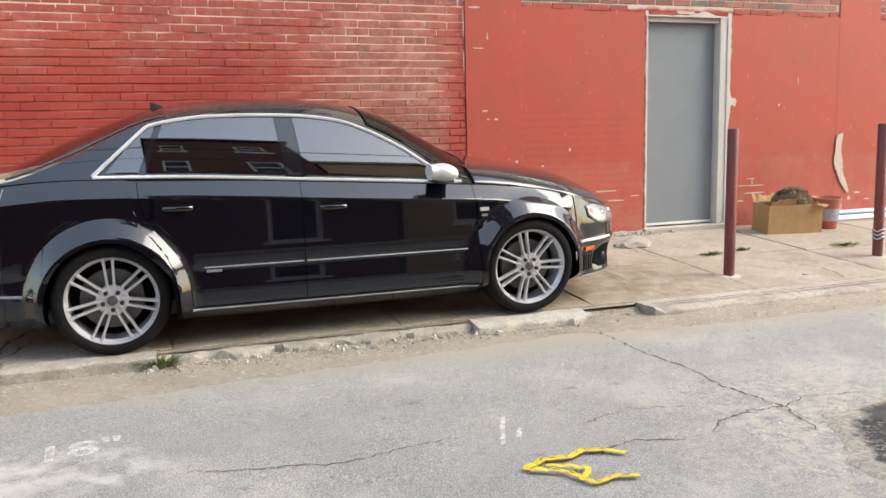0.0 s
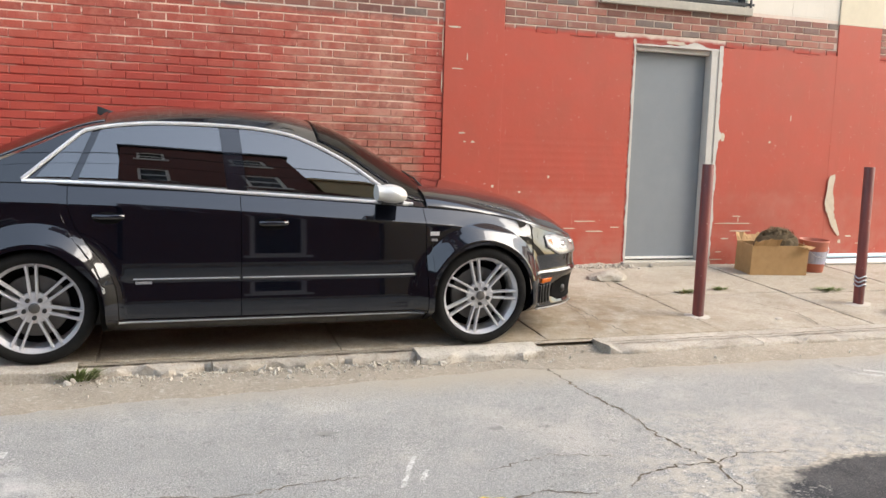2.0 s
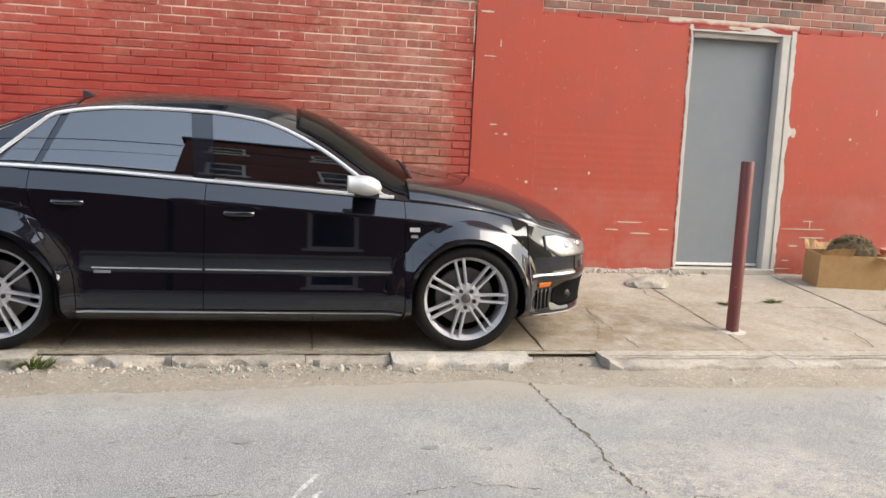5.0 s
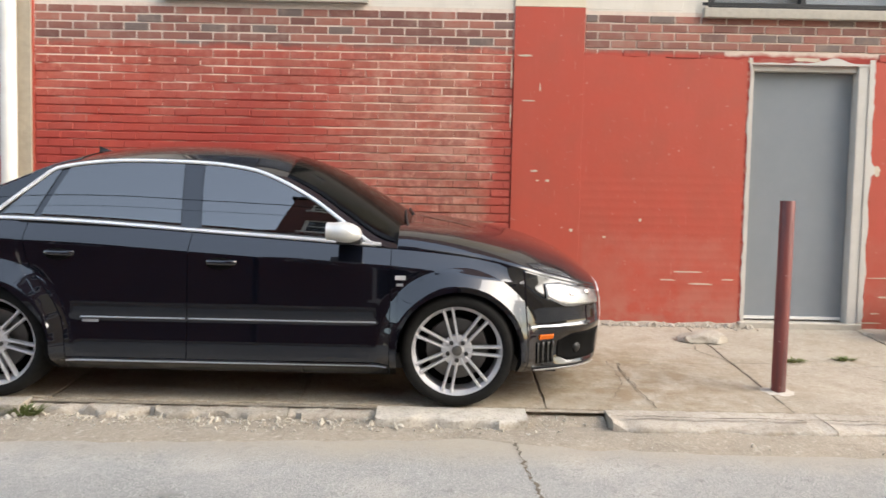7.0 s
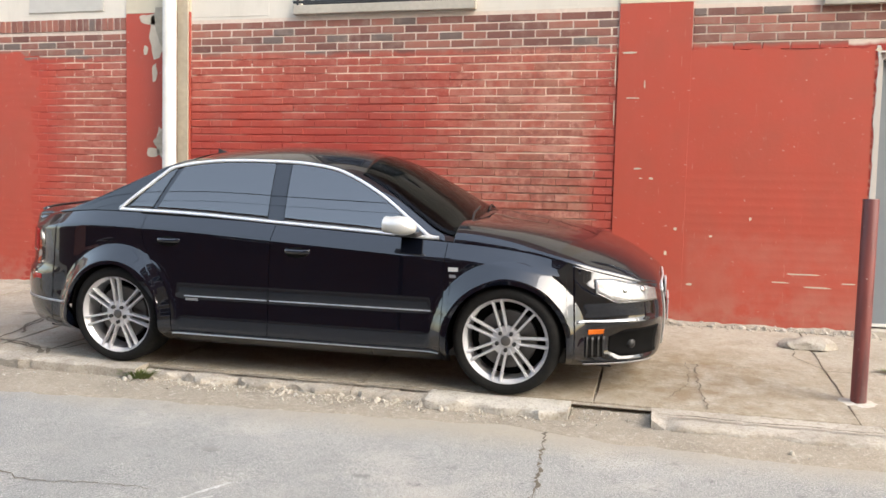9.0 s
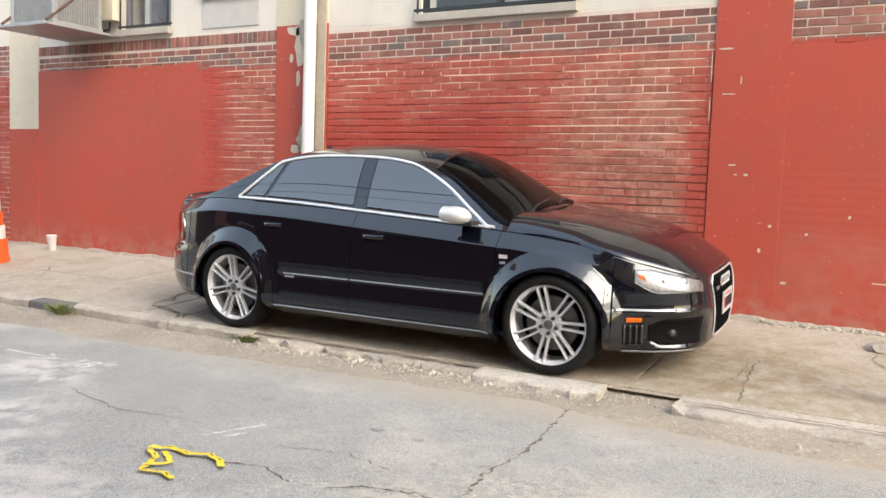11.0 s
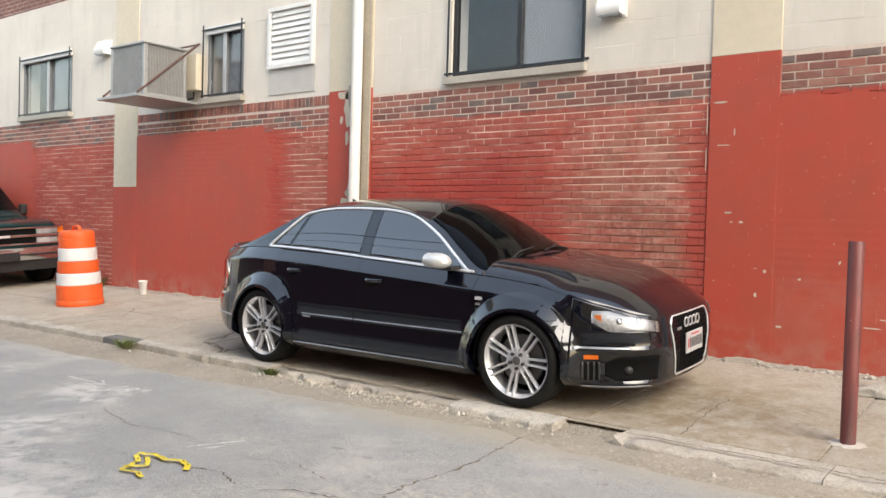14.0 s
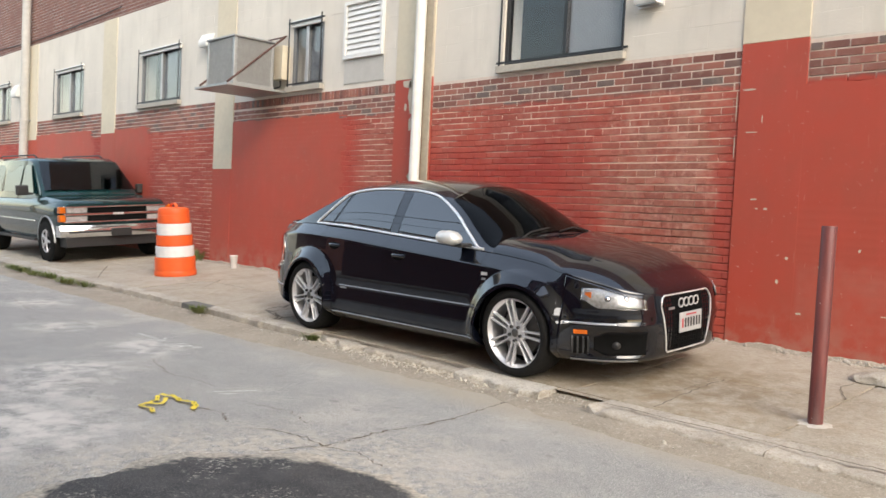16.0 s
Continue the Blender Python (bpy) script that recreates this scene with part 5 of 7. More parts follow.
def alloy_wheel(parent, x, y, turn, name="wheel"):
    """A wheel whose outer face looks along -y; its axle is at the origin of the part."""
    w = new(name)
    w.parent = parent
    w.matrix_local = pose(x, y, HUB, 0, 0, 0) if y < 0 else pose(x, y, HUB, 0, 0, 180)
    bm = bmesh.new()
    lathe(bm, [(0.252, 0.012), (0.262, -0.006), (0.290, -0.012), (0.312, -0.004), (0.323, 0.014), (0.3285, 0.035), (0.330, 0.06), (0.330, 0.19), (0.324, 0.225), (0.30, 0.245), (0.26, 0.24), (0.25, 0.20)], 72, "Y", cap=False)
    part("tyre", bm, M["rubber"], w, smooth="all")
    bm = bmesh.new()
    lathe(bm, [(0.236, 0.030), (0.247, 0.014), (0.255, 0.000), (0.2595, 0.001), (0.2595, 0.016), (0.252, 0.03), (0.246, 0.2), (0.238, 0.2), (0.236, 0.06), (0.236, 0.030)], 72, "Y", cap=False)
    part("rim", bm, M["silver"], w, "silver alloy rim", smooth=True)
    bm = bmesh.new()
    for k in range(7):
        a = math.radians(turn + k * 360 / 7)
        for sg in (-1, 1):
            rows = []
            for r, half, gap, face, deep in ((0.05, 0.0092, 0.0150, 0.024, 0.06), (0.085, 0.0080, 0.0178, 0.020, 0.055), (0.13, 0.0074, 0.0204, 0.017, 0.05), (0.19, 0.0074, 0.0232, 0.012, 0.045), (0.225, 0.0082, 0.0250, 0.007, 0.04), (0.246, 0.0115, 0.0265, 0.007, 0.04)):
                c = sg * gap
                ring = [(c - half, deep), (c - half, face + 0.006), (c - half * 0.55, face), (c + half * 0.55, face), (c + half, face + 0.006), (c + half, deep)]
                rows.append([Vector((r * math.cos(a) - t * math.sin(a), d, r * math.sin(a) + t * math.cos(a))) for t, d in ring])
            grid_faces(bm, rows, flip=False)
    bmesh.ops.recalc_face_normals(bm, faces=bm.faces[:])
    part("spokes", bm, M["silver"], w, "seven double spokes in silver", smooth=True)
    bm = bmesh.new()
    lathe(bm, [(0.0, 0.02), (0.028, 0.020), (0.032, 0.024), (0.05, 0.027), (0.080, 0.024), (0.089, 0.028), (0.090, 0.05), (0.08, 0.07)], 40, "Y", cap=False)
    part("hub", bm, M["silver"], w, smooth=True)
    bm = bmesh.new()
    lathe(bm, [(0.0, 0.0125), (0.022, 0.014), (0.030, 0.019), (0.030, 0.024)], 24, "Y", cap=False)
    part("centre_cap", bm, M["disc"], w, "grey centre cap", smooth=True)
    for k in range(5):
        a = math.radians(90 + 36 + k * 72)
        bm = bmesh.new()
        lathe(bm, [(0.0, 0.007), (0.0095, 0.007), (0.0125, 0.011), (0.0135, 0.036)], 8, "Y", cap=False, centre=(0.055 * math.cos(a), 0, 0.055 * math.sin(a)))
        part("wheel_bolt", bm, M["trim"], w, "dark wheel bolt")
    bm = bmesh.new()
    lathe(bm, [(0.07, 0.085), (0.175, 0.085), (0.178, 0.09), (0.178, 0.11), (0.07, 0.115)], 48, "Y", cap=False)
    part("brake_disc", bm, M["disc"], w, smooth=True)
    # black disc closes the wheel with painted shade
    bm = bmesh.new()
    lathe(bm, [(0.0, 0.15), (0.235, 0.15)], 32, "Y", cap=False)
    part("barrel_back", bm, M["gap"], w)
    return w


def saloon():
    car = thing("car", pose(0, 0, 0), "glossy black four-door saloon parked half on the pavement", "car")
    paint = M["black"]
    # inner hull that shows only in the shut lines
    bm = bmesh.new()
    xs = flank_stations(XM - XA + 0.002, XM + XA - 0.002)
    patch(bm, side, xs, low_edge, edge_top, 14, lip=0, off=-0.010)
    part("inner_hull", bm, M["gap"], car, smooth="all")
    bm = bmesh.new()
    sheet(bm, lambda x, v, o: bonnet(x, v, o - 0.012), flank_stations(2.2, XM + XA - 0.002), -1, 1, 10, lip=0)
    part("inner_deck", bm, M["gap"], car, smooth="all")
    bm = bmesh.new()
    sheet(bm, lambda x, v, o: bonnet(x, v, o - 0.012), flank_stations(XM - XA + 0.002, -0.5), -1, 1, 10, lip=0)
    part("inner_deck", bm, M["gap"], car, smooth="all")
    part("underbody", solid(-0.75, 3.25, -0.62, 0.62, 0.15, 0.24), M["trim"], car)
    # black wells and an added filler block paint the shade behind the wheels
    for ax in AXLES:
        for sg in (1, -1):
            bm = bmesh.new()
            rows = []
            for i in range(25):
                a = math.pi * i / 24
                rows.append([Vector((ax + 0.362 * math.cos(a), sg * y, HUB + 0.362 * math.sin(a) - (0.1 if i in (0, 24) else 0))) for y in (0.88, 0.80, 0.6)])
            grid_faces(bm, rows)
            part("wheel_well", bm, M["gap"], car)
        part("well_shade_block", solid(ax - 0.36, ax + 0.36, -0.60, 0.60, 0.2, 0.7), M["gap"], car)

    # flank panels
    cuts = {"rear_quarter": (-0.56, 0.408), "rear_door": (0.412, 1.118), "front_door": (1.122, 2.264), "front_wing": (2.268, 3.0345)}
    for name, (a, b) in cuts.items():
        xs = flank_stations(a, b, 0.016)
        lo = (lambda x: max(low_edge(x), 0.262)) if "door" in name else low_edge
        hi = lambda x: edge_top(x) - 0.004
        for sg in (1, -1):
            bm = bmesh.new()
            patch(bm, side if "front" in name else bent_side, xs, lo, hi, 56, (sg,))
            part(name, bm, paint, car, smooth=True)
    for sg in (1, -1):
        bm = bmesh.new()
        patch(bm, side, flank_stations(0.412, 2.262), low_edge, lambda x: 0.256, 10, (sg,))
        part("sill", bm, paint, car, smooth="all")
        bm = bmesh.new()
        pts = [side(x, 0.240, 0.004) for x in spaced(0.44, 2.25, 40)]
        pts = pts if sg > 0 else [mirrored(p) for p in pts]
        tube(bm, pts, [0.0062 - 0.0025 * i / 40 for i in range(41)], 6)
        part("sill_strip", bm, M["alu"], car, "grey highlight strip on the sill", smooth=True)
        # rub strip on the doors
        for a, b in ((0.52, 1.11), (1.13, 2.19)):
            bm = bmesh.new()
            pts = [side(x, 0.487, 0.002) for x in spaced(a, b, 24)]
            pts = pts if sg > 0 else [mirrored(p) for p in pts]
            tube(bm, pts, 0.0048, 6)
            part("door_strip", bm, M["alu"], car, "slim bright strip along the door", smooth=True)
    # bumpers wrap from flank to flank
    bm = bmesh.new()
    patch(bm, side, flank_stations(3.0358, XM + XA, 0.012), low_edge, lambda x: edge_top(x) - 0.004, 64)
    bmesh.ops.remove_doubles(bm, verts=bm.verts[:], dist=1e-5)
    bumper = part("front_bumper", bm, paint, car, smooth="all")
    bm = bmesh.new()
    patch(bm, side, flank_stations(XM - XA, -0.5625, 0.012), low_edge, lambda x: edge_top(x) - 0.004, 60)
    bmesh.ops.remove_doubles(bm, verts=bm.verts[:], dist=1e-5)
    part("rear_bumper", bm, paint, car, smooth="all")
    # bonnet and boot
    bm = bmesh.new()
    sheet(bm, bonnet, flank_stations(2.30, 3.553), -0.994, 0.994, 48)
    part("bonnet", bm, paint, car, smooth="all")
    bm = bmesh.new()
    sheet(bm, bonnet, flank_stations(-1.015, -0.60), -0.985, 0.985, 30)
    part("boot_lid", bm, paint, car, smooth="all")
    bm = bmesh.new()
    pts = [bonnet(-0.97, v, 0.004) for v in spaced(-0.88, 0.88, 24)]
    tube(bm, pts, 0.018, 8, flat=0.6)
    part("boot_spoiler", bm, paint, car, smooth="all")
    # greenhouse
    bm = bmesh.new()
    gx = spaced(-0.62, 2.38, 100)
    patch(bm, tumble, gx, edge_top, lambda x: max(rail_line(x), edge_top(x) + 0.0005), 12, lip=0)
    part("cabin_side", bm, paint, car, smooth="all")
    bm = bmesh.new()
    sheet(bm, crown, gx, -1, 1, 40, lip=0)
    part("roof", bm, paint, car, smooth="all")
    bm = bmesh.new()
    sheet(bm, crown, spaced(1.62, 2.355, 30), -0.93, 0.93, 30, lip=0.004, off=0.006)
    # dark sheet under the glass: the cabin's darkness put into its colour
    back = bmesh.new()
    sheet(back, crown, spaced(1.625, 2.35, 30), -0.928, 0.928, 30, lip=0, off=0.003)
    part("windscreen_dark_sheet", back, M["cabin"], car, smooth="all")
    part("windscreen", bm, M["screen"], car, "dark tinted windscreen", smooth="all")
    bm = bmesh.new()
    sheet(bm, crown, spaced(-0.53, 0.36, 30), -0.88, 0.88, 30, lip=0.004, off=0.006)
    # the same painted cabin darkness under the rear glass
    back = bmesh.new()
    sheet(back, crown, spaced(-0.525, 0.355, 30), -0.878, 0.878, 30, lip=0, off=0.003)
    part("rear_dark_sheet", back, M["cabin"], car, smooth="all")
    part("rear_window", bm, M["tint"], car, "dark tinted rear window", smooth="all")

    # side windows, each bounded by leaning edges
    top = lambda x: min(rail_line(x) - 0.030, 1.012 + (x + 0.06) * 0.87)
    def pane(x0, k0, x1, k1, n=26):
        rows = []
        for i in range(n + 1):
            t = i / n
            xb, k = x0 + (x1 - x0) * t, k0 + (k1 - k0) * t
            zb = edge_top(xb) + 0.020
            z1 = zb
            for _ in range(30):
                z1 = 0.5 * z1 + 0.5 * max(zb + 0.004, top(xb + k * (z1 - zb)))
            rows.append((xb, k, zb, z1))
        return rows
    for label, args in (("front_window", (1.165, -0.10, 2.135, -1.0)), ("rear_window_side", (0.225, 0.42, 1.045, -0.10)), ("quarter_window", (0.0, 0.9, 0.185, 0.42))):
        for sg in (1, -1):
            bm = bmesh.new()
            rows = []
            for xb, k, zb, z1 in pane(*args):
                col = [tumble(xb + k * (z - zb), z, 0.005) for z in spaced(zb, z1, 14)]
                col = [tumble(xb, zb, 0.0)] + col
                rows.append(col if sg > 0 else [mirrored(p) for p in col])
            grid_faces(bm, rows, flip=sg > 0)
            part(label, bm, M["tint"], car, "dark tinted side glass", smooth="all")
            # dark sheet behind each side pane, painted for the unlit cabin
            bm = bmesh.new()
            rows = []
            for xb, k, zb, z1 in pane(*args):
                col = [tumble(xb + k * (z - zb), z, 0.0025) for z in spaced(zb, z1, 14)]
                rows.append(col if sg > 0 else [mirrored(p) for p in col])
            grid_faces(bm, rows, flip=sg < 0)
            part("window_dark_sheet", bm, M["cabin"], car, smooth="all")
    for sg in (1, -1):
        # gloss black centre pillar, and a seam down it
        bm = bmesh.new()
        rows = []
        for z in spaced(edge_top(1.1) + 0.02, top(1.07), 12):
            xo = -0.10 * (z - 0.97)
            r = [tumble(x + xo, z, 0.0035) for x in (1.052, 1.105, 1.158)]
            rows.append(r if sg > 0 else [mirrored(p) for p in r])
        grid_faces(bm, rows, flip=sg > 0)
        part("pillar_trim", bm, paint, car, smooth="all")
        # bright surround of the side windows
        low = [tumble(x, edge_top(x) + 0.006, 0.009) for x in spaced(-0.06, 2.17, 60)]
        high = []
        for x in spaced(2.20, 0.05, 70):
            high.append(tumble(x, max(min(rail_line(x) - 0.020, 1.026 + (x + 0.06) * 0.87), edge_top(x) + 0.010), 0.009))
        for x in spaced(0.03, -0.062, 8):
            high.append(tumble(x, max(edge_top(x) + 0.010, 1.026 + (x + 0.06) * 0.87), 0.009))
        for line in (low, high):
            bm = bmesh.new()
            tube(bm, line if sg > 0 else [mirrored(p) for p in line], 0.0115, 8)
            part("window_trim", bm, M["chrome"], car, "bright aluminium window surround", smooth=True)
        # door handles
        for hx, hz in ((1.30, 0.805), (0.38, 0.840)):
            bm = bmesh.new()
            rows = []
            for i in range(13):
                t = i / 12
                x = hx - 0.075 + 0.17 * t
                o = 0.020 * math.sin(math.pi * t) ** 0.4 - 0.006
                c = side(x, hz, o)
                r = [c + Vector((0, 0.012 * math.cos(a), 0.016 * math.sin(a))) for a in [2 * math.pi * j / 8 for j in range(8)]]
                rows.append(r if sg > 0 else [mirrored(p) for p in r])
            vs = grid_faces(bm, rows, True)
            bmesh.ops.recalc_face_normals(bm, faces=bm.faces[:])
            part("door_handle", bm, paint, car, smooth="all")
            # black oval laid on the door as the shade in the handle's hollow
            bm = bmesh.new()
            rows = []
            for i in range(17):
                t = i / 16
                x = hx - 0.075 + 0.160 * t
                h = 0.034 * max(0.05, math.sin(math.pi * t)) ** 0.5
                r = [side(x, hz - 0.006 + h * k, 0.0015) for k in (-1, 0, 1)]
                rows.append(r if sg > 0 else [mirrored(p) for p in r])
            grid_faces(bm, rows, flip=sg < 0)
            part("handle_cup", bm, M["gap"], car)
        # mirrors
        m = new("door_mirror")
        m.parent = car
        # the kerb-side housing is folded in a little
        m.matrix_local = pose(0.03, 0.04, 0.0) if sg > 0 else pose(0.03, -0.11, -0.085)
        bm = bmesh.new()
        rows = []
        for i in range(17):
            t = i / 16
            x = 1.885 + 0.195 * t
            r = max(0.001, math.sin(math.pi * min(1, 0.04 + 0.96 * t))) ** 0.42
            if t < 0.3:
                r = max(r, 0.86)
            cz = 1.000 - 0.012 * t
            rows.append([Vector((x, -0.955 - 0.085 * r * math.cos(a), cz + 0.062 * r * math.sin(a) * (1 if math.sin(a) > 0 else 0.85))) for a in [2 * math.pi * j / 20 for j in range(20)]])
        rows = rows if sg > 0 else [[mirrored(p) for p in r] for r in rows]
        vs = grid_faces(bm, rows, True)
        bm.faces.new(vs[0])
        bm.faces.new(vs[-1])
        bmesh.ops.recalc_face_normals(bm, faces=bm.faces[:])
        part("mirror_cap", bm, M["mirror_cap"], m, "satin silver mirror cap", smooth=True)
        bm = bmesh.new()
        box(bm, 1.93, 2.07, -0.92, -0.80, 0.925, 0.952, 0.008)
        if sg < 0:
            for v in bm.verts:
                v.co.y *= -1
            bmesh.ops.reverse_faces(bm, faces=bm.faces[:])
        part("mirror_foot", bm, M["trim"], m)
        # lamps
        def lens(name, a, b, lo, hi, off, material, label="", n=8):
            bm = bmesh.new()
            xs = spaced(a, b, 22)
            patch(bm, side, xs, lo, hi, n, (sg,), lip=0.006, off=off)
            return part(name, bm, M[material], car, label, smooth="all")
        lo_h = lambda x: 0.570 + 0.058 * smooth(3.30, 3.16, x) - 0.004 * smooth(3.40, 3.52, x)
        hi_h = lambda x: min(edge_top(x) - 0.022, 0.700) - 0.004 - 0.012 * smooth(3.46, 3.53, x)
        lens("headlight_housing", 3.172, 3.518, lo_h, hi_h, 0.001, "reflector", "bright silver headlight interior")
        lens("turn_signal", 3.188, 3.232, lambda x: lo_h(x) + 0.035, lambda x: hi_h(x) - 0.022, 0.005, "amber", "amber turn signal")
        lens("headlight_glass", 3.164, 3.526, lambda x: lo_h(x) - 0.006, lambda x: hi_h(x) + 0.006, 0.009, "clear", "clear headlight cover")
        for lx in (3.34, 3.45):
            bm = bmesh.new()
            c = side(lx, 0.628, -0.016)
            bmesh.ops.create_uvsphere(bm, u_segments=14, v_segments=8, radius=0.027, matrix=Matrix.Translation(c if sg > 0 else mirrored(c)))
            part("projector", bm, M["bright"], car, smooth="all")
        lens("side_marker", 3.125, 3.215, lambda x: 0.383, lambda x: 0.412, 0.006, "amber", "amber side marker")
        lens("rear_marker", -0.78, -0.70, lambda x: 0.52, lambda x: 0.55, 0.005, "red_lens", "red rear side marker")
        lens("tail_light", -1.01, -0.80, lambda x: 0.70, lambda x: 0.86, 0.005, "red_lens", "red tail light")
        lens("bumper_blade", 3.06, 3.40, lambda x: 0.455, lambda x: 0.469, 0.006, "alu", "bright edge of the bumper", 3)
        lens("rear_blade", -0.95, -0.46, lambda x: 0.375, lambda x: 0.390, 0.005, "alu", "bright edge of the rear bumper", 3)
        lens("splitter", 3.10, 3.50, lambda x: 0.192, lambda x: 0.207, 0.018, "alu", "bright lower lip", 3)
        # intake and vent are black sheets on the skin, painting a recess's shade
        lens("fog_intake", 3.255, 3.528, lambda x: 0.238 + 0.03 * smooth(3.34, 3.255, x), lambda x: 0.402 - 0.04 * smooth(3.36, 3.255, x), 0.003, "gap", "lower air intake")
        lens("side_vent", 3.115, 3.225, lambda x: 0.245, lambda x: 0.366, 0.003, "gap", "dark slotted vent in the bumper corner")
        for fx in (3.118, 3.152, 3.188, 3.220):
            lens("vent_fin", fx - 0.005, fx + 0.005, lambda x: 0.243, lambda x: 0.368, 0.010, "trim", "", 4)
        bm = bmesh.new()
        c = side(3.40, 0.305, -0.012)
        bmesh.ops.create_uvsphere(bm, u_segments=14, v_segments=8, radius=0.034, matrix=Matrix.Translation(c if sg > 0 else mirrored(c)))
        part("fog_lamp", bm, M["trim"], car, smooth="all")
        # badge on the wing: two plain shapes
        bm = bmesh.new()
        patch(bm, side, spaced(2.292, 2.352, 8), lambda x: 0.728, lambda x: 0.752, 3, (sg,), off=0.004)
        part("wing_badge", bm, M["chrome"], car, "small bright badge shape", smooth=True)
        bm = bmesh.new()
        patch(bm, side, spaced(2.300, 2.340, 6), lambda x: 0.692, lambda x: 0.708, 3, (sg,), off=0.003)
        part("wing_badge", bm, M["alu"], car, "small bright badge shape", smooth=True)
        bm = bmesh.new()
        patch(bm, side, spaced(0.53, 0.62, 6), lambda x: 0.458, lambda x: 0.474, 3, (sg,), off=0.003)
        part("door_badge", bm, M["alu"], car, "small grey and red badge shape", smooth=True)
    # grille
    def nose(y, z, off=0.0):
        x = XM + XA + 0.003 + grille_swell(z) - 0.09 * y * y
        return Vector((x + off, y, z))
    def grille_half(z):
        return 0.265 + 0.075 * (min(z, 0.56) - 0.23) / 0.33 - 0.035 * smooth(0.56, 0.645, z)
    bm = bmesh.new()
    rows = [[nose(v * grille_half(z), z, 0.000) for v in spaced(-1, 1, 16)] for z in spaced(0.232, 0.638, 20)]
    deep = [[p + Vector((-0.09, 0, 0)) for p in r] for r in rows]
    rows = [[d[0]] + r + [d[-1]] for r, d in zip(rows, deep)]
    first, last = [deep[0][0]] + deep[0] + [deep[0][-1]], [deep[-1][0]] + deep[-1] + [deep[-1][-1]]
    grid_faces(bm, [first] + rows + [last])
    part("grille_back", bm, M["gap"], car)
    bm = bmesh.new()
    loop = [nose(v * grille_half(0.232), 0.232, 0.005) for v in spaced(-0.93, 0.93, 14)]
    loop += [nose(grille_half(z), z, 0.005) for z in spaced(0.245, 0.622, 14)]
    loop += [nose(v * grille_half(0.638), 0.638, 0.005) for v in spaced(0.93, -0.93, 14)]
    loop += [nose(-grille_half(z), z, 0.005) for z in spaced(0.622, 0.245, 14)]
    tube(bm, loop, 0.006, 8, closed=True)
    part("grille_frame", bm, M["chrome"], car, "bright grille surround", smooth=True)
    bm = bmesh.new()
    for k in range(13):
        z = 0.255 + 0.030 * k
        h = grille_half(z) - 0.012
        tube(bm, [nose(v * h, z, 0.003) for v in spaced(-1, 1, 12)], 0.0035, 4)
    for k in range(-9, 10):
        y = 0.034 * k
        tube(bm, [nose(y, z, 0.003) for z in spaced(0.245, 0.63, 8) if abs(y) < grille_half(z)], 0.003, 4)
    part("grille_mesh", bm, M["gap"], car, "black mesh grille")
    for k in range(4):
        bm = bmesh.new()
        c = nose(-0.102 + 0.068 * k, 0.575, 0.012)
        tube(bm, [c + Vector((0, 0.032 * math.cos(a), 0.032 * math.sin(a))) for a in [2 * math.pi * i / 20 for i in range(20)]], 0.0055, 6, closed=True)
        part("grille_ornament", bm, M["chrome"], car, "plain bright ring ornament", smooth=True)
    bm = bmesh.new()
    c = nose(-0.225, 0.545, 0.009)
    box(bm, c.x - 0.004, c.x + 0.004, c.y - 0.035, c.y + 0.035, c.z - 0.009, c.z + 0.009, 0.002)
    part("grille_badge", bm, M["alu"], car, "small badge shape on the grille")
    px = nose(0, 0.42).x + 0.016
    plate = part("number_plate", solid(px - 0.006, px + 0.004, -0.150, 0.150, 0.36, 0.505, 0.004), M["plate"], car, "white number plate with dark bars")
    for k, y in enumerate(spaced(-0.115, 0.115, 6)):
        part("plate_bar", solid(px + 0.0045, px + 0.0075, y - 0.009, y + 0.009, 0.395, 0.462), M["plate_red"] if k == 0 else M["ink"], plate)
    part("plate_bar", solid(px + 0.0045, px + 0.0075, -0.07, 0.07, 0.480, 0.491), M["plate_red"], plate)
    # windscreen wipers and roof aerial
    for v0, v1, x0 in ((-0.75, -0.1, 2.33), (0.0, 0.62, 2.33)):
        bm = bmesh.new()
        tube(bm, [crown(x0 + 0.03, v0, 0.012), crown(x0 - 0.005, (v0 + v1) / 2, 0.020), crown(x0 - 0.02, v1, 0.012)], 0.006, 6)
        part("wiper", bm, M["trim"], car, smooth=True)
    bm = bmesh.new()
    rows = []
    for t in spaced(0, 1, 8):
        x, h, w = 0.40 - 0.115 * t, 0.060 * t ** 1.3, 0.020 * (1 - 0.6 * t)
        zb = crown(x, 0).z - 0.005
        rows.append([(x, -w, zb), (x + 0.005, -w * 0.4, zb + h), (x + 0.005, w * 0.4, zb + h), (x, w, zb)])
    vs = grid_faces(bm, rows)
    bm.faces.new(vs[-1])
    bmesh.ops.recalc_face_normals(bm, faces=bm.faces[:])
    part("roof_aerial", bm, M["trim"], car, "black fin aerial", smooth=True)
    for ax in AXLES:
        alloy_wheel(car, ax, -0.898, 92 if ax == 0 else 103)
        alloy_wheel(car, ax, 0.898, 90)
    # stand it on the sloping pavement
    tilt = math.atan(0.07)
    car.matrix_world = pose(0, 0, paved(0), math.degrees(tilt), 0, 0)
    return car


saloon()


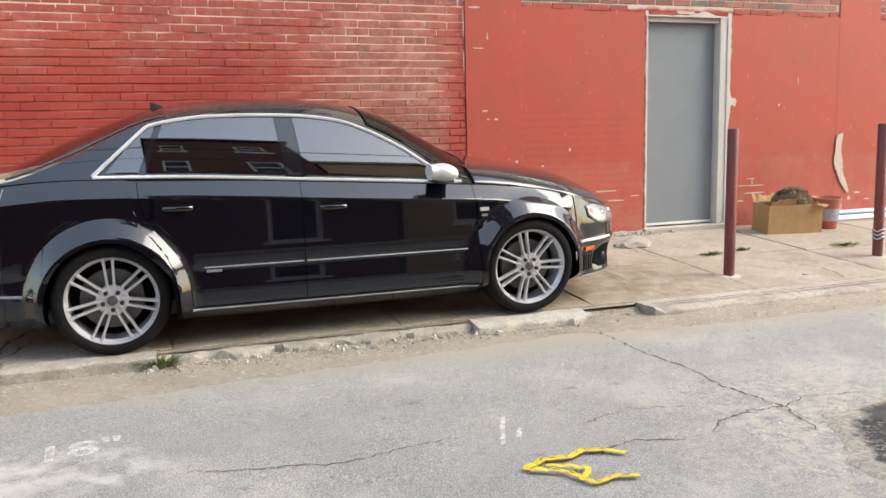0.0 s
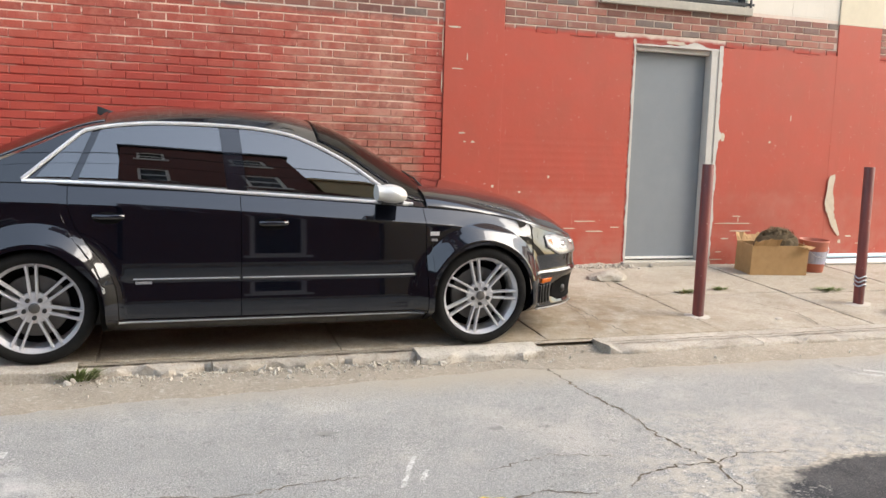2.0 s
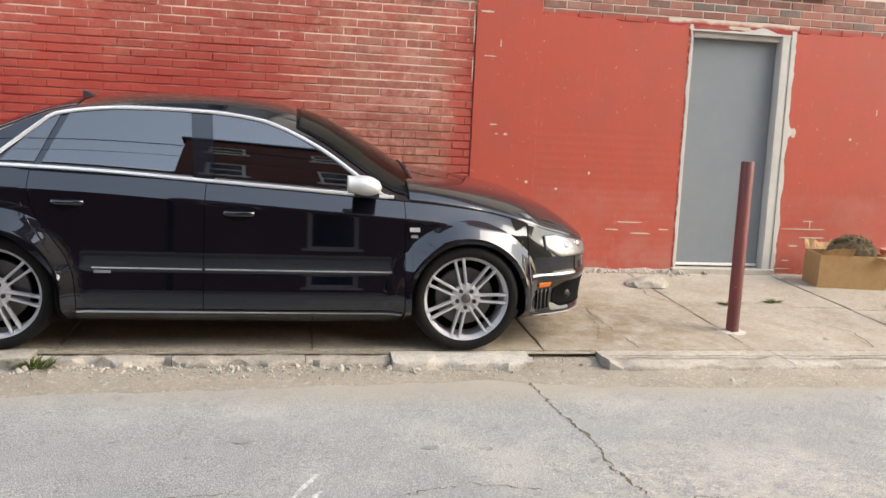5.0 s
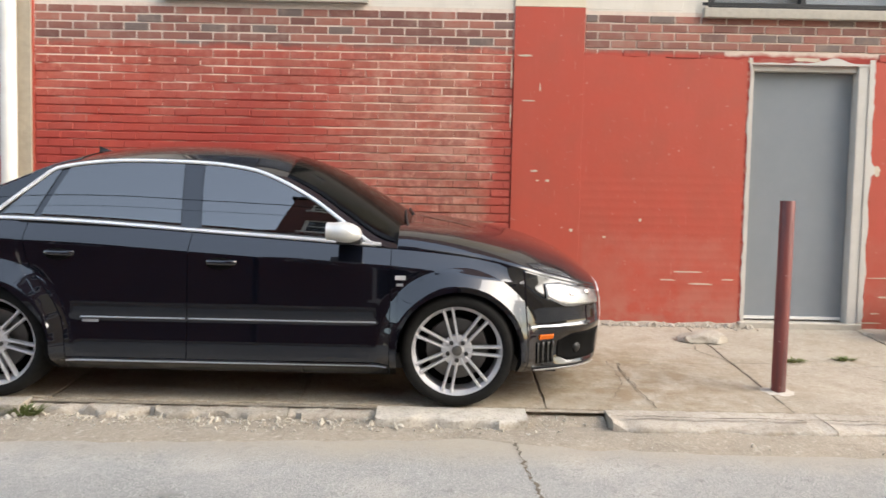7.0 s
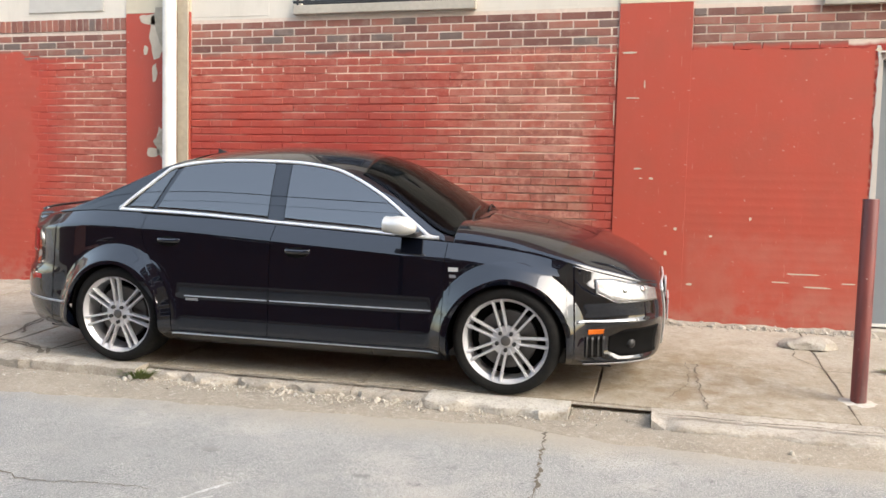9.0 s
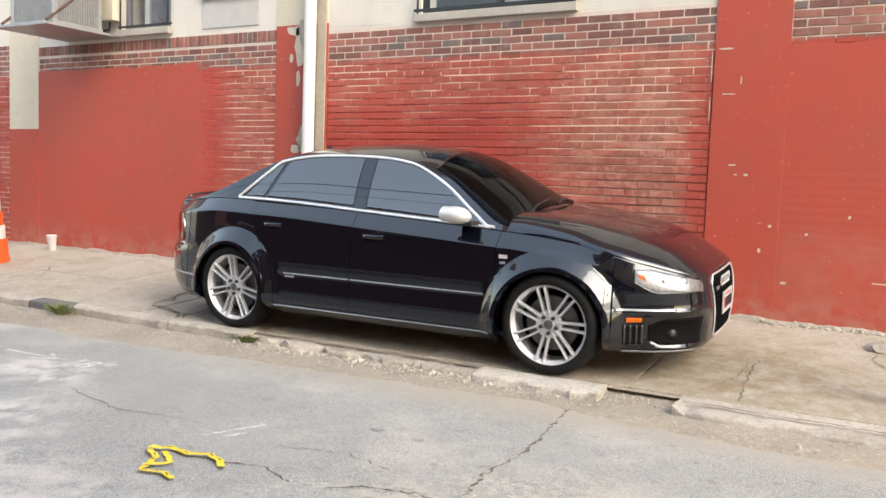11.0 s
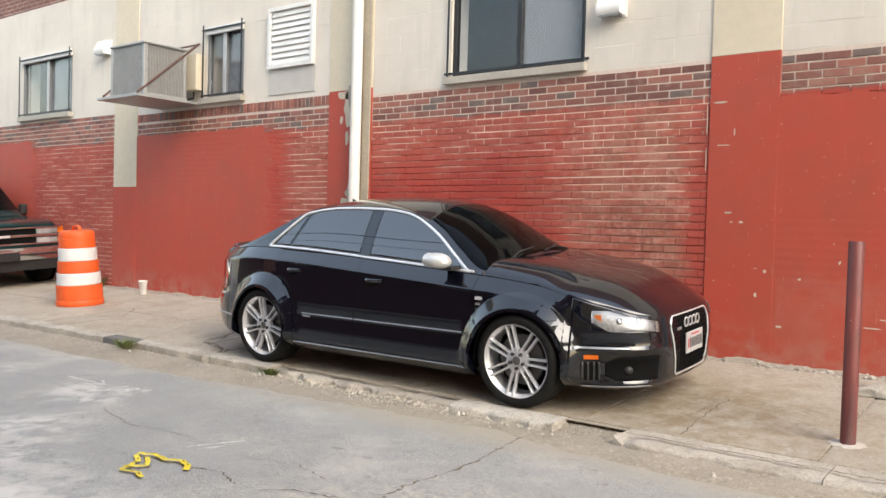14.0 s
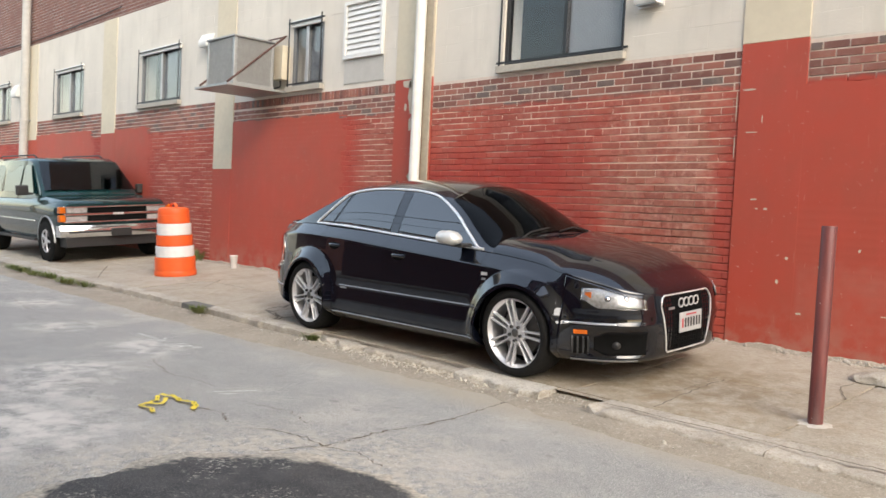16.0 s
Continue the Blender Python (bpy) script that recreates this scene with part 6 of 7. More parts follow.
# ---- small things ----
def bollard(x, y, h, lean, label):
    b = thing("bollard", pose(x, y, paved(y) - 0.03, 0, lean, 0), label, "bollard", "steel bollards along the kerb")
    bm = bmesh.new()
    prof = [(0.044, 0), (0.044, h - 0.004), (0.042, h), (0.036, h), (0.035, h - 0.05)]
    lathe(bm, prof, 20, cap=False)
    lathe(bm, [(0.0, h - 0.05), (0.036, h - 0.05)], 20, cap=False)
    part("post", bm, M["bollard"], b, smooth=True)
    bm = bmesh.new()
    rows = []
    for r, z in ((0.13, 0.0285), (0.10, 0.033), (0.07, 0.035), (0.045, 0.039)):
        rows.append([(r * (1 + 0.5 * noise.noise((math.cos(a) * 2, math.sin(a) * 2, x))) * math.cos(a), r * (0.7 + 0.4 * noise.noise((math.cos(a) * 3, math.sin(a) * 3, x + 4))) * math.sin(a), z + paved(r * math.sin(a) * 0.7) - paved(0)) for a in [2 * math.pi * i / 20 for i in range(20)]])
    grid_faces(bm, rows, True)
    part("footing", bm, M["splash"], b, "pale cement splashed round the foot", smooth=True)
    return b


bollard(4.668, -0.445, 1.22, 0.3, "maroon painted steel post set in the pavement")
b2 = bollard(6.43, -0.28, 1.22, -0.3, "maroon steel post with wire wound round its foot")
for z in (0.20, 0.235, 0.27):
    bm = bmesh.new()
    tube(bm, [(0.048 * math.cos(a), 0.048 * math.sin(a), z + 0.01 * math.sin(3 * a)) for a in [2 * math.pi * i / 24 for i in range(24)]], 0.007, 5, closed=True)
    part("wire", bm, M["alu"], b2, "pale wire")


def traffic_barrel():
    x, y = -4.95, 0.14
    t = thing("traffic_barrel", pose(x, y, paved(y), 4), "orange traffic barrel with two white bands", "traffic barrel")
    steps = [(0.295, 0.0), (0.302, 0.015), (0.302, 0.06), (0.292, 0.085)]
    levels = [(0.085, 0.28, "orange"), (0.28, 0.44, "band"), (0.44, 0.60, "orange"), (0.60, 0.77, "band"), (0.77, 0.90, "orange")]
    bm = bmesh.new()
    lathe(bm, steps, 32, cap=False)
    part("foot_ring", bm, M["orange"], t, smooth=True)
    for k, (a, b, m) in enumerate(levels):
        bm = bmesh.new()
        r0, r1 = 0.292 - 0.016 * k, 0.290 - 0.016 * k
        lathe(bm, [(r0 - 0.006, a), (r0, a + 0.006), (r1, b - 0.006), (r1 - 0.006, b)], 32, cap=False)
        part("white_band" if m == "band" else "body_ring", bm, M[m], t, smooth=True)
    bm = bmesh.new()
    lathe(bm, [(0.222, 0.90), (0.225, 0.94), (0.21, 0.985), (0.18, 1.0), (0.0, 1.0)], 32, cap=False)
    part("cap", bm, M["orange"], t, smooth=True)
    bm = bmesh.new()
    rows = []
    for i in range(13):
        a = math.pi * i / 12
        rows.append([(0.09 * math.cos(a), yy, 1.0 + 0.05 * math.sin(a) + zz) for yy, zz in ((-0.02, 0), (-0.02, 0.02), (0.02, 0.02), (0.02, 0))])
    grid_faces(bm, rows, True)
    bmesh.ops.recalc_face_normals(bm, faces=bm.faces[:])
    part("handle", bm, M["orange"], t, smooth=True)


traffic_barrel()


def cardboard_box():
    c = thing("cardboard_box", pose(6.54, 0.99, paved(0.99), 4, 0, -8), "torn open cardboard box on the pavement", "cardboard box")
    W, D, H = 0.62, 0.30, 0.30
    for name, b in (("front_panel", (-W / 2, W / 2, -D / 2, -D / 2 + 0.008, 0, H)), ("back_panel", (-W / 2, W / 2, D / 2 - 0.008, D / 2, 0, H)), ("side_panel", (-W / 2, -W / 2 + 0.008, -D / 2 + 0.009, D / 2 - 0.009, 0, H)), ("side_panel", (W / 2 - 0.008, W / 2, -D / 2 + 0.009, D / 2 - 0.009, 0, H)), ("bottom_panel", (-W / 2 + 0.009, W / 2 - 0.009, -D / 2 + 0.009, D / 2 - 0.009, 0.002, 0.01))):
        part(name, solid(*b), M["card"], c)
    rnd = random.Random(3)
    for k, (x0, x1, y0, dy, dz) in enumerate(((-0.30, -0.02, -0.15, -0.03, 0.06), (0.20, 0.33, -0.15, -0.07, -0.02), (-0.31, 0.05, 0.15, 0.06, 0.07), (0.06, 0.30, 0.15, 0.05, 0.09))):
        bm = bmesh.new()
        rows = [[], []]
        for i in range(9):
            x = x0 + (x1 - x0) * i / 8
            rows[0].append((x, y0, H))
            rows[1].append((x + rnd.uniform(-0.01, 0.01), y0 + dy + rnd.uniform(-0.015, 0.015), H + dz + rnd.uniform(-0.02, 0.02)))
        rows.append([(p[0], p[1] + 0.005, p[2]) for p in rows[1]])
        rows.append([(p[0], p[1] + 0.005, p[2]) for p in rows[0]])
        grid_faces(bm, rows)
        part("flap", bm, M["card"], c, "torn flap")
    j = thing("leaf_heap", pose(6.58, 0.99, paved(0.99) + 0.012, 4, 0, -8), "heap of dead leaves and rags filling the box", "dead leaves", kind="stuff")
    bm = bmesh.new()
    bmesh.ops.create_icosphere(bm, subdivisions=4, radius=1, matrix=Matrix.Translation((0, 0, 0.24)) @ Matrix.Diagonal((0.25, 0.125, 0.20, 1)))
    for v in bm.verts:
        v.co += v.co.normalized() * 0.03 * noise.noise(v.co * 14) + Vector((0, 0, 0.02 * noise.noise(v.co * 40)))
        v.co.z = max(v.co.z, 0.0)
    for i in range(500):
        a, q = rnd.uniform(0, 6.28), rnd.random() ** 0.5
        p = Vector((0.24 * q * math.cos(a), 0.12 * q * math.sin(a), 0.24 + 0.20 * math.sqrt(max(0, 1 - q * q)) + rnd.uniform(-0.01, 0.02)))
        d = Vector((rnd.uniform(-1, 1), rnd.uniform(-1, 1), rnd.uniform(-0.3, 0.5))).normalized() * rnd.uniform(0.015, 0.045)
        e = d.cross(Vector((0, 0, 1))).normalized() * 0.006
        bm.faces.new([bm.verts.new(v) for v in (p - d, p - e, p + d, p + e)])
    part("leaves", bm, M["straw"], j)


cardboard_box()


def bucket():
    b = thing("bucket", pose(7.08, 1.02, paved(1.02), 3), "orange plastic bucket with a faded blue wrap label", "bucket")
    bm = bmesh.new()
    lathe(bm, [(0.0, 0.0), (0.115, 0.0), (0.12, 0.01), (0.145, 0.30), (0.152, 0.30), (0.152, 0.325), (0.142, 0.33), (0.136, 0.32), (0.112, 0.02), (0, 0.02)], 28, cap=False)
    part("pail", bm, plain("orange_red_plastic", (0.42, 0.125, 0.07), (0.30, 0.10, 0.07), 10, 0.5), b, smooth=True)
    bm = bmesh.new()
    lathe(bm, [(0.1305, 0.09), (0.1425, 0.22)], 28, cap=False)
    part("sticker", bm, plain("faded_label", (0.40, 0.40, 0.46), (0.22, 0.24, 0.34), 30, 0.6), b, "faded wrap label")
    bm = bmesh.new()
    tube(bm, [(0.15 * math.cos(a), -0.02 - 0.12 * math.sin(a), 0.30 - 0.14 * math.sin(a)) for a in spaced(0, math.pi, 14)], 0.003, 5)
    part("handle", bm, M["alu"], b)


bucket()


def boards():
    for k, (x0, x1, y, z, h, m) in enumerate(((7.32, 11.5, 1.33, 0.0, 0.05, "blue"), (7.5, 11.2, 1.27, 0.0, 0.035, "white"), (7.25, 10.6, 1.37, 0.05, 0.05, "blue"))):
        b = thing("pipe_length", pose(x0, y, paved(y) + z, 0, 0, 0.4), "pale blue plastic pipe lying along the wall foot" if m == "blue" else "white plastic trim lying along the wall foot", "plastic pipe", "lengths at the wall foot")
        bm = bmesh.new()
        tube(bm, [(0, 0, h / 2 + 0.004), ((x1 - x0) * 0.5, 0.0, h / 2 + 0.004), (x1 - x0, 0.0, h / 2 + 0.004)], h / 2, 12)
        part("tube", bm, M[m], b, smooth=True)


boards()


def rubble_stone(x, y, s, label):
    c = thing("stone", pose(x, y, paved(y)), label, "stone")
    bm = bmesh.new()
    bmesh.ops.create_icosphere(bm, subdivisions=3, radius=1, matrix=Matrix.Diagonal((s, s * 0.62, s * 0.46, 1)))
    for v in bm.verts:
        k = 1 + 0.22 * noise.noise(v.co * 7 + Vector((x, 0, 0))) + 0.22 * noise.noise(v.co * 21 + Vector((x, 3, 0)))
        v.co *= k
        v.co.z = max(v.co.z * (1.0 if v.co.z < s * 0.3 else 0.9) + 0.02 * s * (noise.noise(v.co * 60) > 0.1), -0.004)
    part("chunk", bm, M["kerb"], c, smooth=True)


rubble_stone(4.60, 0.86, 0.19, "flat broken chunk of pale concrete")
rubble_stone(6.05, 1.18, 0.05, "small grey stone by the box")
rubble_stone(5.3, -0.62, 0.035, "small dark stone on the kerb")


def paper_cup():
    c = thing("paper_cup", pose(-5.12, 1.20, paved(1.20), 4), "white paper cup standing by the wall foot", "cup")
    bm = bmesh.new()
    lathe(bm, [(0.0, 0.0), (0.042, 0.0), (0.062, 0.185), (0.066, 0.19), (0.066, 0.20), (0.058, 0.195), (0.04, 0.01), (0, 0.01)], 20, cap=False)
    part("cup_wall", bm, M["cup"], c, smooth=True)


paper_cup()


def weed(x, y, z, spread, height, n, seed):
    rnd = random.Random(seed)
    bm = bmesh.new()
    for i in range(n):
        a = rnd.uniform(0, 6.28)
        r = spread * rnd.random() ** 0.7
        bx, by = x + r * 0.5 * math.cos(a) * 1.6, y + r * 0.4 * math.sin(a)
        tip = Vector((bx + r * math.cos(a) * 0.8, by + r * 0.6 * math.sin(a), z + height * rnd.uniform(0.35, 1.0)))
        base = Vector((bx, by, z))
        e = Vector((-math.sin(a), math.cos(a), 0)) * rnd.uniform(0.003, 0.008)
        m = (base + tip) / 2 + Vector((0, 0, height * 0.2))
        v = [bm.verts.new(p) for p in (base - e * 0.5, base + e * 0.5, m + e, m - e, tip)]
        bm.faces.new((v[0], v[1], v[2], v[3]))
        bm.faces.new((v[3], v[2], v[4]))
    tagged(part("weed", bm, M["leaf"]), "small green weed growing from a joint", "weed", "weeds", "stuff")


for k, w in enumerate(((0.22, -1.0, ROAD + 0.03, 0.12, 0.065, 200), (-1.84, -1.10, -0.05, 0.16, 0.10, 120), (5.05, 0.28, 0.085, 0.10, 0.03, 90), (5.45, 0.35, 0.09, 0.08, 0.03, 70), (6.55, 0.20, 0.08, 0.13, 0.03, 110), (6.62, -0.62, 0.02, 0.16, 0.10, 130),
                       (-2.3, 1.33, 0.16, 0.18, 0.16, 120), (-6.6, 1.30, 0.16, 0.2, 0.22, 120), (-7.6, -1.2, -0.06, 0.35, 0.06, 160), (-9.4, -1.22, -0.06, 0.5, 0.06, 180), (-6.2, -1.18, -0.05, 0.25, 0.05, 90), (9.0, -0.6, 0.02, 0.16, 0.06, 80))):
    weed(*w, seed=k)


def barrier_tape():
    t = thing("barrier_tape", pose(0, 0, 0), "crumpled scrap of yellow barrier tape with black print on the road", "tape")
    lines = [([(1.56, -3.12), (1.68, -3.06), (1.78, -3.08), (1.87, -3.03), (1.96, -3.06), (2.02, -3.12)], 0.017), ([(1.58, -3.13), (1.70, -3.19), (1.76, -3.33), (1.86, -3.30), (1.95, -3.33)], 0.014), ([(1.66, -3.11), (1.80, -3.20), (1.72, -3.29)], 0.013)]
    for k, (line, w) in enumerate(lines):
        fine = wander(line, 0.02, 0.004, 30 + k)
        bm = bmesh.new()
        a, b = [], []
        for i, p in enumerate(fine):
            q, r = fine[max(i - 1, 0)], fine[min(i + 1, len(fine) - 1)]
            d = Vector((r[0] - q[0], r[1] - q[1])).normalized()
            lift = 0.003 + 0.022 * abs(noise.noise((i * 0.35, k, 0)))
            z = road_z(*p)
            a.append((p[0] - d.y * w, p[1] + d.x * w, z + lift))
            b.append((p[0] + d.y * w, p[1] - d.x * w, z + 0.004 + 0.5 * lift))
        grid_faces(bm, [a, b], flip=True)
        part("strip", bm, M["tape"], t)
        if k < 2:
            bm = bmesh.new()
            for i in range(4, len(a) - 3, 3):
                p, q, p2, q2 = (Vector(v) + Vector((0, 0, 0.002)) for v in (a[i], b[i], a[i + 1], b[i + 1]))
                f = [p.lerp(q, 0.38), p.lerp(q, 0.58), p2.lerp(q2, 0.52), p2.lerp(q2, 0.36)]
                bm.faces.new([bm.verts.new(v) for v in f])
            tagged(part("print_bars", bm, M["ink"], t, "black printed bars"), kind="stuff")


barrier_tape()


def strokes(name, label, lines, w, seed):
    s = thing(name, pose(0, 0, 0), label, "road marking", kind="structure")
    rnd = random.Random(seed)
    for line in lines:
        bm = bmesh.new()
        ribbon(bm, wander(line, 0.02, 0.004, seed), lambda t: w * rnd.uniform(0.55, 1.1), lambda x, y: road_z(x, y) - 0.0075)
        part("stroke", bm, M["chalk"], s)


def text_mark(word, x, y, size, turn):
    c = bpy.data.curves.new("marking_text", "FONT")
    c.body, c.size, c.extrude, c.offset = word, size, 0.0, 0.006
    ob = new("marking_text", c)
    dg = bpy.context.evaluated_depsgraph_get()
    mesh = bpy.data.meshes.new_from_object(ob.evaluated_get(dg))
    bpy.data.objects.remove(ob)
    bm = bmesh.new()
    bm.from_mesh(mesh)
    m = pose(x, y, 0, 0, 0, turn) @ Matrix.Diagonal((1.0, 1.0, 1, 1))
    for v in bm.verts:
        p = m @ v.co
        p.z = road_z(p.x, p.y) - 0.0075
        v.co = p
    tagged(part("road_number", bm, M["chalk"]), "white sprayed figures on the asphalt", "road marking", kind="structure")


text_mark('18"', -0.31, -2.24, 0.27, 3)
strokes("road_arrow", "white sprayed arrow strokes on the asphalt", [[(-0.95, -2.16), (-0.46, -2.14)], [(-0.60, -2.06), (-0.44, -2.14), (-0.60, -2.22)]], 0.014, 2)
strokes("road_mark", "faded white sprayed mark on the asphalt", [[(1.60, -2.82), (1.68, -2.62), (1.74, -2.50)], [(1.70, -2.76), (1.75, -2.66)]], 0.012, 3)
strokes("road_arrow", "white sprayed arrow on the asphalt", [[(4.95, -1.78), (5.28, -2.0)], [(5.06, -1.72), (5.24, -1.86), (5.32, -2.08), (5.14, -2.02)]], 0.02, 4)


def tar_spots():
    rnd = random.Random(51)
    for x, y, r in ((1.42, -2.12, 0.06), (2.25, -2.22, 0.045), (-2.2, -2.7, 0.08), (3.9, -2.0, 0.035), (-3.4, -3.0, 0.07)):
        bm = bmesh.new()
        ring = []
        for i in range(22):
            a = 2 * math.pi * i / 22
            k = 0.8 * r * rnd.uniform(0.35, 1.1)
            px, py = x + 1.4 * k * math.cos(a), y + 0.8 * k * math.sin(a)
            ring.append(bm.verts.new((px, py, road_z(px, py) - 0.006)))
        bm.faces.new(ring)
        tagged(part("tar_spot", bm, M["tar"]), "small dark tar spot on the asphalt", "tar spot", "tar spots", "structure")


tar_spots()


for k in range(9):
    x = -7.9 + 0.38 * k + 0.13 * math.sin(k * 2.3)
    weed(x, -1.24 + 0.06 * math.sin(k * 1.7), ROAD + 0.03, 0.2, 0.09, 90, 200 + k)


# ---- dark green estate beyond the barrel ----
def estate():
    s = thing("suv", pose(-8.27, 0.33, 0), "dark green boxy estate with chrome grille, parked on the pavement", "car")
    G = M["green"]
    HW = 0.96
    def section(y_half, z0, z1, r=0.10):
        return [(-y_half + 0.04, z0), (-y_half, z0 + 0.10), (-y_half - 0.0, z1 - 0.22), (-y_half + 0.02, z1 - r), (-y_half + r + 0.02, z1), (y_half - r - 0.02, z1), (y_half - 0.02, z1 - r), (y_half, z1 - 0.22), (y_half, z0 + 0.10), (y_half - 0.04, z0)]
    stations = [(-4.0, 0.94, 0.45, 1.13), (-3.0, 0.96, 0.42, 1.15), (-1.2, 0.965, 0.40, 1.16), (-0.75, 0.965, 0.40, 1.16), (-0.4, 0.965, 0.40, 1.15), (0.0, 0.965, 0.40, 1.13), (0.35, 0.955, 0.42, 1.11), (0.62, 0.935, 0.45, 1.08), (0.68, 0.92, 0.5, 1.04)]
    bm = bmesh.new()
    rows = [[(x, y, z) for y, z in section(w, a, b)] for x, w, a, b in stations]
    vs = grid_faces(bm, rows, True)
    bm.faces.new(vs[0])
    bm.faces.new(vs[-1])
    bmesh.ops.recalc_face_normals(bm, faces=bm.faces[:])
    part("body", bm, G, s, smooth=True)
    bm = bmesh.new()
    cab = [(-4.0, 0.86, 1.10, 1.84, 0.70), (-3.9, 0.90, 1.10, 1.86, 0.74), (-2.2, 0.92, 1.10, 1.88, 0.76), (-1.35, 0.92, 1.10, 1.87, 0.75), (-1.12, 0.92, 1.10, 1.80, 0.74), (-0.42, 0.90, 1.10, 1.17, 0.84)]
    rows = []
    for x, w, z0, z1, wt in cab:
        rows.append([(x, -w, z0), (x, -wt - 0.02, z1 - 0.05), (x, -wt + 0.06, z1), (x, wt - 0.06, z1), (x, wt + 0.02, z1 - 0.05), (x, w, z0)])
    vs = grid_faces(bm, rows, True)
    bm.faces.new(vs[0])
    bm.faces.new(vs[-1])
    bmesh.ops.recalc_face_normals(bm, faces=bm.faces[:])
    part("cabin", bm, G, s, smooth=True)
    bm = bmesh.new()
    grid_faces(bm, [[(-0.50, -0.80, 1.245), (-0.50, 0.80, 1.245)], [(-1.075, -0.70, 1.785), (-1.075, 0.70, 1.785)]])
    for v in bm.verts:
        v.co += Vector((0.018, 0, 0.018))
    part("windscreen", bm, M["estate_glass"], s, "dark windscreen")
    for sg in (-1, 1):
        for x0, x1, xt0, xt1 in ((-1.45, -0.72, -1.45, -1.16), (-2.45, -1.55, -2.45, -1.55), (-3.8, -2.6, -3.75, -2.6)):
            bm = bmesh.new()
            grid_faces(bm, [[(x0, sg * 0.915, 1.22), (x1, sg * 0.915, 1.22)], [(xt0, sg * 0.79, 1.74), (xt1, sg * 0.79, 1.74)]], flip=sg > 0)
            part("side_window", bm, M["tint"], s, "tinted side window")
        bm = bmesh.new()
        box(bm, -0.86, -0.74, sg * 1.08 - 0.10, sg * 1.08 + 0.10, 1.17, 1.36, 0.03)
        part("door_mirror", bm, M["trim"], s, "black door mirror")
        part("mirror_arm", solid(-0.82, -0.78, min(sg * 0.9, sg * 1.0), max(sg * 0.9, sg * 1.0), 1.18, 1.22), M["trim"], s)
        # lamps
        part("headlight", solid(0.66, 0.705, min(sg * 0.52, sg * 0.86), max(sg * 0.52, sg * 0.86), 0.88, 0.99, 0.01), M["reflector"], s, "clear headlight")
        part("lower_lamp", solid(0.66, 0.700, min(sg * 0.52, sg * 0.86), max(sg * 0.52, sg * 0.86), 0.73, 0.82, 0.01), M["reflector"], s, "clear lower lamp")
        for z0, z1 in ((0.88, 0.99), (0.73, 0.85)):
            part("turn_lamp", solid(0.58, 0.695, min(sg * 0.87, sg * 0.965), max(sg * 0.87, sg * 0.965), z0, z1, 0.01), M["amber"], s, "amber corner lamp")
        bm = bmesh.new()
        rows = []
        for i in range(21):
            a = math.pi * i / 20
            rows.append([(0.40 * math.cos(a), sg * 0.972, 0.36 + 0.44 * math.sin(a)), (0.425 * math.cos(a), sg * 0.978, 0.36 + 0.465 * math.sin(a)), (0.43 * math.cos(a), sg * 0.955, 0.36 + 0.472 * math.sin(a))])
        grid_faces(bm, rows, flip=sg < 0)
        part("arch_trim", bm, M["alu"], s, "bright wheel arch lip", smooth=True)
        part("side_strip", solid(-3.9, -0.48, min(sg * 0.965, sg * 0.985), max(sg * 0.965, sg * 0.985), 0.70, 0.722, 0.004), M["bright"], s)
        # black disc on the flank paints the shade of the wheel well
        bm = bmesh.new()
        lathe(bm, [(0.0, -0.0), (0.42, 0.0)], 32, "Y", cap=False, centre=(0, sg * 0.969, 0.37))
        part("wheel_well", bm, M["gap"], s)
        part("running_board", solid(-2.9, -0.5, min(sg * 0.86, sg * 1.0), max(sg * 0.86, sg * 1.0), 0.34, 0.39, 0.01), M["trim"], s)
    bm = bmesh.new()
    box(bm, 0.68, 0.695, -0.50, 0.50, 0.71, 1.0)
    part("grille", bm, M["gap"], s, "black slotted grille")
    for z, h in ((0.985, 0.013), (0.855, 0.020), (0.72, 0.013)):
        part("grille_bar", solid(0.69, 0.722, -0.90, 0.90, z - h, z + h, 0.008), M["bright"], s, "chrome grille bar")
    part("emblem", solid(0.722, 0.735, -0.09, 0.09, 0.835, 0.875, 0.004), M["chrome"], s, "plain bright emblem")
    bm = bmesh.new()
    rows = []
    for y in spaced(-0.97, 0.97, 20):
        b = 0.12 * (abs(y) / 0.97) ** 3
        rows.append([(0.62 - b, y, 0.46), (0.80 - b, y, 0.46), (0.83 - b, y, 0.52), (0.83 - b, y, 0.60), (0.80 - b, y, 0.66), (0.62 - b, y, 0.66)])
    vs = grid_faces(bm, rows, True)
    bm.faces.new(vs[0])
    bm.faces.new(vs[-1])
    bmesh.ops.recalc_face_normals(bm, faces=bm.faces[:])
    part("front_bumper", bm, M["bright"], s, "dull chrome front bumper", smooth=True)
    part("bumper_strip", solid(0.80, 0.838, -0.86, 0.86, 0.535, 0.565, 0.006), M["trim"], s, "black rubbing strip")
    part("air_dam", solid(0.45, 0.74, -0.9, 0.9, 0.28, 0.455, 0.02), M["trim"], s)
    part("plate_mount", solid(0.835, 0.85, -0.17, 0.17, 0.46, 0.60, 0.005), M["trim"], s)
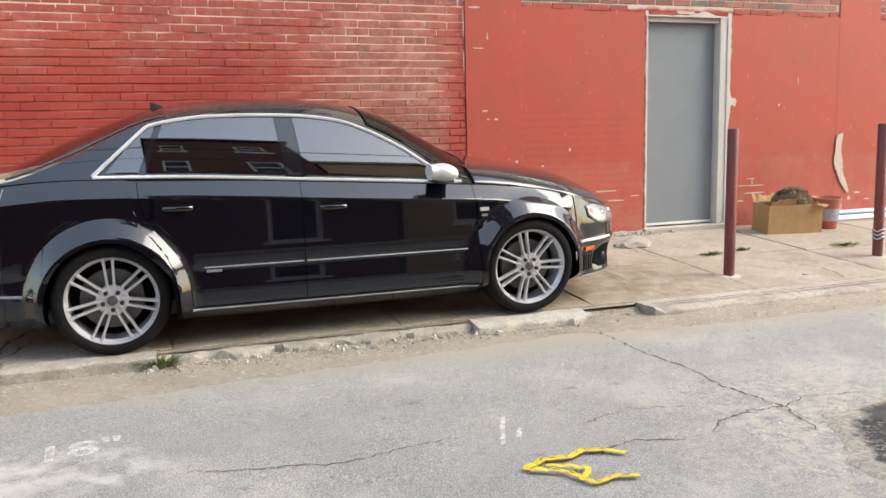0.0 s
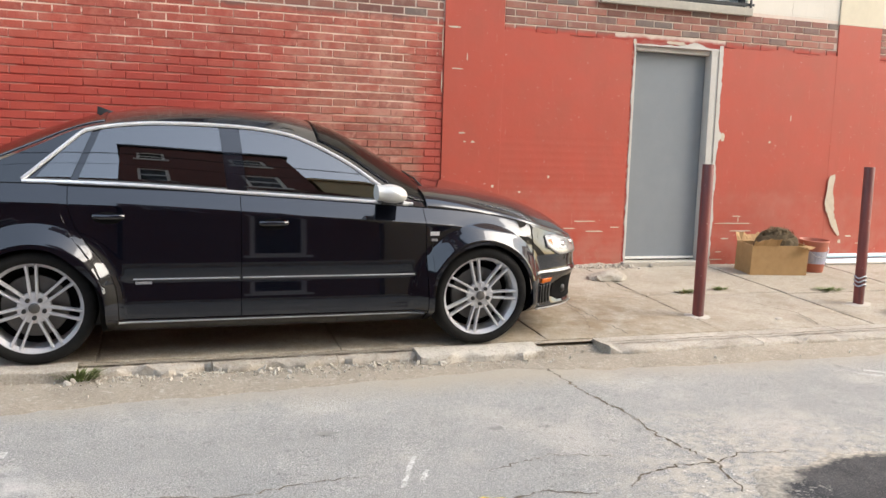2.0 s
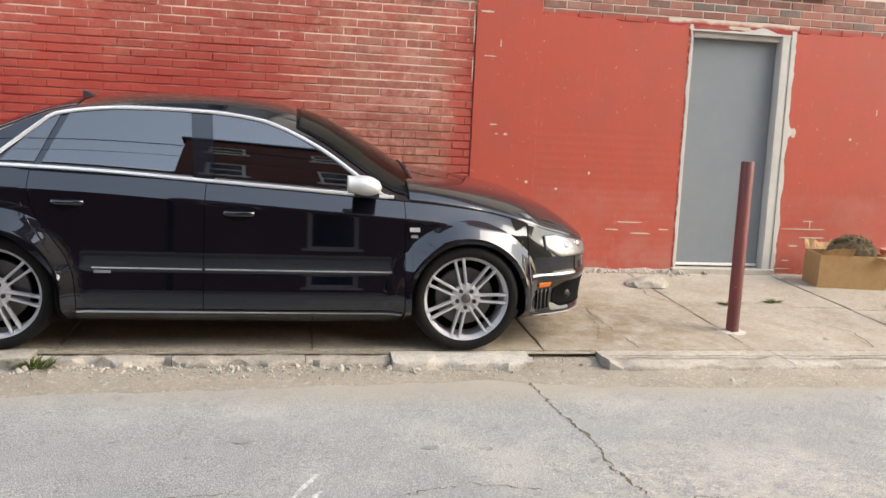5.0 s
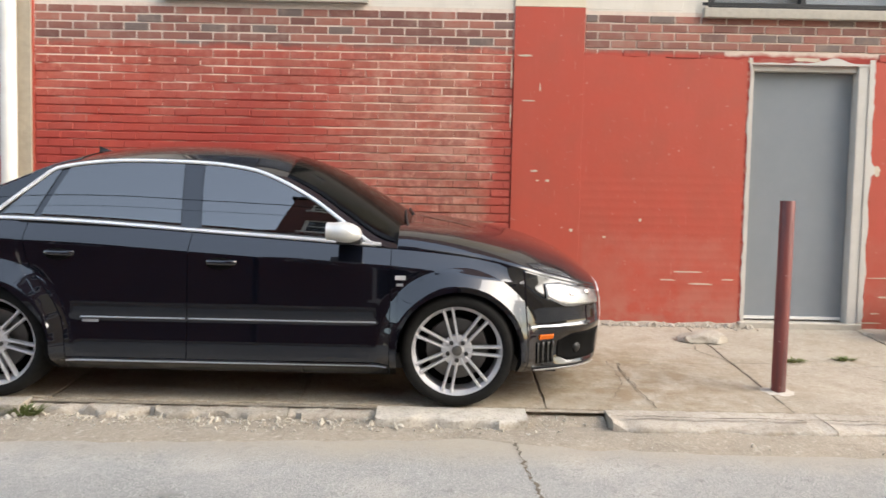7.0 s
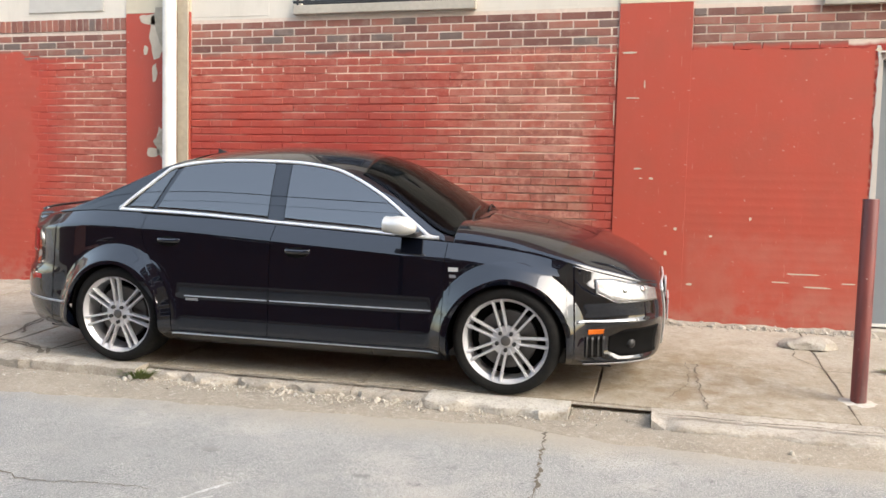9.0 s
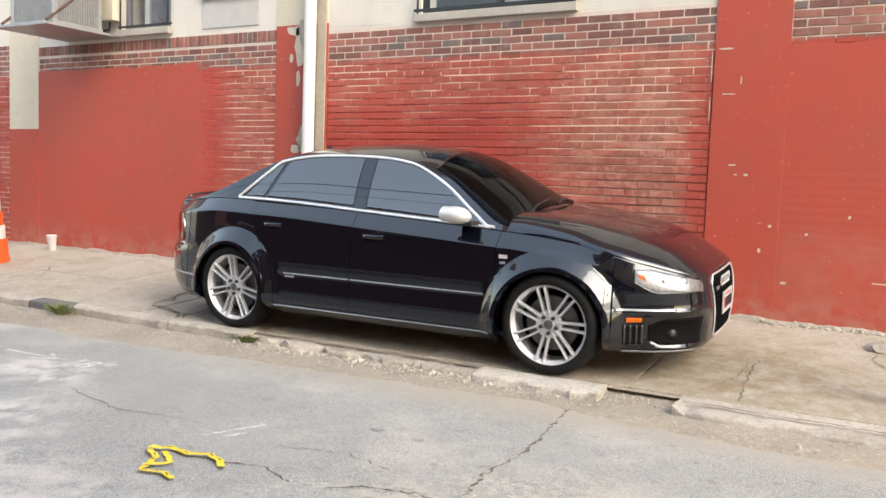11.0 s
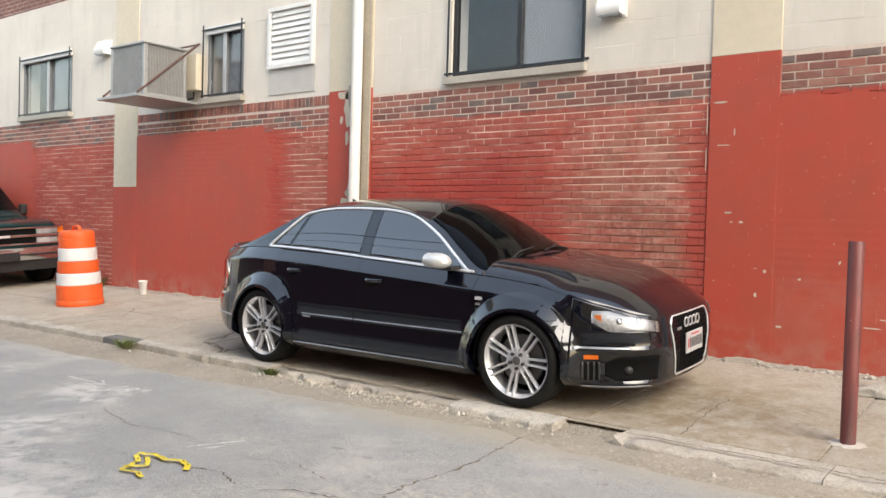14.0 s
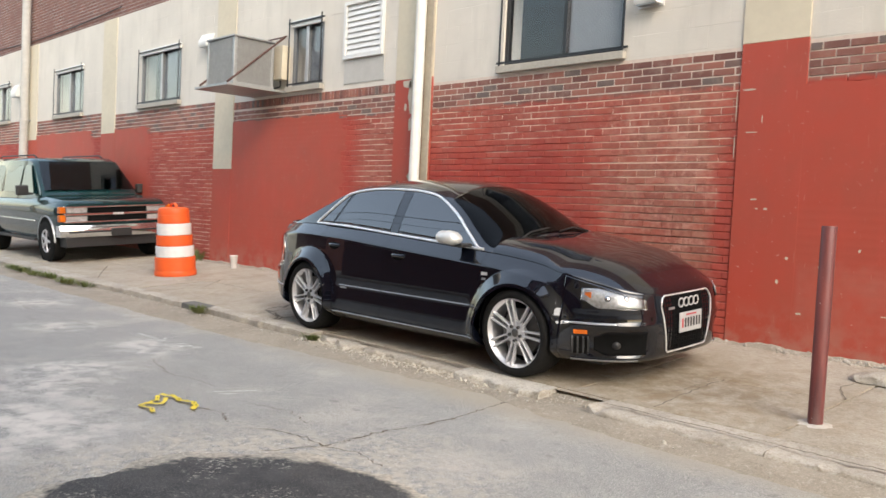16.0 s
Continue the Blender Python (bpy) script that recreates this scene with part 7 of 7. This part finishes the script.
    for sg in (-1, 1):
        for wx in (0.0, -3.0):
            w = new("wheel")
            w.parent = s
            w.matrix_local = pose(wx, sg * 0.985, 0.365, 0, 0, 0 if sg < 0 else 180)
            bm = bmesh.new()
            lathe(bm, [(0.20, 0.02), (0.22, 0.0), (0.29, -0.005), (0.345, 0.01), (0.365, 0.05), (0.365, 0.2), (0.34, 0.24), (0.2, 0.24)], 40, "Y", cap=False)
            part("tyre", bm, M["rubber"], w, smooth=True)
            bm = bmesh.new()
            lathe(bm, [(0.0, 0.005), (0.06, 0.005), (0.08, 0.025), (0.11, 0.04), (0.165, 0.03), (0.195, 0.008), (0.208, 0.01), (0.208, 0.03)], 32, "Y", cap=False)
            part("rim", bm, M["silver"], w, smooth=True)
            for k in range(5):
                a = 2 * math.pi * k / 5
                bm = bmesh.new()
                tube(bm, [(0.07 * math.cos(a), 0.02, 0.07 * math.sin(a)), (0.19 * math.cos(a), 0.012, 0.19 * math.sin(a))], 0.022, 6)
                part("spoke", bm, M["silver"], w)
    for y in (-0.6, 0.6):
        bm = bmesh.new()
        tube(bm, [(-3.6, y, 1.885), (-3.5, y, 1.93), (-1.6, y, 1.93), (-1.45, y, 1.88)], 0.016, 6)
        part("roof_rail", bm, M["trim"], s)
    s.matrix_world = pose(-8.32, 0.40, paved(0.40), math.degrees(math.atan(0.07)), 0, 0) @ Matrix.Diagonal((1, 1, 0.955, 1))


estate()


# ---- houses over the street, seen in the car's glass, and one added block ----
def house(name, x0, x1, y, h, mat, label, wins, roof_h=0.0):
    o = thing(name, pose(x0, y, 0), label, "house")
    W = x1 - x0
    bm = bmesh.new()
    holed_wall(bm, 0, W, ROAD - 0.2, h, -0.3, 0, wins)
    part("wall", bm, M[mat], o)
    bm = bmesh.new()
    box(bm, 0, W, -7.0, -6.8, ROAD - 0.2, h)
    box(bm, 0, 0.2, -6.8, -0.3, ROAD - 0.2, h)
    box(bm, W - 0.2, W, -6.8, -0.3, ROAD - 0.2, h)
    part("wall", bm, M[mat], o)
    part("roof", solid(-0.1, W + 0.1, -7.1, 0.15, h, h + 0.25, 0.02), M["house_tan"] if mat == "house_tan" else M["trim"], o)
    for a, b, c, d in wins:
        bm = bmesh.new()
        for q in ((a, b, c, c + 0.07), (a, b, d - 0.07, d), (a, a + 0.07, c + 0.071, d - 0.071), (b - 0.07, b, c + 0.071, d - 0.071), (a + 0.071, b - 0.071, (c + d) / 2 - 0.03, (c + d) / 2 + 0.03)):
            box(bm, q[0], q[1], -0.16, -0.06, q[2], q[3])
        w = part("window", bm, M["white"], o, "white framed window")
        part("pane", solid(a + 0.07, b - 0.07, -0.13, -0.12, c + 0.07, d - 0.07), M["pane"], w)
        part("sill", solid(a - 0.08, b + 0.08, -0.05, 0.08, c - 0.1, c - 0.005), M["white"], w)


house("brick_house", 0.0, 3.75, -7.7, 12.3, "house_red", "dark red brick row house over the street", [(0.45, 1.15, 10.6, 11.6), (2.5, 3.2, 10.6, 11.6), (0.45, 1.15, 8.0, 9.4), (2.5, 3.2, 8.0, 9.4), (0.45, 1.15, 5.2, 6.9), (2.5, 3.2, 5.2, 6.9), (0.4, 1.2, 1.6, 3.4), (1.8, 2.6, 0.3, 2.4)])
house("rendered_house", 3.9, 10.5, -7.9, 9.4, "house_tan", "low tan rendered building over the street", [(1.0, 2.2, 2.9, 4.1), (4.2, 5.4, 2.9, 4.1), (1.0, 3.0, 0.6, 2.2)])
# unseen low building added so that the car's flank mirrors something dark
house("flank_reflection_block", -8.9, -0.1, -7.8, 4.0, "house_red", "low dark brick block added unseen to darken the car's flank", [(1.2, 2.2, 1.4, 2.6), (5.6, 6.6, 1.4, 2.6)])
house("corner_house", 14.0, 24.0, -11.0, 7.0, "house_tan", "tan corner building over the street", [(1.5, 2.6, 4.4, 6.0), (5.0, 6.1, 4.4, 6.0)])
house("end_house", -30.0, -16.0, -11.5, 6.5, "house_red", "brick building far down the street", [(2, 3, 4, 5.6), (6, 7, 4, 5.6), (10, 11, 4, 5.6)])
tagged(part("far_pavement", solid(-60, 30, -16, -7.0, ROAD - 0.3, ROAD + 0.1), M["concrete"]), "concrete pavement over the street", "pavement", kind="structure")


def power_lines():
    p = thing("power_lines", pose(0, 0, 0), "thin power lines strung over the street", "cable")
    for k, (y, z) in enumerate(((-6.6, 9.6), (-6.9, 10.1), (-7.1, 9.0))):
        bm = bmesh.new()
        tube(bm, [(-30 + 60 * i / 20, y, z - 0.9 * (1 - ((i % 10) / 5 - 1) ** 2)) for i in range(21)], 0.018, 4)
        part("wire", bm, M["trim"], p)
    for x in (-30, 30):
        bm = bmesh.new()
        lathe(bm, [(0.15, ROAD), (0.11, 10.8)], 12, centre=(x, -7.3, 0))
        tube(bm, [(x, -7.5, 9.6), (x, -6.4, 9.6)], 0.05, 6)
        part("pole", bm, M["straw"], p, "weathered wooden pole")


power_lines()


# ---- brickwork, last ----
def lay_bricks():
    rnd = random.Random(77)
    mesh = {}
    def block(kind, w):
        w = round(w / 0.02) * 0.02 if w < 0.18 else LENGTH - (0.011 if w < LENGTH - 0.005 else 0.0008)
        key = kind, round(w, 3)
        if key not in mesh:
            me = bpy.data.meshes.new("brick")
            p, f = brick_points(w, COURSE - 0.011, 0.0030 + 0.0006 * kind, 0.0022 + 0.0003 * kind)
            me.from_pydata(p, [], f)
            me.materials.append(M["brick"])
            mesh[key] = me
        return mesh[key]
    count = 0
    bays = [(b[0][1], b[1][0]) for b in zip(PIERS, PIERS[1:])]
    for x0, x1 in bays:
        if x0 < -25:
            continue
        bare_low = 0.10
        verts, faces = [], []
        for x, z, w in bay_bricks(x0 + 0.004, x1 - 0.004, bare_low, band_z((x0 + x1) / 2) - (0.14 if -6 < x0 < -5 else 0)):
            covered = any(a <= x <= (b if b > 0 else b - 0.95) and z < t - 0.06 for a, b, t in SMOOTH)
            if covered:
                continue
            behind = -0.9 < x < 3.11 and z < 2.44
            # thick paint has filled most of the upright joints
            if (behind or (-2.6 < x < -1.5 and z < 2.44)) and rnd.random() < (0.92 if z < 2.04 else 0.45):
                w += 0.0102
            flat = (-0.9 < x < 3.11 and (z > 2.04 or x > 1.9)) or x < -1.5
            wob = 0.0025 * noise.noise((x * 2, z * 9, 0))
            if -0.9 < x < 3.11 and z > 1.66 and count < 300:
                o = bpy.data.objects.new("brick", block(rnd.randrange(4) if flat else rnd.randrange(4, 9), w))
                o.location = (x, WALL, z + wob)
                o.rotation_euler = (rnd.uniform(-0.02, 0.02), rnd.uniform(-0.012, 0.012), rnd.uniform(-0.01, 0.01))
                o.parent = wall
                scene.collection.objects.link(o)
                count += 1
                continue
            p, f = brick_points(w, COURSE - 0.011 + rnd.uniform(-0.002, 0.001), (0.003 if flat else 0.005) + rnd.uniform(0, 0.003) + (rnd.uniform(0.0, 0.005) if x > 1.7 and x < 3.1 and z < 1.9 else 0), 0.003)
            n = len(verts)
            verts += [(x + q[0], WALL + q[1], z + wob + q[2]) for q in p]
            faces += [tuple(i + n for i in q) for q in f]
        if -6 < x0 < -5:
            # a row of bricks on end under the block wall
            x = x0 + 0.04
            while x < x1 - 0.04:
                p, f = brick_points(0.060, 0.118, 0.007 + rnd.uniform(0, 0.004), 0.0035)
                n = len(verts)
                verts += [(x + q[0], WALL + q[1], band_z(-3.6) + 0.062 - 0.14 + q[2]) for q in p]
                faces += [tuple(i + n for i in q) for q in f]
                x += 0.0705
        if verts:
            me = bpy.data.meshes.new("brickwork")
            me.from_pydata(verts, [], faces)
            me.materials.append(M["brick_far"])
            ob = new("brickwork", me)
            ob.parent = wall
            tagged(ob, "worn bricks, painted red below and bare above", kind="stuff")


lay_bricks()


def lay_blocks():
    """Large painted blocks of the upper wall, with faint joints."""
    rnd = random.Random(78)
    for (a, x0), (x1, b) in zip(PIERS, PIERS[1:]):
        verts, faces = [], []
        for r in range(10):
            z = band_z((x0 + x1) / 2) + 0.02 + 0.103 + r * 0.205
            if z + 0.1 > 4.86:
                break
            x = x0 - (0.2 if r % 2 else 0)
            while x < x1:
                p0, p1 = max(x, x0) + 0.0025, min(x + 0.405, x1) - 0.0025
                if p1 - p0 > 0.06 and not in_hole(p0, p1, z - 0.1, z + 0.1, 0.0):
                    p, f = brick_points(p1 - p0, 0.2005, 0.0009 + rnd.uniform(0, 0.0008), 0.0015)
                    n = len(verts)
                    verts += [((p0 + p1) / 2 + q[0], WALL + q[1], z + q[2]) for q in p]
                    faces += [tuple(i + n for i in q) for q in f]
                x += 0.405
        me = bpy.data.meshes.new("blockwork")
        me.from_pydata(verts, [], faces)
        me.materials.append(M["beige"])
        ob = new("blockwork", me)
        ob.parent = wall
        tagged(ob, "beige painted concrete blocks", kind="stuff")


lay_blocks()
